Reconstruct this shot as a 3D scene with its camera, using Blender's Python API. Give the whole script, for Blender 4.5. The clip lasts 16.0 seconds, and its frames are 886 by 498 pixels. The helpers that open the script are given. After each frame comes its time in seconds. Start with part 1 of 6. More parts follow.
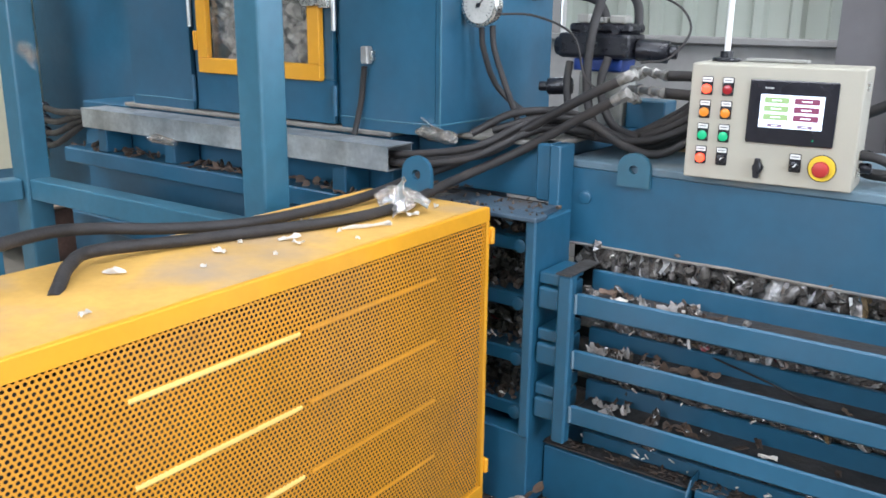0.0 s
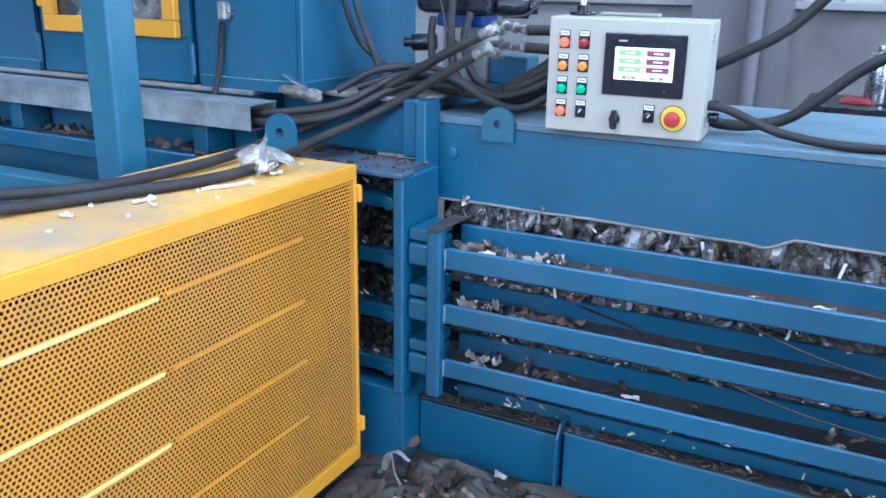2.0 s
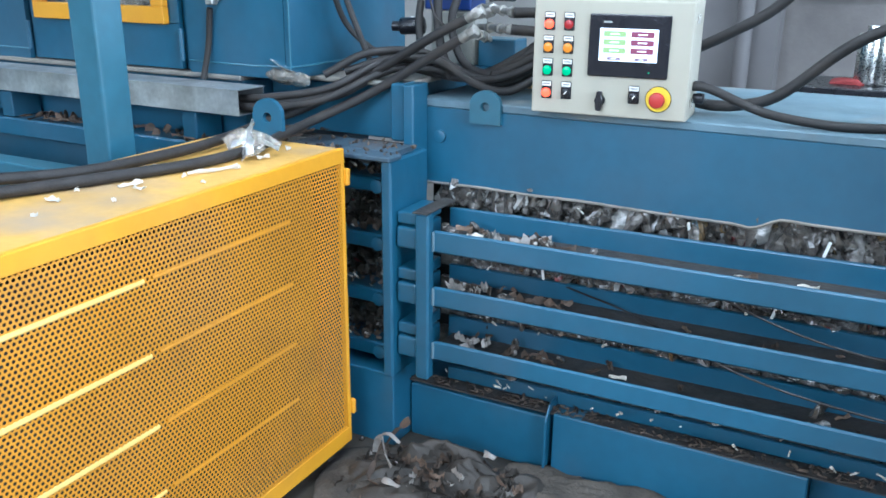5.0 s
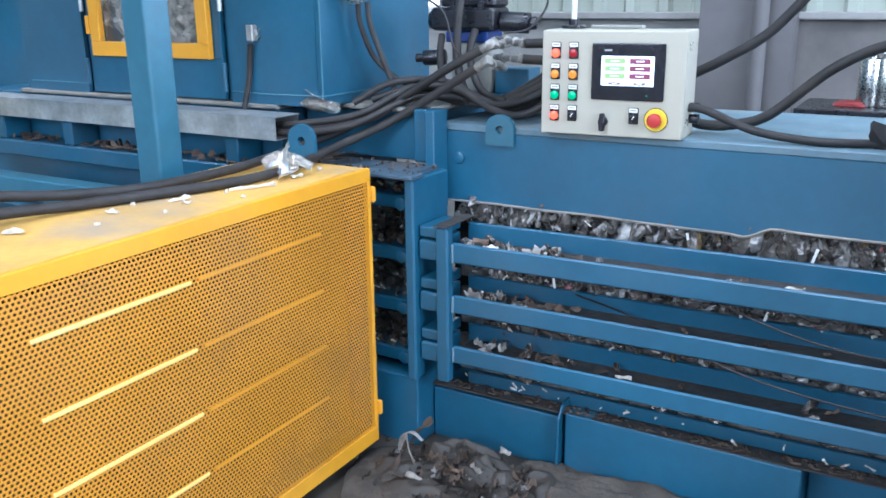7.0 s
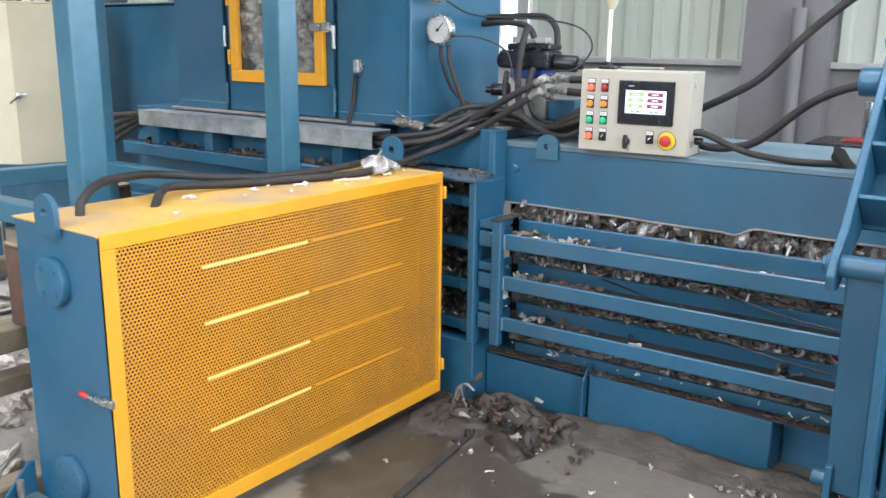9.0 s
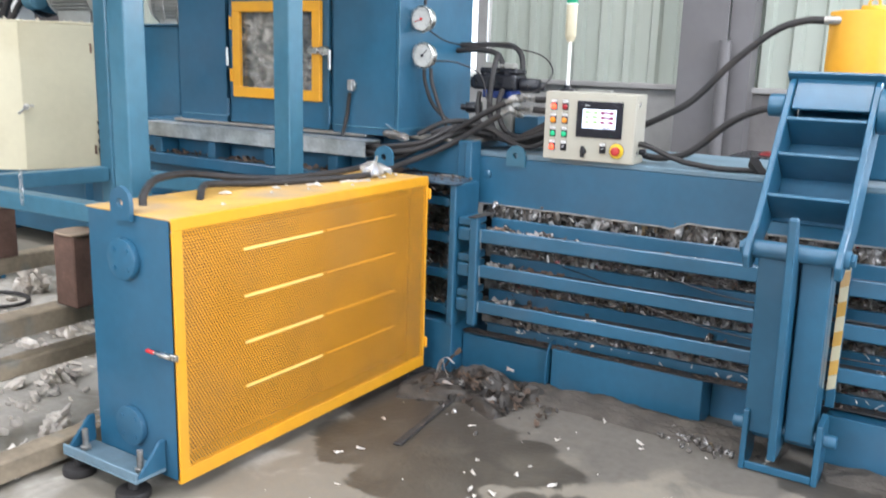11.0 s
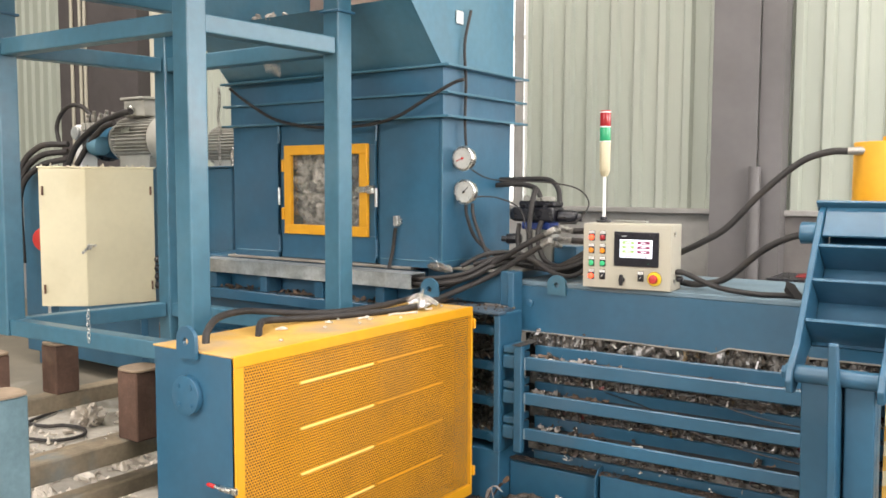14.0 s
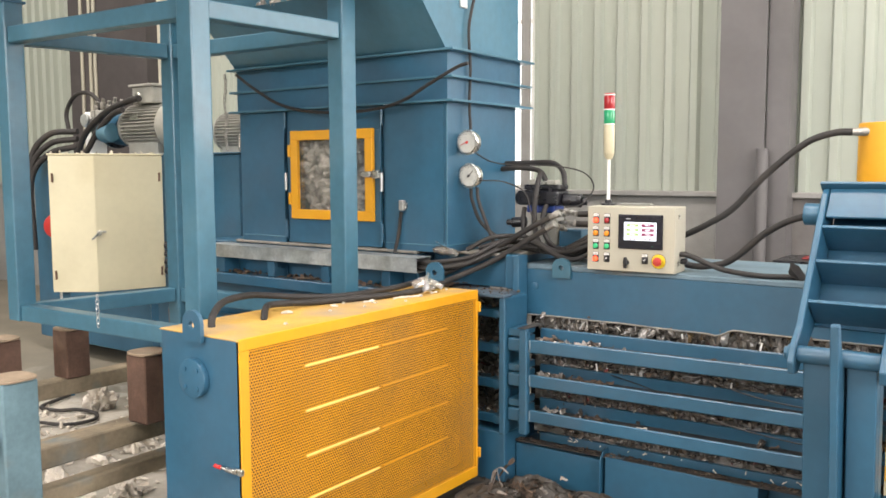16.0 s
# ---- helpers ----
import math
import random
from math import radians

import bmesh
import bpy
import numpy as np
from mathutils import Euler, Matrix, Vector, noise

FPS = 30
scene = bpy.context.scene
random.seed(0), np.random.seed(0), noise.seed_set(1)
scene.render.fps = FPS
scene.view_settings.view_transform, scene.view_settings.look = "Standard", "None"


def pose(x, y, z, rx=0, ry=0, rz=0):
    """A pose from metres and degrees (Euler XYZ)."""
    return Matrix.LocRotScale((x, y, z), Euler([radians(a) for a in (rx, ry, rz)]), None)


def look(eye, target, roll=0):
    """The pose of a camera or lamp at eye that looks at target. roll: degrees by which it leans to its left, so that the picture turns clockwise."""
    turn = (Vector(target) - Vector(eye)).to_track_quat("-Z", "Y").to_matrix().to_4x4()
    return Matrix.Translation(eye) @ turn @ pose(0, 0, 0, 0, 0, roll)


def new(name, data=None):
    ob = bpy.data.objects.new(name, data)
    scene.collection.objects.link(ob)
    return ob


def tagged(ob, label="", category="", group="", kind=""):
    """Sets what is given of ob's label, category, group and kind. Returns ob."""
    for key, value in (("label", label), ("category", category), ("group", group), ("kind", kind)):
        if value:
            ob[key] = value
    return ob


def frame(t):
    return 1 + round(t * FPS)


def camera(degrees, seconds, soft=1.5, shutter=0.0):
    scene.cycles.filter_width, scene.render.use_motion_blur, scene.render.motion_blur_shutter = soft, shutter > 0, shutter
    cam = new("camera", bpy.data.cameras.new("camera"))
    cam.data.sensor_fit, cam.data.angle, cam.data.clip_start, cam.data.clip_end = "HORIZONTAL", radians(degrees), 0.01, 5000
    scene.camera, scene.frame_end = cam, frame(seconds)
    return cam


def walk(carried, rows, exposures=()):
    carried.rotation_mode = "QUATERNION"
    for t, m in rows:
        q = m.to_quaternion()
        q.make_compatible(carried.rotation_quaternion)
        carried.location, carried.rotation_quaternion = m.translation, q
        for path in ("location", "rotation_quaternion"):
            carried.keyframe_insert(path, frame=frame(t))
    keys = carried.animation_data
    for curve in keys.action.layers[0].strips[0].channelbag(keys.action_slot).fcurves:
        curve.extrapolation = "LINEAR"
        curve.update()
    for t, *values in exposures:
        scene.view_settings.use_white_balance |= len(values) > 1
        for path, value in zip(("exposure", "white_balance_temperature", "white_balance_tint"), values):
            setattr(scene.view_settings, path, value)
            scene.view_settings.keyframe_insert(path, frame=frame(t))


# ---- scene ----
cam = camera(54.7, 16.0, soft=1.6, shutter=0.5)
PATH = [
    (0, (0.142, 0.003, 1.513), (-0.985, 1.567, 0.98), 0.7),
    (0.5, (0.15, 0.003, 1.505), (-0.935, 1.591, 0.955), 0.8),
    (1, (0.162, 0.017, 1.498), (-0.838, 1.65, 0.921), 1.1),
    (1.5, (0.174, 0.027, 1.493), (-0.744, 1.7, 0.895), 1.3),
    (2, (0.18, 0.029, 1.491), (-0.706, 1.716, 0.883), 1.0),
    (2.5, (0.186, 0.032, 1.49), (-0.7, 1.719, 0.882), 0.8),
    (3, (0.186, 0.028, 1.487), (-0.695, 1.715, 0.87), 1.0),
    (3.5, (0.187, 0.031, 1.489), (-0.686, 1.72, 0.868), 0.9),
    (4, (0.196, 0.031, 1.484), (-0.669, 1.726, 0.87), 0.9),
    (4.2, (0.201, 0.029, 1.492), (-0.661, 1.724, 0.873), 0.7),
    (6.3, (0.306, 0.04, 1.456), (-0.671, 1.67, 0.83), -0.8),
    (6.5, (0.328, 0.016, 1.473), (-0.665, 1.655, 0.899), -0.7),
    (7, (0.389, -0.136, 1.484), (-0.588, 1.516, 0.923), -0.6),
    (7.5, (0.476, -0.289, 1.495), (-0.521, 1.366, 0.979), -0.7),
    (8, (0.633, -0.416, 1.491), (-0.476, 1.167, 0.977), 0.4),
    (8.2, (0.703, -0.469, 1.49), (-0.454, 1.087, 0.998), 0.5),
    (10.3, (1.026, -1.144, 1.482), (-0.043, 0.479, 1.011), 1.8),
    (10.5, (1.054, -1.191, 1.482), (0.024, 0.443, 0.961), 1.6),
    (11, (1.055, -1.335, 1.508), (0.015, 0.319, 1.081), 1.8),
    (11.5, (1.027, -1.461, 1.541), (-0.104, 0.162, 1.245), 0.3),
    (12, (1.08, -1.476, 1.583), (-0.088, 0.145, 1.488), 1.2),
    (12.5, (1.106, -1.481, 1.584), (-0.043, 0.153, 1.5), 0.6),
    (13, (1.106, -1.476, 1.582), (-0.033, 0.165, 1.481), 0.7),
    (13.5, (1.098, -1.475, 1.58), (-0.033, 0.169, 1.457), 0.6),
    (14, (1.1, -1.472, 1.577), (-0.038, 0.166, 1.425), 0.2),
    (14.5, (1.103, -1.464, 1.572), (-0.05, 0.161, 1.4), -0.0),
    (15, (1.103, -1.469, 1.573), (-0.051, 0.156, 1.407), -0.2),
    (15.5, (1.111, -1.465, 1.572), (-0.034, 0.165, 1.397), -0.1),
    (16, (1.14, -1.468, 1.571), (-0.019, 0.151, 1.385), -0.2),
]
walk(cam, [(t, look(eye, target, roll)) for t, eye, target, roll in PATH],
     exposures=[(0, -0.14, 5800, 13), (0.6, -0.14, 5750, 13), (1, -0.06, 5150, 12), (2, -0.03, 4650, 12), (3.4, -0.01, 4680, 12), (3.7, 0.00, 4850, 9), (4.0, 0.00, 5250, 4), (4.2, 0.02, 5250, 4), (6.3, 0.04, 4900, 9), (7.6, 0.02, 5550, 11), (8.2, -0.04, 6000, 12), (10.4, -0.01, 5900, 14), (11.5, 0.07, 6150, 13), (12.0, -0.06, 6500, 14), (12.5, -0.04, 6950, 15), (16, -0.03, 7050, 15)])

# ---- light ----
world = bpy.data.worlds.new("sky")
scene.world = world
world.use_nodes = True
wn = world.node_tree
sky = wn.nodes.new("ShaderNodeTexSky")
sky.sky_type, sky.sun_disc, sky.sun_elevation, sky.sun_rotation = 'NISHITA', False, radians(50), radians(120)
wn.nodes["Background"].inputs["Strength"].default_value = 0.12
wn.links.new(sky.outputs["Color"], wn.nodes["Background"].inputs["Color"])


def area(name, m, sx, sy, power, color=(1, 1, 1)):
    d = bpy.data.lights.new(name, 'AREA')
    d.shape, d.size, d.size_y, d.energy, d.color = 'RECTANGLE', sx, sy, power, color
    ob = new(name, d)
    ob.matrix_world = m
    return ob


# daylight through the roof lights, the big side door and the gate behind
for n, yy in enumerate((-4.0, 1.2)):
    area("roof_daylight", pose(-3.0, yy, 6.9), 11.0, 1.3, 680, (1.0, 0.98, 0.94))
area("side_daylight", look((7.3, -1.6, 3.4), (-1.1, 1.0, 0.7)), 4.6, 3.2, 730, (0.95, 0.98, 1.0))
# lamp of an added window out of view, brightens the +x faces
area("window_daylight", look((3.4, 4.95, 3.0), (-1.6, 0.6, 1.7)), 4.0, 2.8, 360, (0.97, 0.99, 1.0))
area("gate_daylight", look((-2.0, -7.4, 3.9), (-1.6, 0, 1.7)), 6.4, 2.2, 540, (0.96, 0.98, 1.0))
area("window_daylight", look((-3.05, 5.6, 2.6), (-3.0, 3.0, 2.0)), 0.8, 2.8, 60, (0.97, 0.99, 1.0))


# ---- materials ----
def material(name, color, rough=0.5, metal=0.0, vary=0.12, scale=6.0, dirt=None, dirt_amount=0.3, dirt_scale=2.5, bump=0.05, bump_scale=60.0,
             island=0.0, spread=0.0, coat=0.0, alpha=1.0, trans=0.0, stretch=(1, 1, 1)):
    """A painted, metal or mineral surface: base colour with a coarse and a fine variation, dirt patches and fine relief."""
    m = bpy.data.materials.new(name)
    m.use_nodes = True
    nt = m.node_tree
    b = nt.nodes["Principled BSDF"]
    N, L = nt.nodes.new, nt.links.new
    mp = N("ShaderNodeMapping")
    geo = N("ShaderNodeNewGeometry")
    L(geo.outputs["Position"], mp.inputs["Vector"])
    mp.inputs["Scale"].default_value = stretch

    def tex(sc, det=6):
        t = N("ShaderNodeTexNoise")
        t.inputs["Scale"].default_value, t.inputs["Detail"].default_value = sc, det
        L(mp.outputs["Vector"], t.inputs["Vector"])
        return t.outputs["Fac"]

    def mix(kind, fac, a, c):
        x = N("ShaderNodeMix")
        x.data_type, x.blend_type = 'RGBA', kind
        for sock, v in ((x.inputs[0], fac), (x.inputs[6], a), (x.inputs[7], c)):
            if hasattr(v, "is_output"):
                L(v, sock)
            else:
                sock.default_value = v
        return x.outputs[2]

    def ramp(v, lo, hi, a=0.0, c=1.0):
        r = N("ShaderNodeMapRange")
        r.inputs["From Min"].default_value, r.inputs["From Max"].default_value = lo, hi
        r.inputs["To Min"].default_value, r.inputs["To Max"].default_value = a, c
        L(v, r.inputs["Value"])
        return r.outputs["Result"]

    coarse, fine = tex(scale), tex(scale * 9)
    c1 = mix('MIX', ramp(coarse, 0.3, 0.7), tuple(v * (1 - vary) for v in color) + (1,), tuple(min(1, v * (1 + vary)) for v in color) + (1,))
    c1 = mix('MULTIPLY', 0.5, c1, mix('MIX', ramp(fine, 0.35, 0.65), (1 - vary, 1 - vary, 1 - vary, 1), (1, 1, 1, 1)))
    if spread or island:
        rnd = geo.outputs["Random Per Island"] if island else None
        if not island:
            oi = N("ShaderNodeObjectInfo")
            rnd = oi.outputs["Random"]
        k = island or spread
        c1 = mix('MULTIPLY', 1.0, c1, mix('MIX', rnd, (1 - k, 1 - k, 1 - k, 1), (1, 1, 1, 1)))
    r_out = None
    if dirt:
        d = ramp(tex(dirt_scale, 9), 0.52, 0.72, 0, dirt_amount)
        c1 = mix('MIX', d, c1, (*dirt, 1))
        r_out = ramp(tex(dirt_scale, 9), 0.4, 0.75, rough, min(1, rough + 0.35))
    L(c1, b.inputs["Base Color"])
    if r_out:
        L(r_out, b.inputs["Roughness"])
    else:
        L(ramp(fine, 0.3, 0.7, max(0.03, rough - 0.06), min(1, rough + 0.06)), b.inputs["Roughness"])
    b.inputs["Metallic"].default_value = metal
    b.inputs["Coat Weight"].default_value = coat
    b.inputs["Coat Roughness"].default_value = 0.2
    b.inputs["Transmission Weight"].default_value = trans
    b.inputs["Alpha"].default_value = alpha
    if bump:
        bp = N("ShaderNodeBump")
        bp.inputs["Strength"].default_value, bp.inputs["Distance"].default_value = bump, 0.01
        L(tex(bump_scale, 4), bp.inputs["Height"])
        L(bp.outputs["Normal"], b.inputs["Normal"])
    return m


def glow(name, color, strength, base=None):
    m = bpy.data.materials.new(name)
    m.use_nodes = True
    b = m.node_tree.nodes["Principled BSDF"]
    b.inputs["Base Color"].default_value = (*(base or color), 1)
    b.inputs["Emission Color"].default_value = (*color, 1)
    b.inputs["Emission Strength"].default_value = strength
    b.inputs["Roughness"].default_value = 0.25
    return m


DUST = (0.22, 0.18, 0.13)
BLUE = material("blue_paint", (0.021, 0.100, 0.172), 0.32, vary=0.14, scale=3.0, dirt=(0.055, 0.10, 0.145), dirt_amount=0.4, bump=0.07, bump_scale=25, coat=0.25)
# dusty blue, paled so light reflected by hopper and frame is in the colour
BLUE_SHEEN = material("dusted_lit_blue_paint", (0.038, 0.140, 0.205), 0.40, vary=0.2, scale=2.5, dirt=(0.09, 0.16, 0.19), dirt_amount=0.5, bump=0.08, bump_scale=25, coat=0.3)
BLUE_DUSTY = material("dust_covered_blue_paint", (0.13, 0.20, 0.245), 0.6, vary=0.2, scale=4, dirt=(0.24, 0.23, 0.21), dirt_amount=0.8, dirt_scale=3, bump=0.1)
ZINC = material("dull_zinc", (0.38, 0.36, 0.33), 0.42, metal=0.8, vary=0.3, scale=25, dirt=(0.10, 0.09, 0.075), dirt_amount=0.7, dirt_scale=15, bump=0.1)
LEDGE_DUST = material("dust_covered_ledge", (0.25, 0.228, 0.195), 0.75, vary=0.25, scale=6, dirt=(0.06, 0.11, 0.15), dirt_amount=0.7, dirt_scale=4, bump=0.2)
BLUE_DIRTY = material("dusty_blue_paint", (0.035, 0.10, 0.18), 0.6, vary=0.25, scale=7, dirt=(0.07, 0.06, 0.05), dirt_amount=0.85, dirt_scale=5, bump=0.2, bump_scale=45)
YELLOW = material("yellow_paint", (0.74, 0.34, 0.012), 0.38, vary=0.07, scale=4, dirt=(0.45, 0.25, 0.05), dirt_amount=0.3, bump=0.04)
# paler than the sheet: the beads' highlight is put into this colour
YELLOW_BEAD = material("glossy_highlit_bead", (0.84, 0.55, 0.16), 0.22, vary=0.05, bump=0.01)
YELLOW_SHEET = material("orange_yellow_sheet", (0.635, 0.272, 0.014), 0.42, vary=0.08, scale=4, dirt=(0.32, 0.17, 0.04), dirt_amount=0.35, bump=0.03)
YELLOW_DUSTY = material("dusty_yellow_paint", (0.60, 0.35, 0.075), 0.65, vary=0.14, scale=5, dirt=(0.36, 0.275, 0.19), dirt_amount=0.95, dirt_scale=2.6, bump=0.1)
BLACK = material("black_rubber", (0.022, 0.019, 0.018), 0.55, vary=0.25, scale=20, dirt=(0.075, 0.062, 0.052), dirt_amount=0.55, dirt_scale=7, bump=0.2, bump_scale=180)
BLACK_PAINT = material("black_enamel", (0.012, 0.012, 0.016), 0.3, vary=0.2, bump=0.1, bump_scale=80)
# near-black filler colour that stands for the shade inside the machine
DARK = material("interior_shade", (0.035, 0.034, 0.034), 0.8, vary=0.3, bump=0.1)
STEEL = material("bright_steel", (0.62, 0.61, 0.58), 0.28, metal=1.0, vary=0.12, scale=15, bump=0.04)
GALV = material("galvanised_steel", (0.62, 0.64, 0.64), 0.34, metal=0.85, vary=0.28, scale=9, dirt=(0.30, 0.28, 0.25), dirt_amount=0.6, dirt_scale=4, bump=0.06)
BEIGE = material("beige_enamel", (0.41, 0.385, 0.31), 0.42, vary=0.05, scale=3, dirt=(0.42, 0.37, 0.27), dirt_amount=0.3, bump=0.05, bump_scale=200)
CREAM = material("cream_enamel", (0.56, 0.51, 0.35), 0.45, vary=0.06, scale=3, dirt=(0.42, 0.36, 0.23), dirt_amount=0.35, bump=0.04, bump_scale=120)
GREY_MOTOR = material("grey_motor_paint", (0.29, 0.285, 0.255), 0.45, vary=0.12, scale=9, dirt=DUST, dirt_amount=0.4, bump=0.06)
RUST = material("rusty_steel", (0.12, 0.065, 0.045), 0.75, vary=0.3, scale=9, dirt=(0.22, 0.15, 0.10), dirt_amount=0.6, dirt_scale=6, bump=0.2)
OLD_RAIL = material("worn_rail_paint", (0.275, 0.218, 0.148), 0.65, vary=0.3, scale=5, dirt=(0.05, 0.15, 0.21), dirt_amount=0.85, dirt_scale=2.6, bump=0.15)
WALL_SHEET = material("pale_wall_sheet", (0.37, 0.40, 0.34), 0.45, vary=0.06, scale=1.5, dirt=(0.38, 0.38, 0.32), dirt_amount=0.4, dirt_scale=1.2, bump=0.02, stretch=(1, 1, 0.25))
WALL_PLASTER = material("grey_plaster", (0.31, 0.30, 0.285), 0.85, vary=0.14, scale=2, dirt=(0.22, 0.21, 0.2), dirt_amount=0.6, bump=0.15)
# darker copy of the grey plaster, with the right wall's shade in its colour
SHADE_PLASTER = material("shaded_grey_plaster", (0.17, 0.157, 0.15), 0.85, vary=0.2, scale=2, dirt=(0.09, 0.082, 0.08), dirt_amount=0.7, dirt_scale=1.6, bump=0.15)
COLUMN = material("dark_column_paint", (0.135, 0.127, 0.127), 0.6, vary=0.10, scale=2, dirt=(0.16, 0.15, 0.14), dirt_amount=0.4, bump=0.05)
FAR_COLUMN = material("dark_brown_column_paint", (0.070, 0.060, 0.060), 0.6, vary=0.12, scale=2, dirt=(0.11, 0.10, 0.095), dirt_amount=0.4, bump=0.05)
BROWN = material("brown_worn_steel", (0.24, 0.175, 0.145), 0.6, vary=0.2, scale=3, dirt=(0.30, 0.23, 0.18), dirt_amount=0.5, bump=0.06)
ROOF = material("roof_sheet", (0.45, 0.46, 0.45), 0.6, vary=0.08, bump=0.03)
WHITE = material("white_paint", (0.78, 0.77, 0.74), 0.45, vary=0.04, bump=0.02)
FILM = material("clear_plastic_film", (0.72, 0.66, 0.58), 0.16, vary=0.15, scale=30, bump=0.6, bump_scale=55, trans=0.86)
PAPER = material("torn_paper", (0.58, 0.54, 0.475), 0.6, vary=0.2, scale=40, bump=0.25)
RED_GLOSS = material("red_plastic", (0.55, 0.02, 0.02), 0.3, vary=0.1, bump=0.02)
ESTOP_RED = material("stop_button_red", (0.45, 0.03, 0.025), 0.4, vary=0.1, bump=0.02)
ESTOP_YELLOW = material("stop_ring_yellow", (0.80, 0.55, 0.03), 0.4, vary=0.05, bump=0.02)
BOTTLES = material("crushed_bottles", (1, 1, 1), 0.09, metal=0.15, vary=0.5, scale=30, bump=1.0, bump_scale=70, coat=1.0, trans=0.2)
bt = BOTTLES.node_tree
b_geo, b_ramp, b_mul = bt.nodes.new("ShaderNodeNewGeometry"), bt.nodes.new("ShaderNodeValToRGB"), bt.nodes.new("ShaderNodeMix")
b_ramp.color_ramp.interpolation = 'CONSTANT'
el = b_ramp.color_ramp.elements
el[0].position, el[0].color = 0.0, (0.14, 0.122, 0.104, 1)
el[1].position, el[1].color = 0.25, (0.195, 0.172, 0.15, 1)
# palest tier: white labels, plus crumple glints put into the colour
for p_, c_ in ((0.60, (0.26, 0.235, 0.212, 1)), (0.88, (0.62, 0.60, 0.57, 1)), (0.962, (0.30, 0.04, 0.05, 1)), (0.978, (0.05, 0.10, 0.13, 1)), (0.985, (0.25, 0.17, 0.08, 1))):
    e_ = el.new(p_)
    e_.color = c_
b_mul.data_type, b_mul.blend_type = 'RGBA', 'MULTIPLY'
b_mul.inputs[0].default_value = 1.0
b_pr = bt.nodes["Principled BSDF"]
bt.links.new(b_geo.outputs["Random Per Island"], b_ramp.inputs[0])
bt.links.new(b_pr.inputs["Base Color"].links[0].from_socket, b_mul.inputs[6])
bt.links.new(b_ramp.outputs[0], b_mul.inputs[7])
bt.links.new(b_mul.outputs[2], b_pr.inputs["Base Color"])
SACK = material("grey_plastic_sack", (0.046, 0.040, 0.034), 0.4, vary=0.3, scale=8, dirt=(0.085, 0.070, 0.052), dirt_amount=0.7, bump=0.9, bump_scale=24)
SACK.node_tree.nodes["Principled BSDF"].inputs["Specular IOR Level"].default_value = 0.3
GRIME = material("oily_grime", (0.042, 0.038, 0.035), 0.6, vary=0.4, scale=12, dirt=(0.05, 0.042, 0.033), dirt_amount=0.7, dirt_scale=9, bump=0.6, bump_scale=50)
SOILED = material("soiled_paper", (0.30, 0.275, 0.25), 0.6, vary=0.3, scale=30, bump=0.3)
BALE = material("pressed_bale_face", (0.22, 0.205, 0.185), 0.25, vary=0.5, scale=22, dirt=(0.07, 0.06, 0.05), dirt_amount=0.7, dirt_scale=14, bump=1.0, bump_scale=70, coat=0.5)
TEAL = material("peeling_teal_paint", (0.13, 0.215, 0.25), 0.55, vary=0.25, scale=5, dirt=(0.30, 0.24, 0.165), dirt_amount=0.9, dirt_scale=2.2, bump=0.12)
SCREEN = glow("screen_white", (0.80, 0.86, 0.95), 1.1)
SCREEN_GREEN = glow("screen_green", (0.55, 0.78, 0.36), 0.9, (0.05, 0.08, 0.02))
SCREEN_RED = glow("screen_red", (0.50, 0.12, 0.24), 0.62, (0.06, 0.02, 0.03))
BEZEL = material("black_glass_bezel", (0.012, 0.012, 0.018), 0.22, vary=0.1, bump=0)
SCREEN_GREY = glow("screen_grey", (0.22, 0.16, 0.22), 0.5)
LAMP_RED_ON = glow("red_lamp_lit", (1.0, 0.10, 0.035), 2.6, (0.6, 0.02, 0.015))
LAMP_GREEN_ON = glow("green_lamp_lit", (0.02, 0.50, 0.22), 0.22, (0.012, 0.22, 0.10))
LAMP_RED = glow("red_lamp", (0.5, 0.02, 0.03), 0.10, (0.28, 0.012, 0.016))
LAMP_AMBER = glow("amber_lamp", (0.9, 0.26, 0.02), 0.25, (0.62, 0.21, 0.015))
LAMP_GREEN = glow("green_lamp", (0.02, 0.5, 0.2), 0.25, (0.02, 0.38, 0.16))
DAY = glow("daylight_backdrop", (0.95, 0.98, 1.0), 1.7)

# floor: dusty concrete with dark oil stains; brightness at left is in the colour
CONCRETE = bpy.data.materials.new("concrete_floor")
CONCRETE.use_nodes = True
nt = CONCRETE.node_tree
fb = nt.nodes["Principled BSDF"]
geo = nt.nodes.new("ShaderNodeNewGeometry")


def f_noise(sc, det=8, dist=0.0):
    t = nt.nodes.new("ShaderNodeTexNoise")
    t.inputs["Scale"].default_value, t.inputs["Detail"].default_value, t.inputs["Distortion"].default_value = sc, det, dist
    nt.links.new(geo.outputs["Position"], t.inputs["Vector"])
    return t.outputs["Fac"]


def f_math(op, a, b=None, c=None):
    x = nt.nodes.new("ShaderNodeMath")
    x.operation = op
    for n, v in enumerate((a, b, c)):
        if v is None:
            continue
        if hasattr(v, "is_output"):
            nt.links.new(v, x.inputs[n])
        else:
            x.inputs[n].default_value = v
    return x.outputs[0]


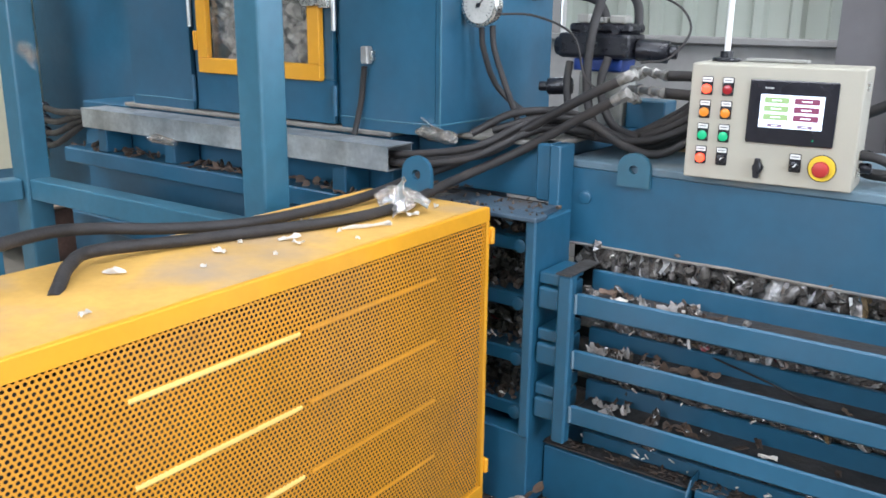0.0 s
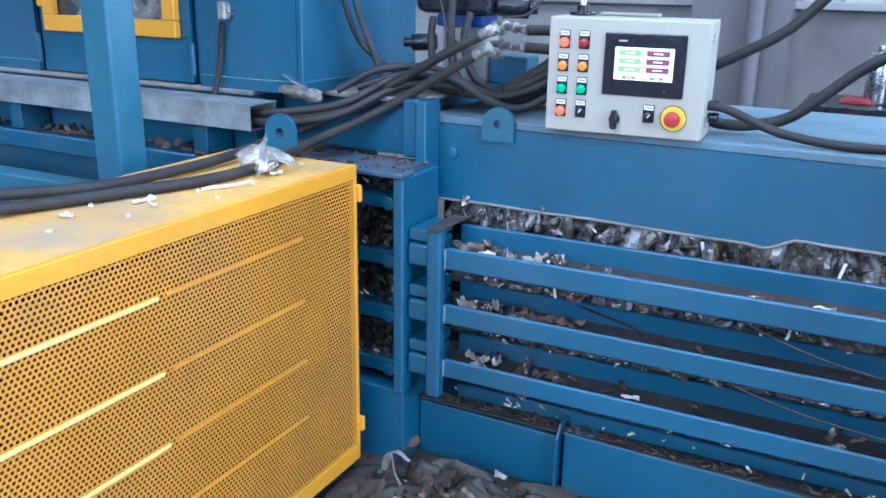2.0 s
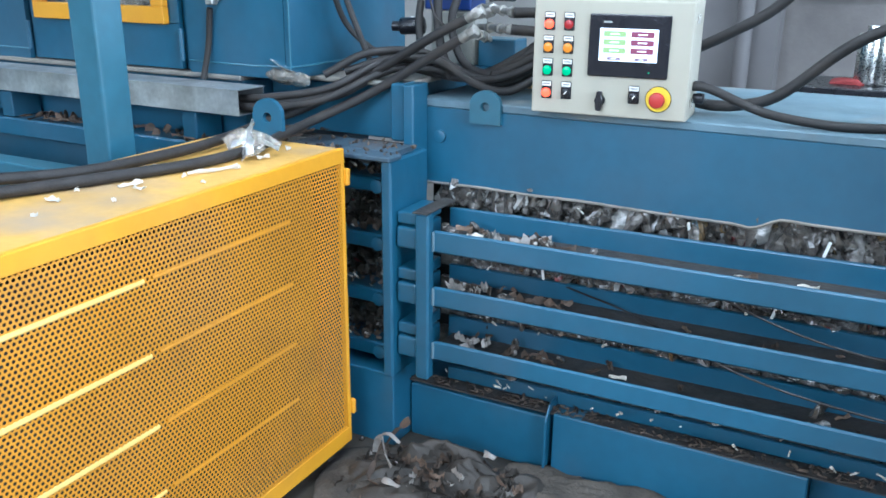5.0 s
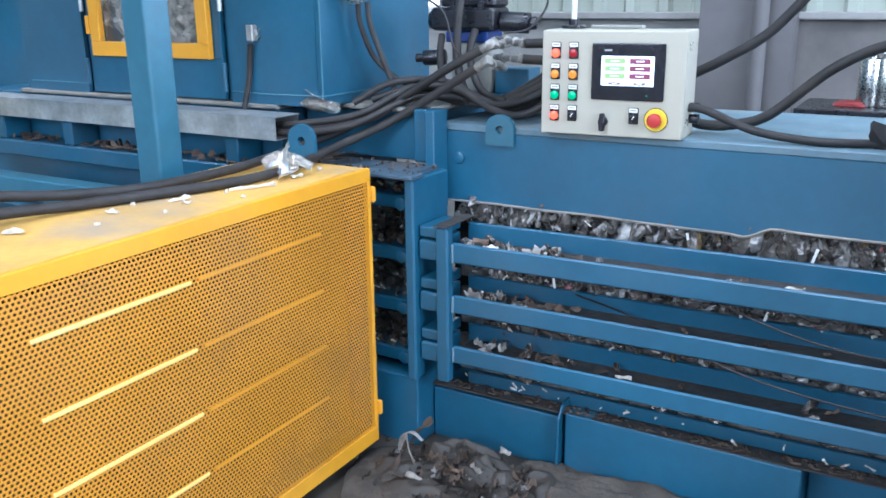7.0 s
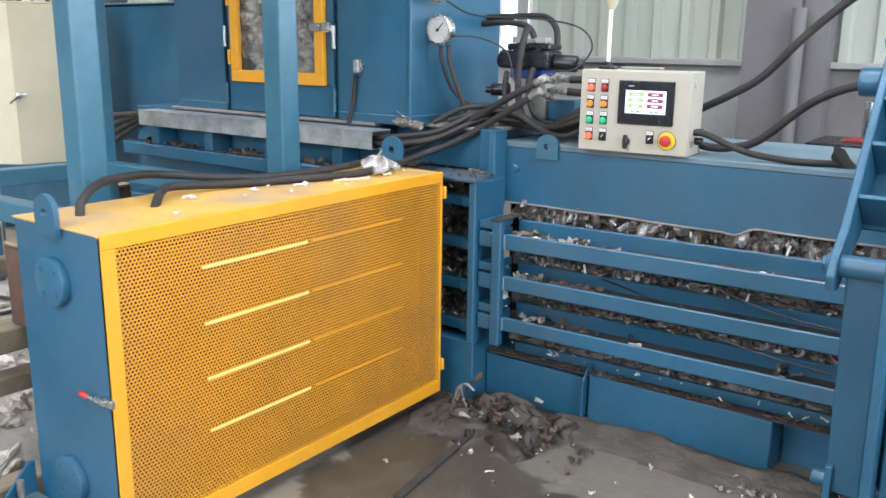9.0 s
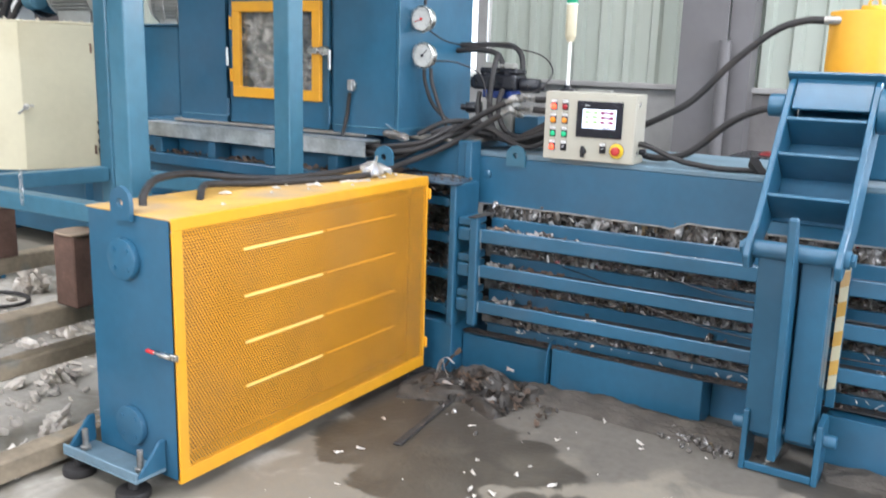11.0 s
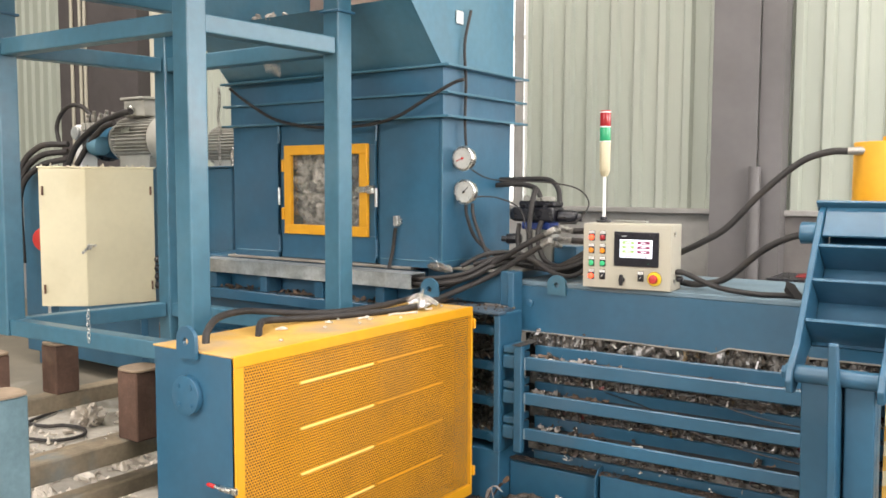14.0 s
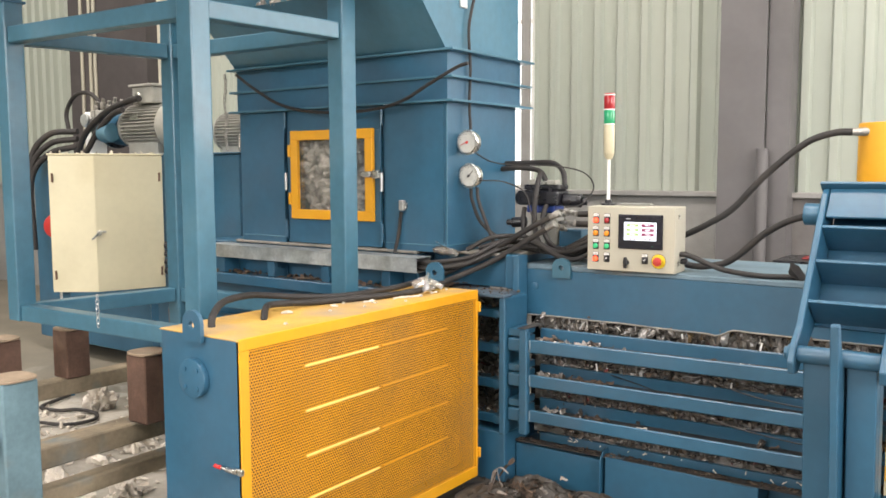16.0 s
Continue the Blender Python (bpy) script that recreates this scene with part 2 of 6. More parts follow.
def f_patch(x, y, r, soft=0.16):
    d = nt.nodes.new("ShaderNodeVectorMath")
    d.operation = 'DISTANCE'
    nt.links.new(geo.outputs["Position"], d.inputs[0])
    d.inputs[1].default_value = (x, y, 0)
    wob = f_math('MULTIPLY_ADD', f_noise(3.4, 10, 1.1), 1.7, -0.85)
    q = f_math('ADD', f_math('DIVIDE', d.outputs["Value"], r), wob)
    mr = nt.nodes.new("ShaderNodeMapRange")
    mr.interpolation_type = 'SMOOTHSTEP'
    mr.inputs["From Min"].default_value, mr.inputs["From Max"].default_value = 1.0, 1.0 - soft
    nt.links.new(q, mr.inputs["Value"])
    return mr.outputs["Result"]


def f_mix(fac, a, c):
    x = nt.nodes.new("ShaderNodeMix")
    x.data_type = 'RGBA'
    for sock, v in ((x.inputs[0], fac), (x.inputs[6], a), (x.inputs[7], c)):
        if hasattr(v, "is_output"):
            nt.links.new(v, sock)
        else:
            sock.default_value = v
    return x.outputs[2]


fcol = f_mix(f_noise(1.9), (0.13, 0.111, 0.080, 1), (0.34, 0.292, 0.212, 1))
# broad patch at left, paled in colour to stand for the bright floor there
fcol = f_mix(f_math('MULTIPLY', f_patch(-3.4, 0.5, 2.4, 0.6), 0.85), fcol, (0.68, 0.63, 0.55, 1))
# darker brown along the press base and by the guard corner
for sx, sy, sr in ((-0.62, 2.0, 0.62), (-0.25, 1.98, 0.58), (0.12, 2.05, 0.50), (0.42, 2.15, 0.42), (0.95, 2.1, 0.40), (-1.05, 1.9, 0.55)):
    fcol = f_mix(f_math('MULTIPLY', f_patch(sx, sy, sr * 1.12, 0.35), 0.78), fcol, (0.070, 0.058, 0.045, 1))
fcol = f_mix(f_math('MULTIPLY', f_noise(6.5, 9, 0.6), 0.55), fcol, (0.15, 0.132, 0.105, 1))
fcol = f_mix(f_math('MULTIPLY', f_noise(28, 5), 0.6), fcol, (0.17, 0.16, 0.14, 1))
stain = None
for sx, sy, sr in ((-0.62, 1.38, 0.40), (-0.32, 1.42, 0.26), (-0.88, 1.30, 0.28), (-0.10, 1.10, 0.20), (-0.32, 0.98, 0.20), (0.05, 1.22, 0.13), (-0.98, 1.55, 0.22), (-0.58, 1.10, 0.24), (-1.0, 1.95, 0.30), (-0.75, 1.98, 0.28), (0.70, 1.93, 0.14), (0.98, 1.85, 0.20)):
    s1 = f_patch(sx, sy, sr)
    stain = s1 if stain is None else f_math('MAXIMUM', stain, s1)
fcol = f_mix(f_math('MULTIPLY', stain, f_math('MULTIPLY_ADD', f_noise(5.0, 8, 0.5), 0.7, 0.42)), fcol, (0.042, 0.034, 0.025, 1))
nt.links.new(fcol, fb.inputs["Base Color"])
nt.links.new(f_math('MULTIPLY_ADD', stain, -0.25, 0.72), fb.inputs["Roughness"])
fbump = nt.nodes.new("ShaderNodeBump")
fbump.inputs["Strength"].default_value, fbump.inputs["Distance"].default_value = 0.25, 0.01
nt.links.new(f_noise(40, 6), fbump.inputs["Height"])
nt.links.new(fbump.outputs["Normal"], fb.inputs["Normal"])


# ---- builders ----
def box(bm, x0, x1, y0, y1, z0, z1, bev=0.0, m=None, seg=1):
    v = [bm.verts.new(p) for p in ((x0, y0, z0), (x1, y0, z0), (x1, y1, z0), (x0, y1, z0), (x0, y0, z1), (x1, y0, z1), (x1, y1, z1), (x0, y1, z1))]
    f = [bm.faces.new([v[i] for i in q]) for q in ((3, 2, 1, 0), (4, 5, 6, 7), (0, 1, 5, 4), (1, 2, 6, 5), (2, 3, 7, 6), (3, 0, 4, 7))]
    if m is not None:
        bmesh.ops.transform(bm, matrix=m, verts=v)
    if bev:
        bmesh.ops.bevel(bm, geom=list({e for q in f for e in q.edges}), offset=bev, segments=seg, affect='EDGES', profile=0.5)
    return bm


def cyl(bm, p, q, r0, r1=None, seg=20, bev=0.0):
    p, q = Vector(p), Vector(q)
    r1 = r0 if r1 is None else r1
    m = Matrix.Translation((p + q) / 2) @ (q - p).to_track_quat('Z', 'Y').to_matrix().to_4x4()
    g = bmesh.ops.create_cone(bm, cap_ends=True, segments=seg, radius1=r0, radius2=r1, depth=(q - p).length, matrix=m)
    if bev:
        es = {e for v in g["verts"] for e in v.link_edges if len(e.link_faces) == 2 and max(len(f.verts) for f in e.link_faces) > 4}
        bmesh.ops.bevel(bm, geom=list(es), offset=bev, segments=2, affect='EDGES', profile=0.5)
    return bm


def prism(bm, outline, axis, a, b, bev=0.0):
    """A flat plate: an outline of (u, v) pushed from a to b along an axis."""
    def at(u, v, w):
        return {'x': (w, u, v), 'y': (u, w, v), 'z': (u, v, w)}[axis]
    lo, hi = [bm.verts.new(at(u, v, a)) for u, v in outline], [bm.verts.new(at(u, v, b)) for u, v in outline]
    fs = [bm.faces.new(lo), bm.faces.new(hi[::-1])]
    for i in range(len(lo)):
        j = (i + 1) % len(lo)
        fs.append(bm.faces.new((lo[j], lo[i], hi[i], hi[j])))
    bmesh.ops.recalc_face_normals(bm, faces=fs)
    if bev:
        bmesh.ops.bevel(bm, geom=list({e for f in fs for e in f.edges}), offset=bev, segments=1, affect='EDGES')
    return bm


def smooth_path(pts, n=8):
    P = [Vector(p) for p in pts]
    P = [2 * P[0] - P[1]] + P + [2 * P[-1] - P[-2]]
    out = []
    for i in range(1, len(P) - 2):
        a, b, c, d = P[i - 1:i + 3]
        for k in range(n):
            t = k / n
            out.append(0.5 * (2 * b + (c - a) * t + (2 * a - 5 * b + 4 * c - d) * t * t + (3 * b - a - 3 * c + d) * t ** 3))
    out.append(P[-2])
    return out


def tube(bm, pts, r, seg=10, n=8):
    P = smooth_path(pts, n) if n else [Vector(p) for p in pts]
    rings, up = [], Vector((0.13, 0.21, 1)).normalized()
    for i, p in enumerate(P):
        d = (P[min(i + 1, len(P) - 1)] - P[max(i - 1, 0)]).normalized()
        s = d.cross(up)
        s = s.normalized() if s.length > 1e-4 else d.orthogonal().normalized()
        u = s.cross(d).normalized()
        up = u
        rings.append([bm.verts.new(p + r * (math.cos(2 * math.pi * k / seg) * s + math.sin(2 * math.pi * k / seg) * u)) for k in range(seg)])
    for a, b in zip(rings, rings[1:]):
        for k in range(seg):
            bm.faces.new((a[k], a[(k + 1) % seg], b[(k + 1) % seg], b[k]))
    bm.faces.new(rings[0][::-1]), bm.faces.new(rings[-1])
    return bm


def crumple(bm, c, size, rng, flat=1.0, sub=2, rough=0.35):
    """A crumpled lump, such as a crushed bottle or a knotted bag."""
    m = Matrix.LocRotScale(c, Euler([rng.uniform(0, 6.3) for _ in range(3)]), (size[0], size[1], size[2]))
    g = bmesh.ops.create_icosphere(bm, subdivisions=sub, radius=1.0)
    off = Vector((rng.uniform(0, 90), rng.uniform(0, 90), rng.uniform(0, 90)))
    for v in g["verts"]:
        v.co *= 1 + rough * noise.noise(v.co * 2.1 + off) + rough * 0.6 * noise.noise(v.co * 5.3 + off)
    bmesh.ops.transform(bm, matrix=m, verts=g["verts"])
    if flat != 1.0:
        for v in g["verts"]:
            v.co.z = c[2] + (v.co.z - c[2]) * flat
    return bm


def crushed(bm, c, r, ln, rng, lie=0.35):
    """A crushed bottle: a dented, flattened and creased cylinder of flat facets."""
    m = Matrix.LocRotScale(c, Euler((rng.gauss(0, 0.28), rng.gauss(0, 0.28), rng.uniform(0, 6.3))), (1, rng.uniform(0.5, 0.9), 1))
    if rng.random() < lie:
        m = Matrix.LocRotScale(c, Euler((rng.gauss(0, 0.2), rng.gauss(0, 0.2), rng.gauss(0, 0.25))), (1, 1, rng.uniform(0.5, 0.9))) @ Matrix.Rotation(radians(90), 4, 'Y')
    rings, n, s = [], 7, 9
    bend = rng.uniform(-0.5, 0.5) * r
    for i in range(n):
        k = (0.5 if i in (0, n - 1) else 1.0) * rng.uniform(0.72, 1.1)
        tw = rng.uniform(-0.35, 0.35)
        rings.append([bm.verts.new(m @ Vector((bend * math.sin(i) + r * k * rng.uniform(0.72, 1.15) * math.cos(a + tw), r * k * rng.uniform(0.72, 1.15) * math.sin(a + tw), ln * (i / (n - 1) - 0.5) + rng.uniform(-0.25, 0.25) * r)))
                      for a in [2 * math.pi * q / s for q in range(s)]])
    for a, b in zip(rings, rings[1:]):
        for q in range(s):
            if rng.random() < 0.5:
                bm.faces.new((a[q], a[(q + 1) % s], b[(q + 1) % s])), bm.faces.new((a[q], b[(q + 1) % s], b[q]))
            else:
                bm.faces.new((a[q], a[(q + 1) % s], b[q])), bm.faces.new((a[(q + 1) % s], b[(q + 1) % s], b[q]))
    bm.faces.new(rings[0][::-1]), bm.faces.new(rings[-1])
    return bm


def scrap(bm, c, sx, sy, rng, lift=0.01, n=4, turn=None):
    """A bent shred of film or paper with a little thickness."""
    a = rng.uniform(0, 6.3) if turn is None else turn
    m = Matrix.Translation(c) @ Matrix.Rotation(a, 4, 'Z')
    off = Vector((rng.uniform(0, 90), rng.uniform(0, 90), 0))
    grid = []
    for i in range(n + 1):
        row = []
        for j in range(n + 1):
            u, v = i / n - 0.5, j / n - 0.5
            w = 0.5 + 0.5 * noise.noise(Vector((u * 2, 0, 0)) + off)
            p = Vector((u * sx, v * sy * w, lift * (0.3 + abs(noise.noise(Vector((u * 3, v * 3, 0)) + off * 2)) * 2)))
            row.append(m @ p)
        grid.append(row)
    up = [[bm.verts.new(p) for p in r] for r in grid]
    dn = [[bm.verts.new(p - Vector((0, 0, 0.0015))) for p in r] for r in grid]
    for i in range(n):
        for j in range(n):
            bm.faces.new((up[i][j], up[i + 1][j], up[i + 1][j + 1], up[i][j + 1]))
            bm.faces.new((dn[i][j + 1], dn[i + 1][j + 1], dn[i + 1][j], dn[i][j]))
    for i in range(n):
        bm.faces.new((up[i][0], dn[i][0], dn[i + 1][0], up[i + 1][0]))
        bm.faces.new((up[i + 1][n], dn[i + 1][n], dn[i][n], up[i][n]))
        bm.faces.new((up[0][i + 1], dn[0][i + 1], dn[0][i], up[0][i]))
        bm.faces.new((up[n][i], dn[n][i], dn[n][i + 1], up[n][i + 1]))
    return bm


def drape(bm, cx, cy, w, h, height, rng, turn=0.0, nx=44, ny=30):
    """A crumpled plastic sheet lying on the floor, closed below."""
    off = Vector((rng.uniform(0, 90), rng.uniform(0, 90), 0))
    m = Matrix.Translation((cx, cy, 0)) @ Matrix.Rotation(turn, 4, 'Z')
    up = []
    for i in range(nx + 1):
        row = []
        for j in range(ny + 1):
            u, v = 2 * i / nx - 1, 2 * j / ny - 1
            q = Vector((u * w * 9, v * h * 9, 0)) + off
            edge = max(0.0, 1 - (u * u + v * v) ** 1.1 * (0.8 + 0.5 * noise.noise(q * 0.6)))
            ridge = 1 - abs(noise.noise(Vector((q.x * 0.45, q.y * 1.1, 0.0)))) * 2.0
            z = height * (edge ** 0.6) * (0.30 + 0.60 * ridge + 0.20 * (1 - abs(noise.noise(Vector((q.x * 1.3, q.y * 2.6, 0.0)))) * 2.5)) + 0.003
            row.append(bm.verts.new(m @ Vector((u * w * (1 + 0.18 * noise.noise(q * 0.5)), v * h * (1 + 0.18 * noise.noise(q * 0.4 + off)), max(z, 0.003)))))
        up.append(row)
    for i in range(nx):
        for j in range(ny):
            bm.faces.new((up[i][j], up[i + 1][j], up[i + 1][j + 1], up[i][j + 1]))
    rim = [up[i][0] for i in range(nx + 1)] + [up[nx][j] for j in range(1, ny + 1)] + [up[i][ny] for i in range(nx - 1, -1, -1)] + [up[0][j] for j in range(ny - 1, 0, -1)]
    low = [bm.verts.new((v.co.x, v.co.y, 0.0005)) for v in rim]
    for i in range(len(rim)):
        j = (i + 1) % len(rim)
        bm.faces.new((rim[j], rim[i], low[i], low[j]))
    bm.faces.new(low)
    return bm


def ribbon(bm, pts, w, rng, n=6, twist=2.0):
    """A twisted strip of film or tape with a little thickness."""
    P = smooth_path(pts, n)
    a0 = rng.uniform(0, 3.1)
    rows = []
    for i, p in enumerate(P):
        d = (P[min(i + 1, len(P) - 1)] - P[max(i - 1, 0)]).normalized()
        s = d.orthogonal().normalized()
        u = s.cross(d)
        a = a0 + twist * i / len(P)
        v = (math.cos(a) * s + math.sin(a) * u) * w * (0.5 + 0.25 * noise.noise(p * 40))
        e = (math.cos(a) * u - math.sin(a) * s) * 0.0012
        rows.append([bm.verts.new(p + v + e), bm.verts.new(p + 0.4 * e + d.cross(v) * 0.25 + e), bm.verts.new(p - v + e), bm.verts.new(p - v - e), bm.verts.new(p + d.cross(v) * 0.25 - e), bm.verts.new(p + v - e)])
    for a, b in zip(rows, rows[1:]):
        for k in range(6):
            bm.faces.new((a[k], a[(k + 1) % 6], b[(k + 1) % 6], b[k]))
    bm.faces.new(rows[0][::-1]), bm.faces.new(rows[-1])
    return bm


def mesh_of(name, bm, mat, smooth=False):
    me = bpy.data.meshes.new(name)
    bm.normal_update()
    bm.to_mesh(me)
    bm.free()
    me.materials.append(mat)
    if smooth:
        me.shade_smooth()
        if smooth != "all":
            me.set_sharp_from_angle(angle=radians(38))
    return me


def thing(name, label, category, group="", at=(0, 0, 0)):
    ob = new(name)
    ob.location = at
    return tagged(ob, label, category, group)


def part(name, bm, mat, parent, label="", smooth=False, kind=""):
    ob = new(name, mesh_of(name, bm, mat, smooth))
    ob.parent = parent
    p = parent
    off = Vector((0, 0, 0))
    while p is not None:
        off += p.location
        p = p.parent
    ob.data.transform(Matrix.Translation(-off))
    return tagged(ob, label, kind=kind)


def solo(name, bm, mat, label, category, smooth=False, group="", kind=""):
    return tagged(new(name, mesh_of(name, bm, mat, smooth)), label, category, group, kind)


def B():
    return bmesh.new()
# ---- the hall ----
WALL_Y, HALL_L, HALL_R, HALL_F, HALL_H = 4.85, -14.0, 7.6, -7.8, 7.0
bm = B()
box(bm, HALL_L, HALL_R, HALL_F, WALL_Y + 3, -0.2, 0.0)
solo("floor", bm, CONCRETE, "dusty concrete floor with dark oil stains, left side brightened in colour", "floor", kind="structure")


def sheet_wall(name, x0, x1, z0, z1, y):
    """Trapezoid-ribbed wall sheet facing the hall."""
    bm = B()
    prof, x = [(x0, y)], x0 - 0.155
    while x < x1:
        for dx, dy in ((0.004, 0), (0.105, 0), (0.125, -0.035), (0.175, -0.035), (0.195, 0)):
            if x0 < x + dx < x1:
                prof.append((x + dx, y + dy))
        x += 0.195
    prof.append((x1, y))
    top = [bm.verts.new((px, py, z1)) for px, py in prof]
    bot = [bm.verts.new((px, py, z0)) for px, py in prof]
    tb = [bm.verts.new((px, py + 0.02, z1)) for px, py in prof]
    bb = [bm.verts.new((px, py + 0.02, z0)) for px, py in prof]
    for i in range(len(prof) - 1):
        bm.faces.new((bot[i], bot[i + 1], top[i + 1], top[i]))
        bm.faces.new((bb[i + 1], bb[i], tb[i], tb[i + 1]))
    return solo(name, bm, WALL_SHEET, "pale green-grey ribbed metal wall sheet", "wall", kind="structure")


WIN_X0, WIN_X1 = -3.5, -2.44
# added opening, out of view, for sheen on posts and rails
EAST_X0, EAST_X1 = 1.35, 5.45
sheet_wall("wall_north", WIN_X1, EAST_X0, 1.40, HALL_H, WALL_Y)
sheet_wall("wall_north_3", EAST_X1, HALL_R, 1.40, HALL_H, WALL_Y)
sheet_wall("wall_north_4", EAST_X0, EAST_X1, 4.5, HALL_H, WALL_Y)
sheet_wall("wall_north_2", HALL_L, WIN_X0, 1.40, HALL_H, WALL_Y)
bm = B()
box(bm, HALL_L, -0.42, WALL_Y - 0.05, WALL_Y + 0.2, 0, 1.36)
solo("wall_base", bm, WALL_PLASTER, "low grey plastered wall below the sheeting", "wall", kind="structure")
# wall base right of the column takes the shaded plaster copy
bm = B()
box(bm, -0.42, HALL_R, WALL_Y - 0.05, WALL_Y + 0.2, 0, 1.36)
solo("wall_base_2", bm, SHADE_PLASTER, "low plastered wall below the sheeting, with shade in its colour", "wall", kind="structure")
bm = B()
box(bm, HALL_L, HALL_R, WALL_Y - 0.09, WALL_Y + 0.2, 1.36, 1.40, 0.006)
solo("trim_sill", bm, WALL_PLASTER, "narrow ledge on top of the plastered wall", "ledge", kind="structure")
win = tagged(new("window_1"), "tall bright window with steel bars", "window", kind="structure")
for i in range(5):
    bm = B()
    xx = WIN_X0 + (WIN_X1 - WIN_X0) * (i / 4) - 0.02
    box(bm, xx, xx + 0.04, WALL_Y - 0.02, WALL_Y + 0.03, 1.40, 5.0, 0.004)
    part("window_bar", bm, WHITE, win)
for zz in (1.42, 2.1, 2.8, 3.5, 4.2, 4.98):
    bm = B()
    box(bm, WIN_X0, WIN_X1, WALL_Y + 0.032, WALL_Y + 0.06, zz - 0.02, zz + 0.02, 0.004)
    part("window_bar", bm, WHITE, win)
bm = B()
box(bm, WIN_X1 - 0.105, WIN_X1 - 0.021, WALL_Y - 0.045, WALL_Y - 0.021, 1.40, 5.0, 0.004)
part("window_frame", bm, WALL_PLASTER, win, "dull grey steel frame")
# bars of the added opening, never in view
win2 = tagged(new("added_window"), "added wide window out of view, with pale steel bars", "window", kind="structure")
for i in range(5):
    bm = B()
    xx = EAST_X0 + (EAST_X1 - EAST_X0) * (i / 4) - 0.02
    box(bm, xx, xx + 0.04, WALL_Y - 0.02, WALL_Y + 0.03, 1.40, 4.5, 0.004)
    part("window_bar", bm, WHITE, win2)
bm = B()
box(bm, WIN_X0, WIN_X1, WALL_Y, WALL_Y + 0.05, 5.0, HALL_H)
solo("wall_over_window", bm, WALL_SHEET, "pale wall sheet above the tall window", "wall", kind="structure")
bm = B()
box(bm, WIN_X0 - 1.5, EAST_X1 + 1.5, WALL_Y + 2.0, WALL_Y + 2.05, 0.0, 6.5)
solo("backdrop", bm, DAY, "bright overcast daylight outside the window", "sky", kind="structure")

for n, (x0, x1, yf) in enumerate(((-0.82, -0.35, 4.60), (5.75, 6.29, 4.60), (-8.9, -7.35, 4.62))):
    bm = B()
    if n < 2:
        box(bm, x0, x1 - 0.155, yf, yf + 0.02, 0, HALL_H)
        box(bm, x0 + 0.14, x0 + 0.17, yf + 0.02, yf + 0.22, 0, HALL_H)
        box(bm, x1 - 0.154, x1, yf + 0.04, yf + 0.22, 0, HALL_H)
    else:
        box(bm, x0, x1, yf, yf + 0.2, 0, HALL_H)
    solo("column", bm, COLUMN if n < 2 else FAR_COLUMN, "dark grey painted steel hall column", "column", kind="structure")
bm = B()
cyl(bm, (-0.50, 4.55, 0), (-0.50, 4.55, 1.70), 0.04)
solo("trim_pipe", bm, COLUMN, "dark grey standing pipe beside the column", "pipe", True, kind="structure")
bm = B()
box(bm, HALL_L - 0.2, HALL_L, HALL_F, WALL_Y, 0, HALL_H)
solo("wall_west", bm, WALL_SHEET, "pale hall wall at the far end", "wall", kind="structure")
# the east and south walls have large door openings that let the daylight in
bm = B()
box(bm, HALL_R, HALL_R + 0.2, 4.0, WALL_Y, 0, HALL_H)
box(bm, HALL_R, HALL_R + 0.2, HALL_F, -4.0, 0, HALL_H)
box(bm, HALL_R, HALL_R + 0.2, -4.0, 4.0, 5.3, HALL_H)
solo("wall_east", bm, WALL_SHEET, "pale hall wall with a wide open door", "wall", kind="structure")
bm = B()
box(bm, HALL_L, -5.0, HALL_F - 0.2, HALL_F, 0, HALL_H)
box(bm, 2.0, HALL_R, HALL_F - 0.2, HALL_F, 0, HALL_H)
box(bm, -5.0, 2.0, HALL_F - 0.2, HALL_F, 5.0, HALL_H)
solo("wall_south", bm, WALL_SHEET, "pale hall wall with an open gate", "wall", kind="structure")
bm = B()
for y0, y1 in ((HALL_F, -4.8), (-3.2, 0.4), (2.0, WALL_Y + 0.3)):
    box(bm, HALL_L, HALL_R, y0, y1, HALL_H, HALL_H + 0.1)
solo("ceiling", bm, ROOF, "grey sheet roof with long roof lights", "ceiling", kind="structure")

# ---- baling press: chamber side ----
SHELF = material("grimy_blue_shelf", (0.05, 0.085, 0.12), 0.65, vary=0.3, scale=12, dirt=(0.075, 0.062, 0.05), dirt_amount=1.0, dirt_scale=6, bump=0.3)
press = thing("baling_press", "blue steel horizontal baling press packed with crushed bottles", "baling press")
X_A, X_B, X_END = -1.09, -0.91, 3.2
bm = B()
low = [(X_END, 0.86), (2.0, 0.855), (0.9, 0.85), (0.21, 0.847), (0.06, 0.848), (0.0, 0.849), (-0.04, 0.829), (-0.075, 0.817), (-0.12, 0.822), (-0.26, 0.822), (-0.42, 0.824), (-0.55, 0.827), (-0.70, 0.824), (-0.85, 0.826), (-1.0, 0.824), (X_A, 0.822)]
prism(bm, [(X_A, 1.06), (X_END, 1.06)] + low, 'y', 2.339, 2.36)
part("side_panel", bm, BLUE, press, "smooth blue upper panel with a ragged welded lower edge")
bm = B()
tube(bm, [(x, 2.337, z + 0.002) for x, z in low], 0.0045, 6, 2)
part("weld_bead", bm, LEDGE_DUST, press, "pale rough weld along the panel edge", True)
bm = B()
box(bm, X_A, X_END, 2.345, 3.1, 1.06, 1.085, 0.004)
part("top_plate", bm, BLUE_DUSTY, press, "dusty blue deck plate")
# filler block; the darkness behind the slots is in its colour
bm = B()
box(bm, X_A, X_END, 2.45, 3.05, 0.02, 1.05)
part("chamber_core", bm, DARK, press)
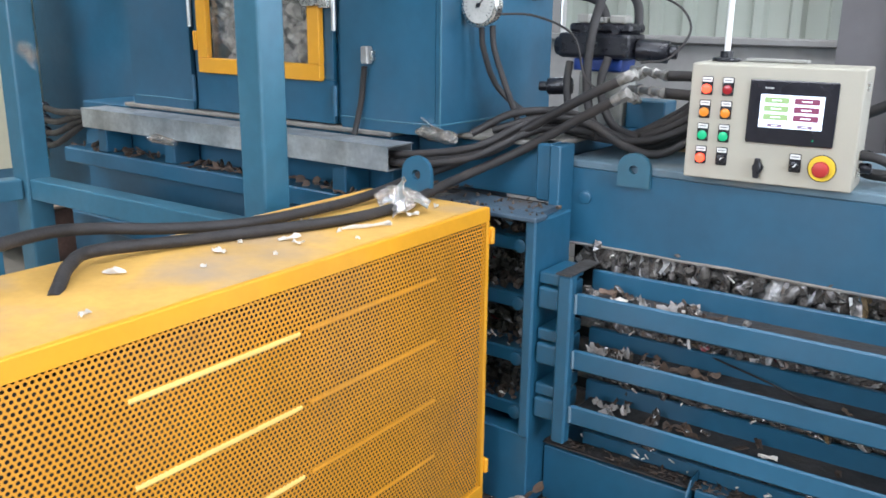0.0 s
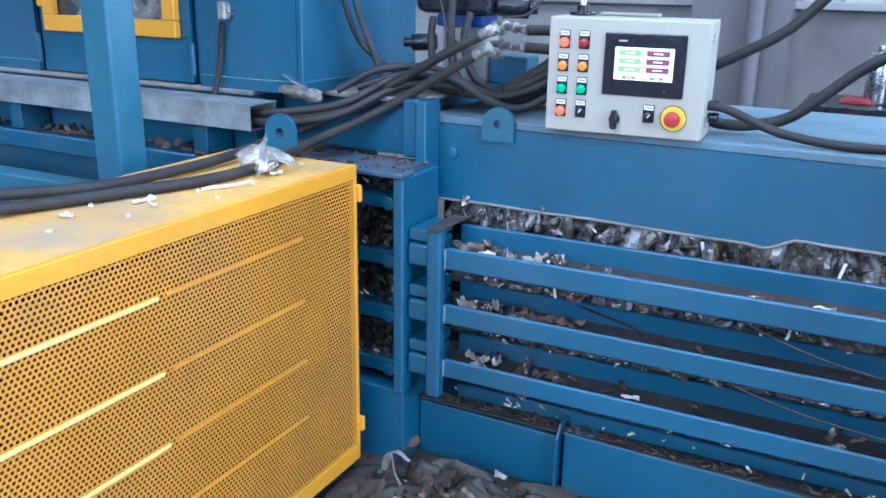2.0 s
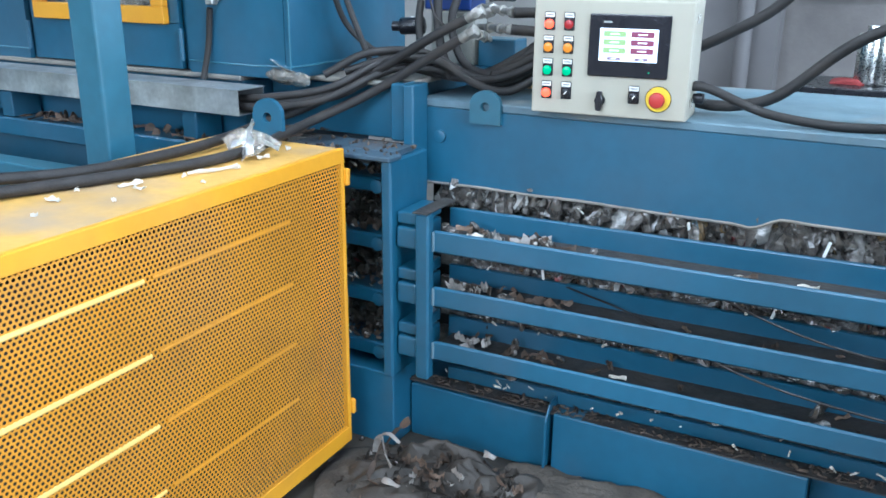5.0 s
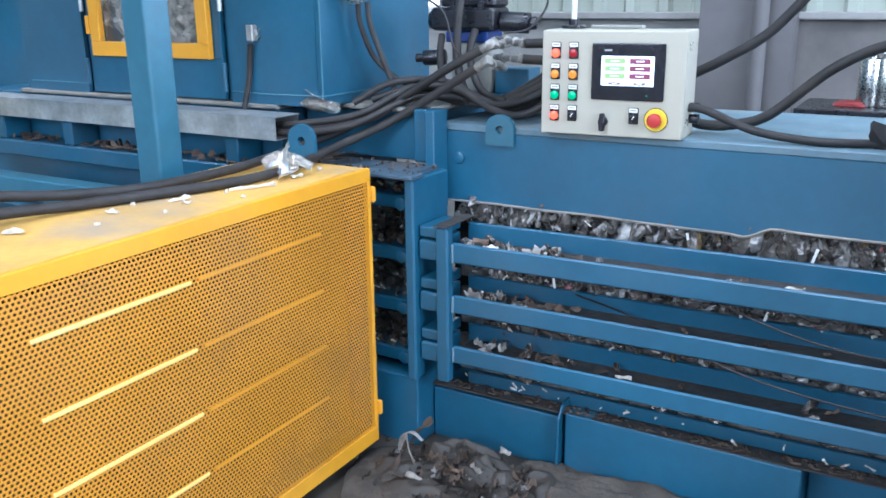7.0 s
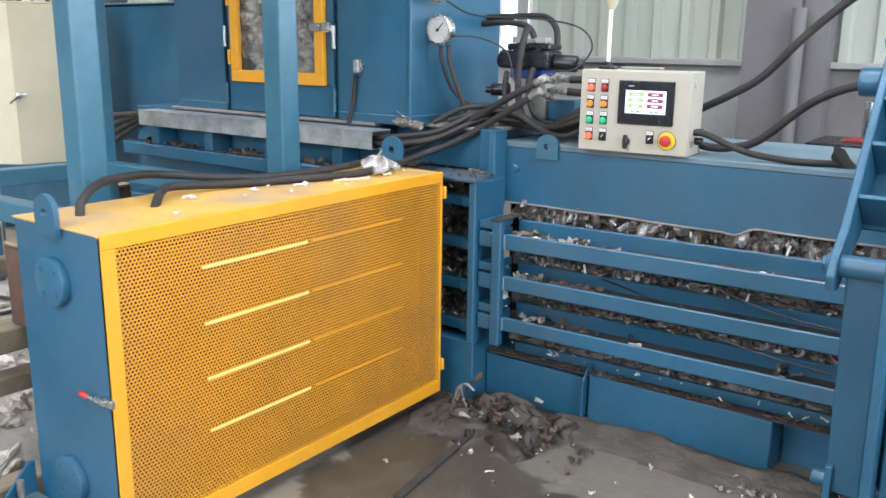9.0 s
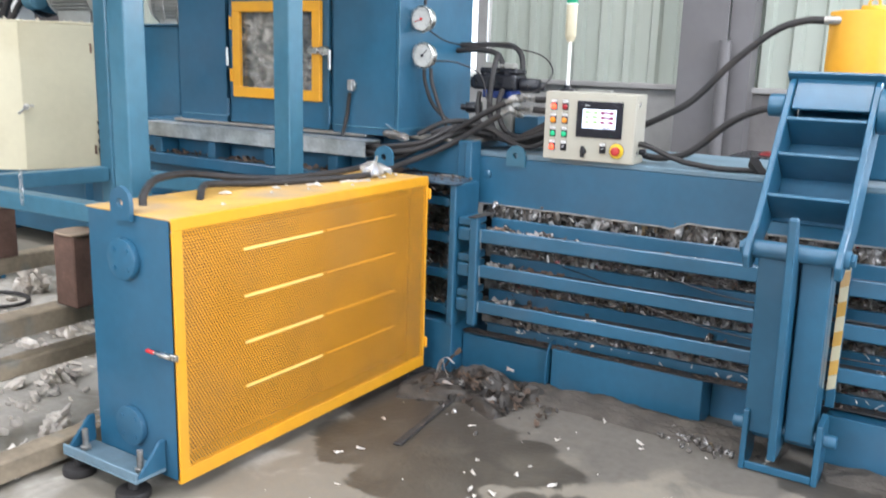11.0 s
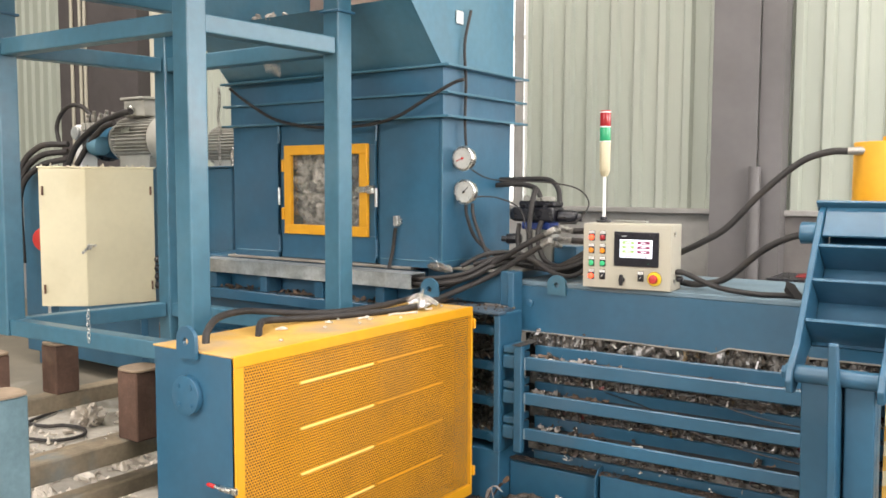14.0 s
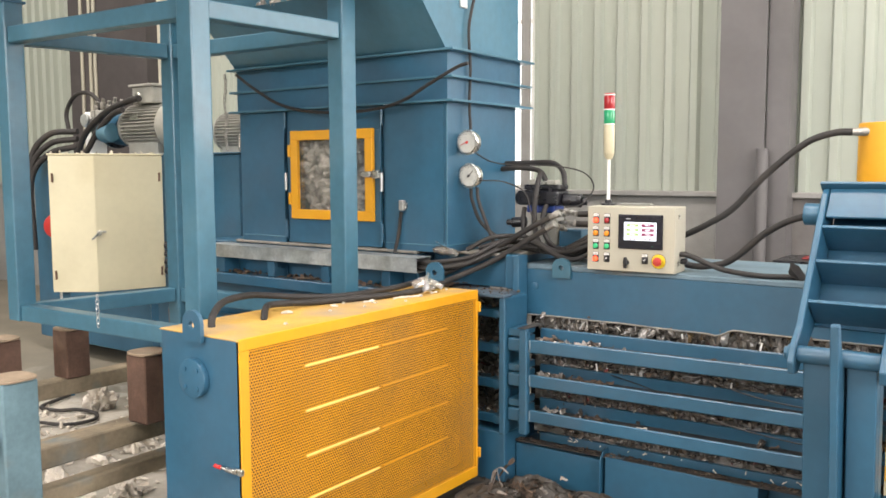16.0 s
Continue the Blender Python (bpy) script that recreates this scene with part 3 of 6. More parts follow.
INNER = ((0.786, 0.672), (0.604, 0.500), (0.432, 0.325), (0.255, 0.212))
TUBES = ((0.753, 0.687), (0.579, 0.517), (0.403, 0.343))
RISE = 0.011


def sloped(bm, x0, x1, y0, y1, z0, z1, bev=0.0):
    """A long plate, sloped to fit the camera's view; heights hold at x = 0."""
    return prism(bm, [(x0, z0 + RISE * x0), (x1, z0 + RISE * x1), (x1, z1 + RISE * x1), (x0, z1 + RISE * x0)], 'y', y0, y1, bev)


for z1, z0 in INNER:
    bm = B()
    sloped(bm, X_B - 0.02, X_END, 2.257, 2.275, z0, z1, 0.003)
    part("inner_plate", bm, BLUE, press)
for z1, z0 in TUBES:
    bm = B()
    sloped(bm, X_B, X_END, 2.115, 2.129, z0, z1, 0.005)
    part("rib_plate", bm, BLUE, press)
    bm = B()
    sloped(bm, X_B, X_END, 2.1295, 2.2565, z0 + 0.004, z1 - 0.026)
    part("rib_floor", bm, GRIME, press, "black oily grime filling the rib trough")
    bm = B()
    tube(bm, [(X_B + 0.002, 2.114, z0 + RISE * X_B + 0.004), (X_B + 0.003, 2.113, (z0 + z1) / 2 - 0.01), (X_B + 0.002, 2.114, z1 + RISE * X_B - 0.004)], 0.0045, 6, 4)
    part("weld_bead", bm, BLUE_DUSTY, press, "pale weld at the rib end", True)
    zt = z1 + RISE * X_B
    bm = B()
    box(bm, -1.0255, -0.9575, 2.100, 2.26, zt - 0.064, zt + 0.002, 0.008, seg=2)
    part("rib_stub", bm, BLUE, press)
    bm = B()
    box(bm, -1.0255, -0.9575, 2.106, 2.26, zt + 0.010, zt + 0.046, 0.006, seg=2)
    part("rib_stub", bm, BLUE, press)
bm = B()
box(bm, -0.957, X_B - 0.002, 2.09, 2.128, 0.27, 0.795, 0.006)
part("post", bm, BLUE, press)
bm = B()
box(bm, -0.962, X_B - 0.002, 2.085, 2.27, 0.7955, 0.800, 0.001)
part("post_cap", bm, GRIME, press)
bm = B()
box(bm, -1.065, -1.030, 2.08, 2.30, 0.255, 0.94, 0.006)
part("post", bm, BLUE, press)
bm = B()
box(bm, -1.40, -1.018, 2.055, 2.128, 0.941, 0.957, 0.004)
box(bm, -1.40, -1.048, 2.128, 2.244, 0.941, 0.957)
part("shelf_plate", bm, SHELF, press, "dusty shelf plate with torn paper on it")
bm = B()
box(bm, -1.085, -1.050, 2.245, 2.337, 0.80, 1.135, 0.004)
box(bm, -1.145, X_A - 0.003, 2.27, 2.345, 0.957, 1.135, 0.006)
part("corner_post", bm, BLUE, press)
bm = B()
box(bm, -1.62, -1.15, 2.30, 3.1, 0.957, 1.118, 0.004)
part("body_block", bm, BLUE, press)
bm = B()
box(bm, -1.625, -1.10, 2.285, 3.1, 1.119, 1.135, 0.004)
box(bm, -3.06, -1.626, 2.15, 3.1, 1.119, 1.135, 0.004)
part("deck", bm, LEDGE_DUST, press, "dusty deck below the hopper")
# base box with stiffeners
for q in ((-1.50, -1.04, 2.10, 0.254), (-1.035, -0.56, 2.20, 0.185), (-0.54, 0.17, 2.19, 0.208), (0.172, 0.66, 2.34, 0.20), (0.662, X_END, 2.15, 0.20)):
    bm = B()
    box(bm, q[0], q[1], q[2], 2.44, 0.0, q[3], 0.004)
    part("base_panel", bm, BLUE, press)
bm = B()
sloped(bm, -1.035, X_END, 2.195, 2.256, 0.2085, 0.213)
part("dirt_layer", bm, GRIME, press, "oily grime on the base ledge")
bm = B()
prism(bm, [(2.165, 0.03), (2.30, 0.03), (2.30, 0.24), (2.20, 0.23), (2.168, 0.19)], 'x', -0.560, -0.552, 0.002)
part("stiffener", bm, BLUE, press)
for z in (0.88, 0.70, 0.52, 0.34):
    bm = B()
    box(bm, -1.30, -1.068, 2.14, 2.30, z - 0.055, z - 0.008, 0.005)
    part("rib_stub", bm, BLUE, press)
    bm = B()
    cyl(bm, (-1.105, 2.135, z - 0.032), (-1.105, 2.12, z - 0.032), 0.022, seg=16, bev=0.004)
    part("rib_end", bm, BLUE, press, smooth=True)
# filler sheet with the recess shade painted in
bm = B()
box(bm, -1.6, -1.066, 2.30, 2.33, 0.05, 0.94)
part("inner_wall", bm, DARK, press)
# round boss and lifting lugs
bm = B()
cyl(bm, (-1.005, 2.339, 0.974), (-1.005, 2.328, 0.974), 0.020, bev=0.003)
part("boss", bm, BLUE, press, smooth=True)


def lug(name, m, mat, parent):
    bm = B()
    out = [(-0.05, 0)] + [(0.05 * math.cos(a), 0.065 + 0.05 * math.sin(a)) for a in [math.pi * k / 10 for k in range(11)]][::-1] + [(0.05, 0)]
    hole = [(0.015 * math.cos(a), 0.06 + 0.015 * math.sin(a)) for a in [2 * math.pi * k / 16 for k in range(16)]]
    for w in (-0.008, 0.008):
        vo, vh = [bm.verts.new((u, w, v)) for u, v in out], [bm.verts.new((u, w, v)) for u, v in hole]
        eo = [bm.edges.new((vo[i], vo[(i + 1) % len(vo)])) for i in range(len(vo))]
        eh = [bm.edges.new((vh[i], vh[(i + 1) % len(vh)])) for i in range(len(vh))]
        bmesh.ops.triangle_fill(bm, use_beauty=True, edges=eo + eh)
    bm.verts.ensure_lookup_table()
    n1, n2 = len(out), len(hole)
    for base, n in ((0, n1), (n1, n2)):
        for i in range(n):
            j = (i + 1) % n
            bm.faces.new((bm.verts[base + i], bm.verts[base + j], bm.verts[n1 + n2 + base + j], bm.verts[n1 + n2 + base + i]))
    bmesh.ops.recalc_face_normals(bm, faces=bm.faces)
    bmesh.ops.transform(bm, matrix=m, verts=bm.verts)
    return part(name, bm, mat, parent)


lug("lifting_lug", pose(-0.85, 2.33, 1.026) @ Matrix.Diagonal((1, 1, 0.87, 1)), BLUE_SHEEN, press)
lug("lifting_lug", pose(-1.367, 1.965, 0.995, 0, 0, 4), BLUE, press)

# crushed bottles showing in the slots
rng = random.Random(4)


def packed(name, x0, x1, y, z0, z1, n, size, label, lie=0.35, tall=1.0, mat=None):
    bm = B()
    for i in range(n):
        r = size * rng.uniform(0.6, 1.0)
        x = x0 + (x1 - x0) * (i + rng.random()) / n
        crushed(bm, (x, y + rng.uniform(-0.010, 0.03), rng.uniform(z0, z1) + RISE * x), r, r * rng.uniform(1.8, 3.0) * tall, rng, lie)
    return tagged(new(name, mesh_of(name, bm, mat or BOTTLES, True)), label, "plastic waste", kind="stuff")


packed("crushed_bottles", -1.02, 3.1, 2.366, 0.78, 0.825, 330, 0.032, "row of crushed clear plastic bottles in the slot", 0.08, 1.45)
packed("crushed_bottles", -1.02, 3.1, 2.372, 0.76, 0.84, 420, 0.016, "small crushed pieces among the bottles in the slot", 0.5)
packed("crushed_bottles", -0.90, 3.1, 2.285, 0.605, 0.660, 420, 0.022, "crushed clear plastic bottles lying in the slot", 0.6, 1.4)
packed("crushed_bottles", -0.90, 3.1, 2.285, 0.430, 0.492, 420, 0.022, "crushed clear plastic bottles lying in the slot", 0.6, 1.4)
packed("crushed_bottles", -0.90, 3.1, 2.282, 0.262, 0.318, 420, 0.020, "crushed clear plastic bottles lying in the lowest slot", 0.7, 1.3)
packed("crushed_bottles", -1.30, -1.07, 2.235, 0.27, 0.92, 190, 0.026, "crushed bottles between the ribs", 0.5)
for yy, za, zb in ((2.395, 0.72, 0.88), (2.310, 0.57, 0.70), (2.310, 0.40, 0.53), (2.30, 0.235, 0.36)):
    bm = B()
    box(bm, -0.985, 3.1, yy, yy + 0.02, za, zb)
    tagged(new("pressed_bale", mesh_of("pressed_bale", bm, BALE)), "grey face of the pressed bottle bale inside the slot", "plastic waste", kind="stuff")
bm = B()
box(bm, -1.55, -1.07, 2.278, 2.297, 0.26, 0.93)
tagged(new("pressed_bale", mesh_of("pressed_bale", bm, BALE)), "dirty face of the pressed bale between the rib stubs", "plastic waste", kind="stuff")
# dirt and scraps heaped on the ledges
SOIL = material("brown_dirt_scraps", (0.13, 0.095, 0.07), 0.75, vary=0.4, scale=25, island=0.85, bump=0.4)
bm = B()
for i in range(700):
    s = rng.uniform(0.003, 0.008)
    x = rng.uniform(-1.03, 3.1)
    scrap(bm, (x, rng.uniform(2.2, 2.25), 0.213 + RISE * x), s * 3.4, s * 2.0, rng, s, 2)
for z in (0.88, 0.70, 0.52, 0.34):
    for i in range(60):
        s = rng.uniform(0.004, 0.011)
        crumple(bm, (rng.uniform(-1.29, -1.07), rng.uniform(2.15, 2.28), z - 0.008 + s * 0.4 + rng.uniform(0, 0.02)), (s * 1.5, s, s * 0.7), rng, sub=1, rough=0.6)
for i in range(46):
    s = rng.uniform(0.003, 0.008)
    crumple(bm, (rng.uniform(-1.35, -1.03), rng.uniform(2.06, 2.125) if i % 2 else rng.uniform(2.13, 2.26), 0.957 + s * 0.3), (s * 1.6, s, s * 0.6), rng, sub=1, rough=0.6)
tagged(new("dirt_scraps", mesh_of("dirt_scraps", bm, SOIL)), "brown dirt and scraps heaped on the press ledges", "waste", kind="stuff")
bm = B()
for i in range(120):
    z = rng.choice((0.235, 0.235, 0.60, 0.42, 0.79, 0.69, 0.51, 0.335, 0.87))
    y = {0.235: 2.20, 0.60: 2.25, 0.42: 2.25, 0.79: 2.34}.get(z, 2.15)
    if y == 2.15 and rng.random() < 0.7:
        continue
    x = rng.uniform(-1.28, -1.07) if y == 2.15 else rng.uniform(-0.95, 2.4)
    L = rng.uniform(0.012, 0.035)
    a, e = rng.uniform(0, 6.3), rng.uniform(-0.8, 0.8)
    d = Vector((math.cos(a) * 0.8, 0.15 * math.sin(a), math.sin(e)))
    p = Vector((x, y, z + rng.uniform(0.005, 0.035)))
    ribbon(bm, [p - d * L * 0.5, p + Vector((0, -0.004, 0.003)), p + d * L * 0.5], rng.uniform(0.003, 0.008), rng, 3)
tagged(new("label_shreds", mesh_of("label_shreds", bm, PAPER)), "small white label shreds among the crushed bottles", "waste", kind="stuff")
bm = B()
for x, z, c in ((-0.23, 0.775, 0), (0.12, 0.775, 0), (0.02, 0.60, 0), (-0.62, 0.6, 0), (0.31, 0.79, 0), (1.0, 0.78, 0)):
    box(bm, -0.004, 0.004, -0.001, 0.001, -0.024, 0.024, m=Matrix.Translation((x, 2.345 if z > 0.7 else 2.262, z + 0.01)) @ Matrix.Rotation(rng.uniform(-0.3, 0.3), 4, 'Y'))
tagged(new("label_strips", mesh_of("label_strips", bm, WHITE)), "white label strips on the crushed bottles", "waste", kind="stuff")

# ---- hopper tower ----
tower = thing("feed_hopper", "blue steel feed hopper tower with inspection window", "hopper")
TX0, TX1, TY0, TY1 = -3.0, -1.43, 2.16, 2.85
bm = B()
prism(bm, [(TX0, 1.135), (-2.62, 1.135), (-2.62, 1.92), (TX0, 1.92)], 'y', TY0, TY0 + 0.02)
part("front_panel", bm, BLUE, tower)
bm = B()
prism(bm, [(-1.84, 1.135), (TX1 - 0.02, 1.135), (TX1 - 0.02, 1.92), (-1.84, 1.92)], 'y', TY0, TY0 + 0.02)
part("front_panel", bm, BLUE, tower)
bm = B()
box(bm, TX1 - 0.02, TX1, TY0, TY1, 1.135, 1.92, 0.003)
part("side_panel", bm, BLUE, tower)
bm = B()
box(bm, TX0, TX0 + 0.02, TY0 + 0.02, TY1, 1.135, 1.92)
box(bm, TX0 + 0.02, TX1 - 0.02, TY1 - 0.02, TY1, 1.135, 1.92)
part("rear_panel", bm, BLUE, tower)
bm = B()
box(bm, -2.596, -1.880, TY0 + 0.006, TY0 + 0.026, 1.79, 1.915, 0.002)
door = part("access_door", bm, BLUE, tower)
for q in ((-2.596, -1.880, 1.14, 1.285), (-2.596, -2.53, 1.286, 1.789), (-1.95, -1.880, 1.286, 1.789)):
    bm = B()
    box(bm, q[0], q[1], TY0 + 0.006, TY0 + 0.026, q[2], q[3], 0.001)
    part("door_panel", bm, BLUE, door)
for x0, x1 in ((-2.64, -2.597), (-1.879, -1.82)):
    bm = B()
    box(bm, x0, x1, TY0 + 0.028, TY0 + 0.036, 1.14, 1.915)
    part("door_jamb", bm, BLUE, tower)
WX0, WX1, WZ0, WZ1 = -2.548, -1.918, 1.283, 1.795
fr = 0.055
for name, q in (("window_frame", (WX0, WX1, WZ1 - fr, WZ1)), ("window_frame", (WX0, WX1, WZ0, WZ0 + fr)), ("window_frame", (WX0, WX0 + fr, WZ0 + fr, WZ1 - fr)), ("window_frame", (WX1 - fr, WX1, WZ0 + fr, WZ1 - fr))):
    bm = B()
    box(bm, q[0], q[1], TY0 - 0.022, TY0 + 0.004, q[2], q[3], 0.003)
    part(name, bm, YELLOW, door, "yellow painted flat frame")
PANE = material("scratched_acrylic", (0.85, 0.85, 0.82), 0.06, vary=0.05, bump=0.02, bump_scale=20, trans=0.97)
bm = B()
box(bm, WX0 + fr, WX1 - fr, TY0 + 0.008, TY0 + 0.014, WZ0 + fr, WZ1 - fr)
pane = part("pane", bm, PANE, door, "scratched clear plastic pane")
pane.visible_shadow = False
packed_w = B()
for i in range(260):
    crushed(packed_w, (rng.uniform(WX0, WX1), TY0 + rng.uniform(0.06, 0.14), rng.uniform(WZ0, WZ1)), rng.uniform(0.025, 0.05), rng.uniform(0.06, 0.13), rng)
BOTTLES_PALE = material("pale_crushed_bottles", (0.46, 0.42, 0.37), 0.2, vary=0.4, scale=12, island=0.7, bump=0.5, bump_scale=50, trans=0.15)
tagged(new("plastic_bottles", mesh_of("plastic_bottles", packed_w, BOTTLES_PALE)), "crushed clear bottles heaped behind the hopper window", "plastic waste", kind="stuff")
bm = B()
box(bm, WX0 - 0.1, WX1 + 0.1, TY0 + 0.24, TY0 + 0.26, 1.15, 1.91)
part("inner_baffle", bm, BROWN, tower)
for zz in (1.40, 1.68):
    bm = B()
    box(bm, WX0 - 0.02, WX0, TY0 - 0.026, TY0 + 0.0, zz - 0.035, zz + 0.035, 0.003)
    part("hinge", bm, YELLOW, door)
bm = B()
cyl(bm, (WX1 - 0.06, TY0 - 0.04, 1.545), (WX1 + 0.03, TY0 - 0.04, 1.54), 0.009)
box(bm, WX1 - 0.05, WX1 + 0.005, TY0 - 0.05, TY0 - 0.02, 1.528, 1.560, 0.003)
box(bm, WX1 + 0.01, WX1 + 0.05, TY0 - 0.035, TY0 - 0.003, 1.522, 1.566, 0.003)
part("latch", bm, STEEL, door, "bright steel toggle latch")
for xx in (-2.600, -1.862):
    for zz in (1.22, 1.50, 1.86):
        bm = B()
        cyl(bm, (xx, TY0 - 0.008, zz - 0.05), (xx, TY0 - 0.008, zz + 0.05), 0.009, seg=10)
        part("hinge_pin", bm, GALV if zz == 1.50 else BLUE, door)
for q in ([(-1.84, TY0 - 0.001, 1.172), (-1.64, TY0 - 0.001, 1.170), (TX1, TY0 - 0.001, 1.172)], [(TX1 + 0.001, TY0, 1.172), (TX1 + 0.001, 2.5, 1.171), (TX1 + 0.001, TY1, 1.172)], [(-2.98, TY0 - 0.001, 1.17), (-2.8, TY0 - 0.001, 1.171), (-2.62, TY0 - 0.001, 1.17)], [(TX1, TY0, 1.14), (TX1, TY0, 1.5), (TX1, TY0, 1.91)]):
    bm = B()
    tube(bm, q, 0.0035, 6, 4)
    part("weld_seam", bm, BLUE_SHEEN, tower, smooth=True)
bm = B()
box(bm, TX0 - 0.19, TX0 - 0.001, 2.052, 2.068, 2.472, 2.486, 0.002)
box(bm, TX0 - 0.016, TX0 - 0.001, 2.052, 2.20, 2.4865, 2.50, 0.002)
part("chain_hook", bm, BLUE_SHEEN, tower)
# three flanges with bands between them
for zz, ex in ((1.92, 0.05), (2.04, 0.045), (2.175, 0.055)):
    bm = B()
    box(bm, TX0 - ex, TX1 + ex + 0.02, TY0 - ex, TY1 + ex + 0.03, zz - 0.006, zz + 0.006, 0.002)
    part("flange", bm, BLUE_SHEEN, tower)
for z0, z1 in ((1.926, 2.034), (2.046, 2.169)):
    bm = B()
    box(bm, TX0 + 0.003, TX1 + 0.018, TY0 - 0.02, TY1 + 0.02, z0, z1)
    part("collar", bm, BLUE, tower)
# flared hopper above
bm = B()
prism(bm, [(TY0 - 0.03, 2.182), (1.86, 2.47), (1.86, 3.9), (TY1, 3.9), (TY1, 2.182)], 'x', TX1, TX1 + 0.015)
part("hopper_side", bm, BLUE_SHEEN, tower)
bm = B()
prism(bm, [(TY0 - 0.03, 2.182), (1.86, 2.47), (1.86, 3.9), (TY1, 3.9), (TY1, 2.182)], 'x', TX0, TX0 + 0.015)
part("hopper_side", bm, BLUE_SHEEN, tower)
bm = B()
prism(bm, [(TY0 - 0.03, 2.182), (1.86, 2.47), (1.874, 2.47), (TY0 - 0.016, 2.182)], 'x', TX0 + 0.016, TX1 - 0.001)
part("hopper_front", bm, BLUE_SHEEN, tower)
bm = B()
box(bm, TX0 + 0.016, TX1 - 0.001, TY1 - 0.02, TY1 - 0.002, 2.182, 3.9)
part("hopper_back", bm, BROWN, tower, "brown worn inner plate")

# ---- cylinder housing with the yellow guard ----
HX0, HX1, HY0, HY1, HZ0, HZ1 = -1.567, -1.15, 0.495, 2.0, 0.06, 0.975
housing = thing("cylinder_housing", "blue steel cylinder housing with yellow perforated guard", "machine housing")
bm = B()
box(bm, HX0, HX1 + 0.012, HY0, HY0 + 0.012, HZ0, HZ1, 0.002)
part("end_plate", bm, BLUE, housing)
bm = B()
box(bm, HX0, HX0 + 0.012, HY0 + 0.013, HY1, HZ0, HZ1)
part("rear_plate", bm, BLUE, housing)
bm = B()
box(bm, HX0, HX1, HY1 - 0.012, HY1, HZ0, HZ1 - 0.002)
part("end_plate", bm, BLUE, housing)
bm = B()
box(bm, HX0 - 0.01, HX1 + 0.012, HY0 - 0.002, HY1 + 0.004, HZ1, HZ1 + 0.006, 0.002)
part("top_plate", bm, YELLOW_DUSTY, housing, "dusty yellow top littered with scraps")
# plain filler box, coloured dark for the shade behind the guard holes
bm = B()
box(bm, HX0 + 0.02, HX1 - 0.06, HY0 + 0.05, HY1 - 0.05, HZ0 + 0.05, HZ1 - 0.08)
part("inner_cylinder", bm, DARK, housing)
guard = thing("guard_panel", "yellow perforated steel guard on the housing side", "machine guard")
GX, GT = HX1 + 0.013, 0.004
W, M = HY1 - HY0, 0.042
for q in ((HY0, HY1, HZ1 - M * 0.8, HZ1 + 0.008), (HY0, HY1, HZ0 - 0.01, HZ0 + M), (HY0, HY0 + M, HZ0 + M, HZ1 - M * 0.8), (HY1 - M * 0.4, HY1, HZ0 + M, HZ1 - M * 0.8)):
    bm = B()
    box(bm, GX - 0.014, GX + 0.004, *q, 0.002)
    part("guard_frame", bm, YELLOW, guard)
# perforated sheet: staggered round holes, each cell a ring between a hexagon and its hole
P, R = 0.0125, 0.0042
y0, y1, z0, z1 = HY0 + M, HY1 - M * 0.4, HZ0 + M, HZ1 - M * 0.8
verts, faces = [], []
rows = int((z1 - z0) / (P * 0.866)) + 1
hexr = P / math.sqrt(3)
ring = [(math.cos(radians(60 * k + 30)), math.sin(radians(60 * k + 30))) for k in range(6)]
for r in range(rows):
    zz = z0 + (r + 0.5) * P * 0.866
    for c in range(int((y1 - y0) / P) + 1):
        yy = y0 + (c + 0.5 * (r % 2)) * P
        i = len(verts)
        for k in range(6):
            verts.append((GX, min(max(yy + hexr * ring[k][0], y0 - 0.003), y1 + 0.003), min(max(zz + hexr * ring[k][1], z0 - 0.003), z1 + 0.003)))
        for k in range(6):
            verts.append((GX, yy + R * ring[k][0], zz + R * ring[k][1]))
        for k in range(6):
            j = (k + 1) % 6
            faces.append((i + k, i + j, i + 6 + j, i + 6 + k))
me = bpy.data.meshes.new("perforated_sheet")
me.from_pydata(verts, [], faces)
me.materials.append(YELLOW_SHEET)
ob = new("perforated_sheet", me)
ob.parent = guard
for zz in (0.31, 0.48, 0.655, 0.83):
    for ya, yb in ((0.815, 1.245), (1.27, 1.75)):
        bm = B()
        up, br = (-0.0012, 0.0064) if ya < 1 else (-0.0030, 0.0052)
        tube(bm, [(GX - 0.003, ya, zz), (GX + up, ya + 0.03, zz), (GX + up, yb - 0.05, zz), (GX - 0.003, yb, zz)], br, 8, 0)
        # front beads carry the painted highlight, rear ones the plain sheet colour
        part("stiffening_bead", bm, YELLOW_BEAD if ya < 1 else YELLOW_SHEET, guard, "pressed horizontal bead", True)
for zz in (0.17, 0.90):
    bm = B()
    box(bm, GX - 0.004, GX + 0.016, HY1 - 0.004, HY1 + 0.012, zz - 0.025, zz + 0.025, 0.004)
    part("hinge", bm, YELLOW, guard)
# latch, round covers, lug, foot bracket on the end plate
bm = B()
box(bm, -1.20, -1.145, HY0 - 0.024, HY0 - 0.001, 0.507, 0.523, 0.003)
cyl(bm, (-1.215, HY0 - 0.028, 0.522), (-1.16, HY0 - 0.024, 0.517), 0.0045, seg=10)
box(bm, -1.144, -1.12, HY0 - 0.018, HY0 - 0.001, 0.503, 0.527, 0.003)
latch = part("toggle_latch", bm, STEEL, housing, "steel toggle latch with red grip")
bm = B()
cyl(bm, (-1.245, HY0 - 0.031, 0.525), (-1.214, HY0 - 0.028, 0.522), 0.0075, bev=0.002)
part("grip", bm, RED_GLOSS, latch, "red plastic grip", True)
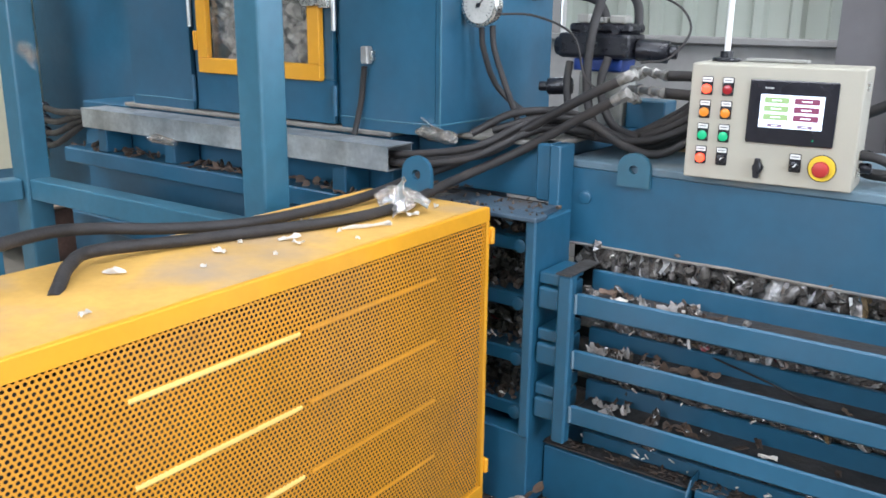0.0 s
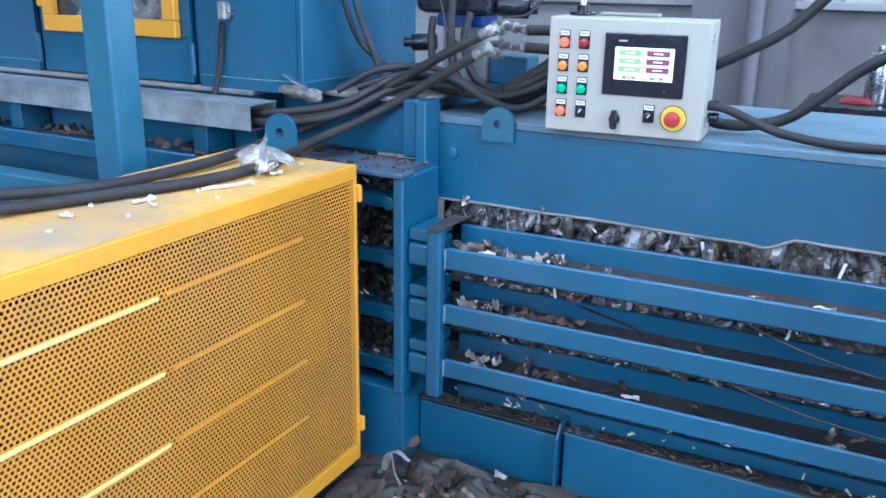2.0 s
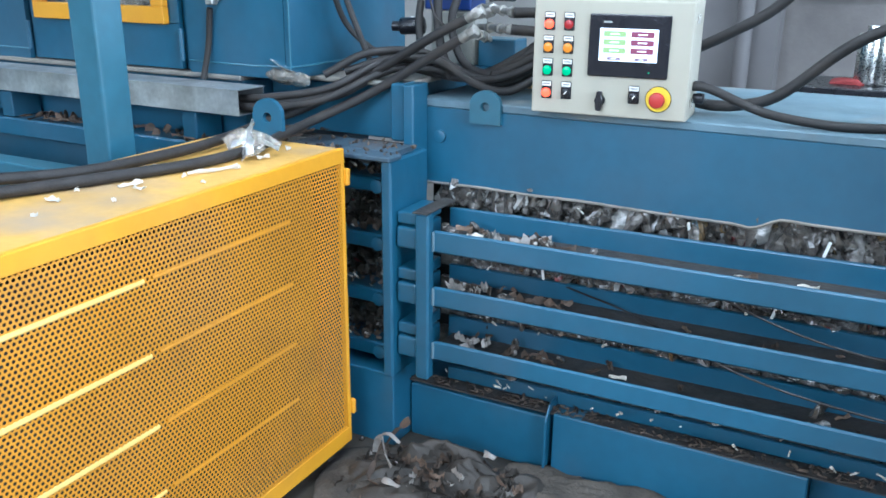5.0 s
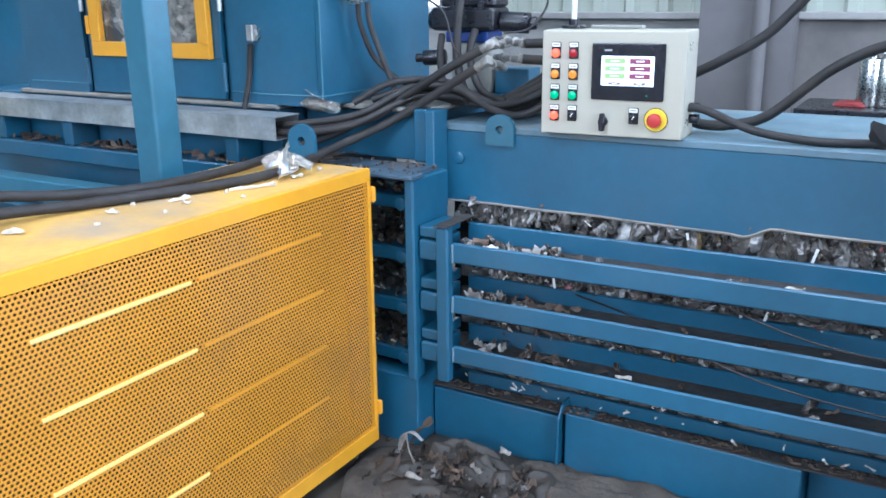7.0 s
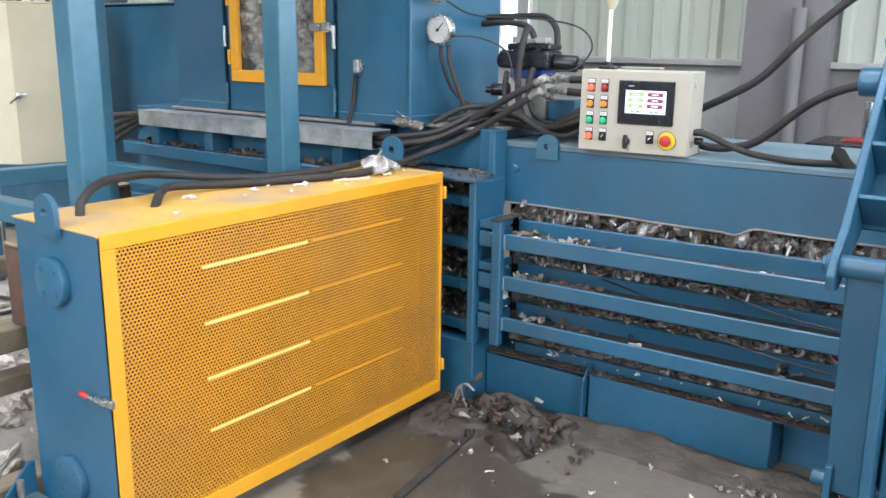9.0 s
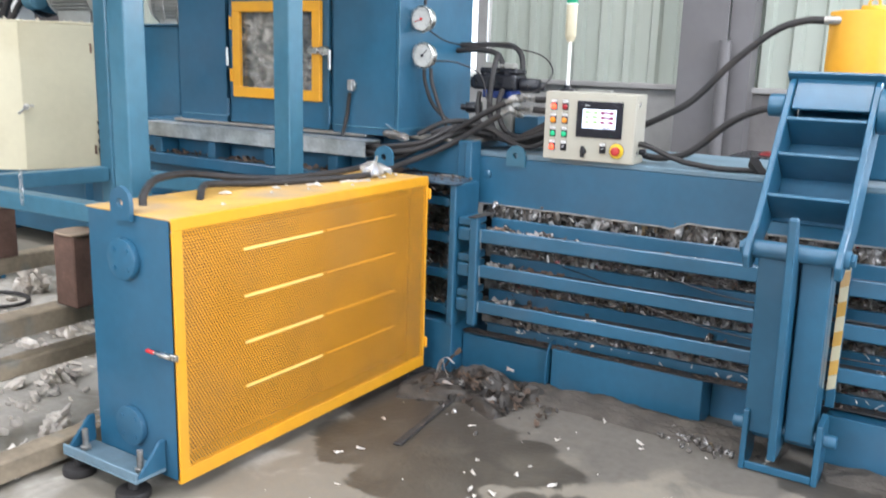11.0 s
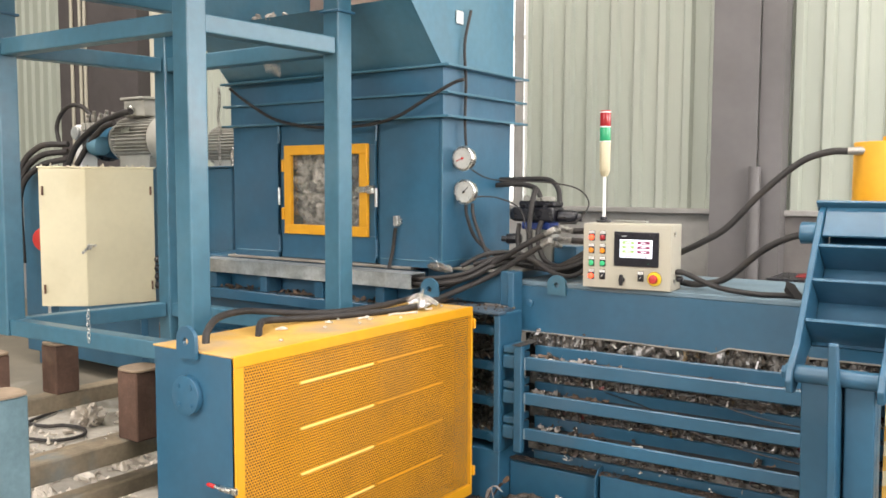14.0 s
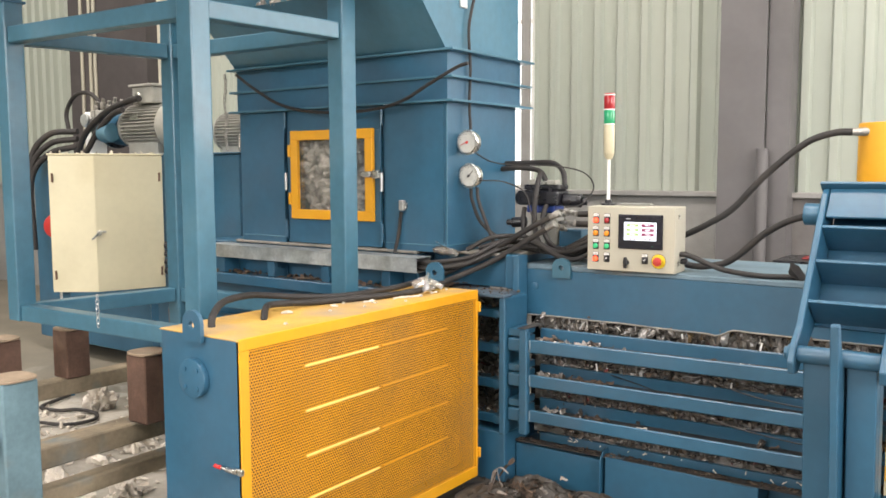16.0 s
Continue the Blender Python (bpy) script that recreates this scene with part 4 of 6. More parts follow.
for zz in (0.82, 0.215):
    bm = B()
    cyl(bm, (-1.37, HY0, zz), (-1.37, HY0 - 0.024, zz), 0.072, seg=36, bev=0.003)
    part("bearing_cap", bm, BLUE, housing, smooth=True)
    for k in range(4):
        a = radians(90 * k + 45)
        bm = B()
        cyl(bm, (-1.37 + 0.047 * math.cos(a), HY0 - 0.0235, zz + 0.047 * math.sin(a)), (-1.37 + 0.047 * math.cos(a), HY0 - 0.028, zz + 0.047 * math.sin(a)), 0.009, seg=6)
        part("bolt", bm, BLUE, housing)
lug("lifting_lug", pose(-1.365, HY0 - 0.012, 0.955), BLUE, housing)
bm = B()
box(bm, -1.60, -1.20, 0.36, 0.49, 0.085, 0.097, 0.003)
box(bm, -1.60, -1.20, 0.36, 0.372, 0.097, 0.125, 0.003)
part("foot_bracket", bm, BLUE_DUSTY, housing, "dusty blue foot bracket")
for xx in (-1.60, -1.215):
    bm = B()
    prism(bm, [(0.375, 0.098), (0.49, 0.098), (0.49, 0.20), (0.47, 0.20)], 'x', xx, xx + 0.012)
    part("gusset", bm, BLUE, housing)
for xx in (-1.58, -1.28):
    bm = B()
    cyl(bm, (xx, 0.41, 0.0), (xx, 0.41, 0.03), 0.06, seg=20, bev=0.006)
    cyl(bm, (xx, 0.41, 0.03), (xx, 0.41, 0.085), 0.018, seg=10)
    part("levelling_foot", bm, BLACK, housing, "black rubber levelling foot", True)
    bm = B()
    cyl(bm, (xx + 0.03, 0.42, 0.098), (xx + 0.03, 0.42, 0.175), 0.011, seg=12)
    cyl(bm, (xx + 0.03, 0.42, 0.098), (xx + 0.03, 0.42, 0.112), 0.02, seg=6, bev=0.002)
    part("stud", bm, ZINC, housing, "zinc-plated threaded stud with nut", True)
bm = B()
box(bm, HX0 + 0.05, HX0 + 0.15, HY1 - 0.2, HY1 - 0.05, 0.0, HZ0, 0.004)
part("rear_foot", bm, BLUE, housing)

# ---- open steel frame (cage) beside the housing ----
cage = thing("steel_frame", "open blue frame of welded square steel tube", "steel frame")
S = 0.05


def bar(name, p, q, w, h, parent, mat, bev=0.006):
    """A square tube between two points, upright or level."""
    p, q = Vector(p), Vector(q)
    d = q - p
    bm = B()
    box(bm, -w / 2, w / 2, -h / 2, h / 2, 0, d.length, bev, seg=2)
    bmesh.ops.transform(bm, matrix=Matrix.Translation(p) @ d.to_track_quat('Z', 'Y').to_matrix().to_4x4(), verts=bm.verts)
    return part(name, bm, mat, parent)


posts = {"a": (-1.842, 0.903), "b": (-1.772, 1.745), "c": (-3.20, 0.84), "d": (-3.06, 1.72)}
for k, (px, py) in posts.items():
    bm = B()
    box(bm, px - S, px + S, py - S, py + S, 0.80 if k == "c" else 0.0, 2.50, 0.008, seg=2)
    part("post", bm, BLUE_SHEEN, cage)
# cage rails
for zl, zh, pairs in ((0.80, 0.885, "ab cd ac bd"), (2.205, 2.285, "ab cd ac bd"), (2.55, 2.63, "cd ac")):
    for a, b in pairs.split():
        pa, pb = Vector(posts[a]), Vector(posts[b])
        d = (pb - pa).normalized() * (S + 0.001 if zl < 2.4 else -S)
        pa, pb = pa + d, pb - d
        zm = (zl + zh) / 2
        bar("rail", (pa.x, pa.y, zm), (pb.x, pb.y, zm), 0.08, 0.08, cage, BLUE_SHEEN)
for px, py in posts.values():
    bm = B()
    box(bm, px - 0.062, px + 0.062, py - 0.062, py + 0.062, 2.405, 2.417, 0.002)
    part("splice_plate", bm, BLUE, cage)
conveyor = thing("feed_conveyor", "blue steel feed conveyor frame above the hopper", "conveyor")
bm = B()
box(bm, -1.61, -1.54, -0.6, 1.715, 2.505, 2.90, 0.006)
part("side_beam", bm, BLUE, conveyor)
bm = B()
box(bm, -3.0, -1.612, 0.75, 0.80, 2.64, 2.9, 0.004)
part("cross_beam", bm, BLUE, conveyor)
bm = B()
prism(bm, [(-0.6, 3.05), (1.35, 2.70), (1.35, 2.73), (-0.6, 3.08)], 'x', -2.9, -1.613)
part("belt_pan", bm, BLUE, conveyor, "dark sloping underside of the belt")
bm = B()
for k in range(8):
    crumple(bm, (rng.uniform(-2.5, -2.25), rng.uniform(1.875, 1.89), 2.475), (rng.uniform(0.012, 0.03), 0.018, 0.012), rng, sub=2, rough=0.6)
tagged(new("film_waste", mesh_of("film_waste", bm, SOILED)), "pale film waste caught on the hopper edge", "waste", kind="stuff")

# ---- lower body below the hopper, cable tray ----
bm = B()
box(bm, -3.4, -1.63, 2.17, 2.9, 0.0, 1.118, 0.004)
part("lower_body", bm, BLUE, press)
for zz in (0.90, 0.62):
    bm = B()
    box(bm, -3.35, -1.62, 2.03, 2.16, zz - 0.03, zz + 0.035, 0.006)
    part("lower_rail", bm, BLUE, press)
for i in range(4):
    bm = B()
    xx = -3.1 + i * 0.44
    box(bm, xx, xx + 0.06, 2.04, 2.16, 0.936, 1.03, 0.004)
    part("tray_bracket", bm, BLUE, press)
tray = thing("cable_tray", "galvanised steel cable trunking with dented lid", "cable tray")
TRX0, TRX1 = -3.17, -1.525
for nm, q in (("front_side", (TRX0, TRX1, 2.02, 2.023, 1.036, 1.110)), ("rear_side", (TRX0, TRX1, 2.137, 2.14, 1.036, 1.110)), ("bottom", (TRX0, TRX1, 2.0235, 2.1365, 1.036, 1.039)), ("lid", (TRX0, TRX1 + 0.004, 2.017, 2.143, 1.1105, 1.114))):
    bm = B()
    box(bm, *q)
    part(nm, bm, GALV, tray)
bm = B()
for i in range(70):
    crumple(bm, (rng.uniform(-3.3, -1.65), rng.uniform(2.04, 2.14), 0.936 + rng.uniform(0, 0.012)), (rng.uniform(0.008, 0.03), rng.uniform(0.008, 0.02), rng.uniform(0.003, 0.006)), rng, sub=1, rough=0.5)
for i in range(30):
    scrap(bm, (rng.uniform(-3.3, -1.65), rng.uniform(2.04, 2.13), 0.937), rng.uniform(0.03, 0.08), rng.uniform(0.02, 0.04), rng, 0.010, 3)
WASTE_BROWN = material("brown_paper_waste", (0.17, 0.115, 0.08), 0.8, vary=0.4, scale=20, island=0.8, bump=0.3)
tagged(new("paper_waste", mesh_of("paper_waste", bm, WASTE_BROWN)), "brown paper and plastic scraps under the cable tray", "waste", kind="stuff")
bm = B()
for i in range(40):
    scrap(bm, (rng.uniform(-1.62, -1.38), rng.uniform(2.02, 2.3), rng.uniform(0.96, 0.965)), rng.uniform(0.02, 0.06), rng.uniform(0.01, 0.03), rng, 0.012, 3)
tagged(new("dirt_scraps", mesh_of("dirt_scraps", bm, WASTE_BROWN)), "dirty scraps on the machine ledge", "waste", kind="stuff")

# ---- control box ----
ctrl = thing("control_box", "beige electric control box with touch screen and push buttons", "control box")
CM = Matrix.Translation((-0.687, 2.278, 1.086)) @ Matrix.Rotation(radians(4.2), 4, 'Z')
CW, CH, CD = 0.425, 0.306, 0.17


def cpart(name, bm, mat, parent=None, label="", smooth=False):
    bmesh.ops.transform(bm, matrix=CM, verts=bm.verts)
    return part(name, bm, mat, parent or ctrl, label, smooth)


def uv(u, v):
    return u * CW, (1 - v) * CH


bm = B()
box(bm, 0, CW, 0.018, CD, 0, CH, 0.004, seg=2)
cpart("housing", bm, BEIGE)
bm = B()
box(bm, 0.001, CW - 0.001, 0, 0.0165, 0.001, CH - 0.001, 0.004, seg=2)
cdoor = cpart("door", bm, BEIGE)
for zz in (0.045, 0.262):
    bm = B()
    cyl(bm, (CW + 0.004, 0.05, zz - 0.012), (CW + 0.004, 0.05, zz + 0.012), 0.004, seg=8)
    box(bm, CW, CW + 0.003, 0.04, 0.06, zz - 0.01, zz + 0.01)
    cpart("hinge", bm, STEEL)
hx0, hz1 = uv(0.368, 0.115)
hx1, hz0 = hx0 + 0.213, hz1 - 0.162
bm = B()
box(bm, hx0, hx1, -0.008, -0.0005, hz0, hz1, 0.003)
hmi = cpart("touch_screen", bm, BEZEL, cdoor, "black touch screen with lit page")
sx0, sx1, sz0, sz1 = hx0 + 0.030, hx1 - 0.030, hz0 + 0.042, hz1 - 0.036
bm = B()
box(bm, sx0, sx1, -0.0095, -0.0082, sz0, sz1)
cpart("display", bm, SCREEN, hmi)
for r in range(4):
    for c in range(2):
        bm = B()
        w, h = (0.060, 0.0145) if r < 3 else (0.036, 0.0075)
        cx = sx0 + (0.040 if c == 0 else 0.113)
        cz = sz1 - 0.014 - r * 0.0212
        box(bm, cx - w / 2, cx + w / 2, -0.0107, -0.0097, cz - h / 2, cz + h / 2)
        cpart("screen_key", bm, (SCREEN_GREEN if c == 0 else SCREEN_RED) if r < 3 else SCREEN_GREY, hmi)
        bm = B()
        box(bm, cx - w * 0.2, cx + w * 0.2, -0.0114, -0.0109, cz - h * 0.10, cz + h * 0.10)
        cpart("screen_writing", bm, SCREEN, hmi)
bm = B()
box(bm, hx0 + 0.038, hx0 + 0.060, -0.0092, -0.0082, hz1 - 0.022, hz1 - 0.018)
cpart("maker_mark", bm, GALV, hmi)
bm = B()
cyl(bm, (hx1 - 0.048, -0.0085, hz0 + 0.016), (hx1 - 0.048, -0.0095, hz0 + 0.016), 0.0022, seg=8)
cpart("power_light", bm, LAMP_GREEN_ON, hmi)
LABEL_BAR = material("label_bar", (0.25, 0.25, 0.25), 0.6, vary=0.1, bump=0)
for u, v, mat, kind in ((0.108, 0.215, LAMP_RED_ON, "l"), (0.235, 0.215, LAMP_RED, "l"), (0.105, 0.415, LAMP_AMBER, "l"), (0.235, 0.415, LAMP_AMBER, "l"),
                        (0.105, 0.615, LAMP_GREEN, "l"), (0.235, 0.615, LAMP_GREEN, "l"), (0.105, 0.815, LAMP_RED_ON, "l"), (0.235, 0.815, BLACK_PAINT, "s"), (0.672, 0.815, BLACK_PAINT, "s")):
    cx, cz = uv(u, v)
    bm = B()
    box(bm, cx - 0.0145, cx + 0.0145, -0.004, -0.0005, cz - 0.016, cz + 0.032, 0.002)
    base = cpart("push_button" if kind == "l" else "selector_switch", bm, BLACK_PAINT, cdoor)
    bm = B()
    box(bm, cx - 0.0125, cx + 0.0125, -0.0052, -0.0042, cz + 0.018, cz + 0.030)
    cpart("name_plate", bm, WHITE, base)
    bm = B()
    box(bm, cx - 0.009, cx + 0.009, -0.0058, -0.0054, cz + 0.0225, cz + 0.0255)
    cpart("plate_writing", bm, LABEL_BAR, base)
    bm = B()
    if kind == "l":
        cyl(bm, (cx, -0.004, cz), (cx, -0.014, cz), 0.0125, seg=20, bev=0.003)
        cpart("lens", bm, mat, base, smooth=True)
    else:
        cyl(bm, (cx, -0.004, cz), (cx, -0.012, cz), 0.0125, seg=20, bev=0.002)
        box(bm, -0.003, 0.003, -0.02, -0.012, -0.012, 0.012, 0.001, m=Matrix.Translation((cx, 0, cz)) @ Matrix.Rotation(radians(40), 4, 'Y'))
        cpart("knob", bm, BLACK_PAINT, base, smooth=True)
        bm = B()
        box(bm, -0.0012, 0.0012, -0.0212, -0.0202, 0.0, 0.011, m=Matrix.Translation((cx, 0, cz)) @ Matrix.Rotation(radians(40), 4, 'Y'))
        cpart("pointer", bm, WHITE, base)
cx, cz = uv(0.462, 0.855)
bm = B()
cyl(bm, (cx, 0, cz), (cx, -0.012, cz), 0.014, seg=16)
prism(bm, [(cx - 0.007, cz - 0.026), (cx + 0.007, cz - 0.026), (cx + 0.010, cz), (cx + 0.006, cz + 0.026), (cx - 0.006, cz + 0.026), (cx - 0.010, cz)], 'y', -0.024, -0.010, 0.002)
cpart("turn_knob", bm, BLACK_PAINT, cdoor, "black plastic door knob", True)
cx, cz = uv(0.825, 0.815)
bm = B()
cyl(bm, (cx, -0.0005, cz), (cx, -0.003, cz), 0.0335, seg=32)
es = cpart("stop_button", bm, ESTOP_YELLOW, cdoor, "red stop button on yellow ring")
bm = B()
cyl(bm, (cx, -0.0032, cz), (cx, -0.018, cz), 0.014, seg=20)
cyl(bm, (cx, -0.018, cz), (cx, -0.034, cz), 0.0215, 0.019, seg=28, bev=0.004)
cpart("mushroom_head", bm, ESTOP_RED, es, smooth=True)
bm = B()
for k in range(24):
    a0, a1 = 2 * math.pi * k / 24, 2 * math.pi * (k + 1) / 24
    tube(bm, [(cx + 0.0335 * math.cos(a0), -0.0025, cz + 0.0335 * math.sin(a0)), (cx + 0.0335 * math.cos(a1), -0.0025, cz + 0.0335 * math.sin(a1))], 0.0012, 4, 0)
cpart("ring_edge", bm, BLACK_PAINT, es)
for zz in (0.052, 0.085):
    bm = B()
    cyl(bm, (CW, 0.10, zz), (CW + 0.03, 0.10, zz), 0.014, seg=12, bev=0.003)
    cpart("cable_gland", bm, BLACK_PAINT, ctrl, smooth=True)

beacon = thing("signal_tower", "red and green signal tower on a white pole", "signal light")
bx, by = -0.637, 2.40
bm = B()
cyl(bm, (bx, by, 1.393), (bx, by, 1.403), 0.038, seg=24, bev=0.003)
cyl(bm, (bx, by, 1.403), (bx, by, 1.420), 0.017, seg=16)
part("base", bm, BLACK_PAINT, beacon, smooth=True)
bm = B()
cyl(bm, (bx, by, 1.42), (bx, by, 1.63), 0.008, seg=14)
part("pole", bm, WHITE, beacon, smooth=True)
bm = B()
cyl(bm, (bx, by, 1.615), (bx, by, 1.640), 0.014, 0.026, seg=24)
cyl(bm, (bx, by, 1.640), (bx, by, 1.782), 0.026, seg=24, bev=0.003)
part("body", bm, material("aged_cream_plastic", (0.50, 0.45, 0.31), 0.5, vary=0.06), beacon, smooth=True)
for zz in (1.7835, 1.854, 1.9235):
    bm = B()
    cyl(bm, (bx, by, zz - 0.0025), (bx, by, zz + 0.0025), 0.0272, seg=24)
    part("ring", bm, WHITE, beacon, "pale ring between the lenses", True)
for z0, z1, mat, nm in ((1.785, 1.852, LAMP_GREEN_ON, "green_lens"), (1.856, 1.922, LAMP_RED, "red_lens")):
    bm = B()
    cyl(bm, (bx, by, z0), (bx, by, z1), 0.0265, seg=24, bev=0.002)
    part(nm, bm, mat, beacon, smooth=True)
bm = B()
cyl(bm, (bx, by, 1.9265), (bx, by, 1.932), 0.0255, seg=24, bev=0.003)
part("cap", bm, RED_GLOSS, beacon, smooth=True)
bm = B()
box(bm, -0.59, -0.43, 2.42, 2.46, 1.394, 1.402, 0.002)
solo("flat_bar", bm, GREY_MOTOR, "loose grey steel bar on the control box", "steel bar")

# ---- gauges ----
DIAL = material("dull_white_dial", (0.46, 0.46, 0.43), 0.3, vary=0.1, scale=20, bump=0.02)
for zz, yy, red, ang in ((1.708, 2.245, True, 200), (1.535, 2.262, False, 45)):
    g = thing("pressure_gauge", "round steel pressure gauge with white dial" + (" and red pointer" if red else ""), "gauge", "gauges on the hopper")
    gx = -1.362
    bm = B()
    cyl(bm, (gx, yy + 0.045, zz), (gx, yy, zz), 0.058, seg=36)
    cyl(bm, (gx, yy + 0.012, zz), (gx, yy, zz), 0.066, seg=36, bev=0.003)
    part("case", bm, STEEL, g, smooth=True)
    bm = B()
    cyl(bm, (gx, yy - 0.0005, zz), (gx, yy - 0.003, zz), 0.054, seg=36)
    dial = part("dial", bm, DIAL, g)
    bm = B()
    for k in range(21):
        a = radians(225 - k * 13.5)
        r0 = 0.040 if k % 5 == 0 else 0.044
        tube(bm, [(gx + r0 * math.cos(a), yy - 0.0036, zz + r0 * math.sin(a)), (gx + 0.049 * math.cos(a), yy - 0.0036, zz + 0.049 * math.sin(a))], 0.0009, 4, 0)
    part("scale_mark", bm, BLACK_PAINT, dial, kind="stuff")
    bm = B()
    a = radians(ang)
    tube(bm, [(gx - 0.012 * math.cos(a), yy - 0.005, zz - 0.012 * math.sin(a)), (gx + 0.040 * math.cos(a), yy - 0.005, zz + 0.040 * math.sin(a))], 0.0018, 5, 0)
    cyl(bm, (gx, yy - 0.003, zz), (gx, yy - 0.007, zz), 0.007, seg=12)
    part("pointer", bm, RED_GLOSS if red else BLACK_PAINT, dial)
    bm = B()
    box(bm, -1.43, gx - 0.01, yy + 0.046, yy + 0.056, zz - 0.03, zz + 0.03, 0.002)
    part("bracket", bm, BLUE, g)

# limit switch on the hopper
sw = thing("limit_switch", "small steel-grey limit switch box with black cable", "switch")
bm = B()
box(bm, -1.728, -1.698, 2.128, 2.158, 1.350, 1.405, 0.004)
part("body", bm, GALV, sw)
bm = B()
box(bm, -1.698, -1.686, 2.138, 2.158, 1.36, 1.392, 0.002)
part("plate", bm, STEEL, sw)
bm = B()
tube(bm, [(-1.72, 2.14, 1.34), (-1.73, 2.145, 1.30), (-1.742, 2.145, 1.22), (-1.75, 2.12, 1.12)], 0.010)
part("cable", bm, BLACK, sw, smooth=True)
bm = B()
box(bm, -1.414, -1.40, 2.25, 2.31, 2.40, 2.47, 0.004)
solo("junction_box", bm, GALV, "small grey junction box on the hopper side", "junction box")


def hose(pts, r, label="black rubber hydraulic hose", seg=12):
    h = thing("hydraulic_hose", label, "hose", "hydraulic hoses")
    bm = B()
    tube(bm, pts, r, seg)
    part("hose", bm, BLACK, h, smooth=True)
    return h


def ferrule(h, p, d, r=0.0155, ln=0.032):
    p, d = Vector(p), Vector(d).normalized()
    bm = B()
    cyl(bm, p, p + d * ln, r, seg=12, bev=0.002)
    cyl(bm, p + d * ln, p + d * (ln + 0.025), r * 1.15, seg=6, bev=0.001)
    part("fitting", bm, ZINC, h, "zinc-plated hose fitting", True)


h1 = hose([(-1.375, 0.83, 0.972), (-1.405, 0.862, 0.988), (-1.455, 0.915, 1.006), (-1.50, 1.0, 1.010), (-1.46, 1.2, 0.998), (-1.385, 1.39, 0.997), (-1.31, 1.61, 0.997), (-1.30, 1.82, 1.0), (-1.33, 2.03, 1.013),
           (-1.29, 2.18, 1.05), (-1.20, 2.27, 1.105), (-1.03, 2.29, 1.207), (-0.93, 2.275, 1.262), (-0.90, 2.271, 1.278)], 0.0142, "thick black hydraulic hose lying across the yellow housing")
ferrule(h1, (-0.905, 2.271, 1.275), (0.085, -0.012, 0.047))
h2 = hose([(-1.425, 0.615, 0.975), (-1.44, 0.635, 1.02), (-1.50, 0.74, 1.055), (-1.575, 0.93, 1.05), (-1.60, 1.07, 1.03), (-1.54, 1.21, 1.012), (-1.47, 1.40, 1.0), (-1.44, 1.66, 1.0), (-1.44, 1.85, 1.005),
           (-1.46, 2.06, 1.018), (-1.40, 2.22, 1.055), (-1.225, 2.30, 1.156), (-1.034, 2.31, 1.265), (-0.94, 2.32, 1.315), (-0.91, 2.322, 1.329)], 0.0142, "thick black hydraulic hose lying across the yellow housing")
ferrule(h2, (-0.915, 2.322, 1.327), (0.085, 0.01, 0.045))
# bundle from the tray over the ledge
for k, (dy, dz, zend) in enumerate(((0.0, 0.0, 1.19), (0.03, 0.012, 1.15), (0.055, 0.0, 1.22), (0.02, 0.03, 1.25), (0.075, 0.02, 1.16))):
    hose([(-1.62, 2.06 + dy * 0.8, 1.06 + dz * 0.5), (-1.45, 2.07 + dy, 1.062 + dz), (-1.30, 2.16 + dy, 1.09 + dz), (-1.18, 2.33 + dy, 1.165 + dz), (-1.02, 2.43 + dy * 1.6, 1.16 + 0.5 * dz - 0.012 * k),
          (-0.86, 2.49 + dy, 1.125 + dz * 0.6), (-0.74, 2.52 + dy, zend)], 0.0115)
for k in range(4):
    hose([(-1.36, 2.45 + 0.03 * k, 1.15), (-1.22, 2.42 + 0.04 * k, 1.17 + 0.012 * k), (-1.0, 2.44 + 0.03 * k, 1.14), (-0.84, 2.44 + 0.05 * k, 1.155 + 0.02 * k), (-0.72, 2.50 + 0.03 * k, 1.22 + 0.03 * k), (-0.66, 2.56 + 0.02 * k, 1.30)], 0.012)
hose([(-0.80, 2.40, 1.345), (-0.72, 2.44, 1.34), (-0.66, 2.50, 1.29), (-0.62, 2.56, 1.18)], 0.015)
hose([(-0.79, 2.36, 1.30), (-0.70, 2.42, 1.285), (-0.63, 2.5, 1.22), (-0.60, 2.58, 1.12)], 0.015)
# hoses dropping from the valve to the deck
hose([(-1.09, 2.545, 1.56), (-1.10, 2.515, 1.47), (-1.105, 2.50, 1.36), (-1.09, 2.485, 1.25), (-1.05, 2.47, 1.17), (-0.98, 2.45, 1.15)], 0.0145)
hose([(-1.06, 2.55, 1.38), (-1.065, 2.52, 1.31), (-1.04, 2.50, 1.23), (-0.99, 2.49, 1.17), (-0.90, 2.47, 1.15)], 0.0135)
hose([(-1.20, 2.56, 1.36), (-1.185, 2.52, 1.30), (-1.16, 2.49, 1.22), (-1.12, 2.46, 1.165), (-1.02, 2.42, 1.15)], 0.0125)
hose([(-1.30, 2.26, 1.16), (-1.17, 2.34, 1.20), (-1.05, 2.40, 1.19), (-0.93, 2.42, 1.13), (-0.82, 2.42, 1.115), (-0.72, 2.47, 1.17)], 0.0125)
hose([(-1.35, 2.22, 1.15), (-1.24, 2.30, 1.215), (-1.10, 2.40, 1.215), (-0.97, 2.46, 1.15), (-0.84, 2.47, 1.14), (-0.70, 2.52, 1.24)], 0.012)
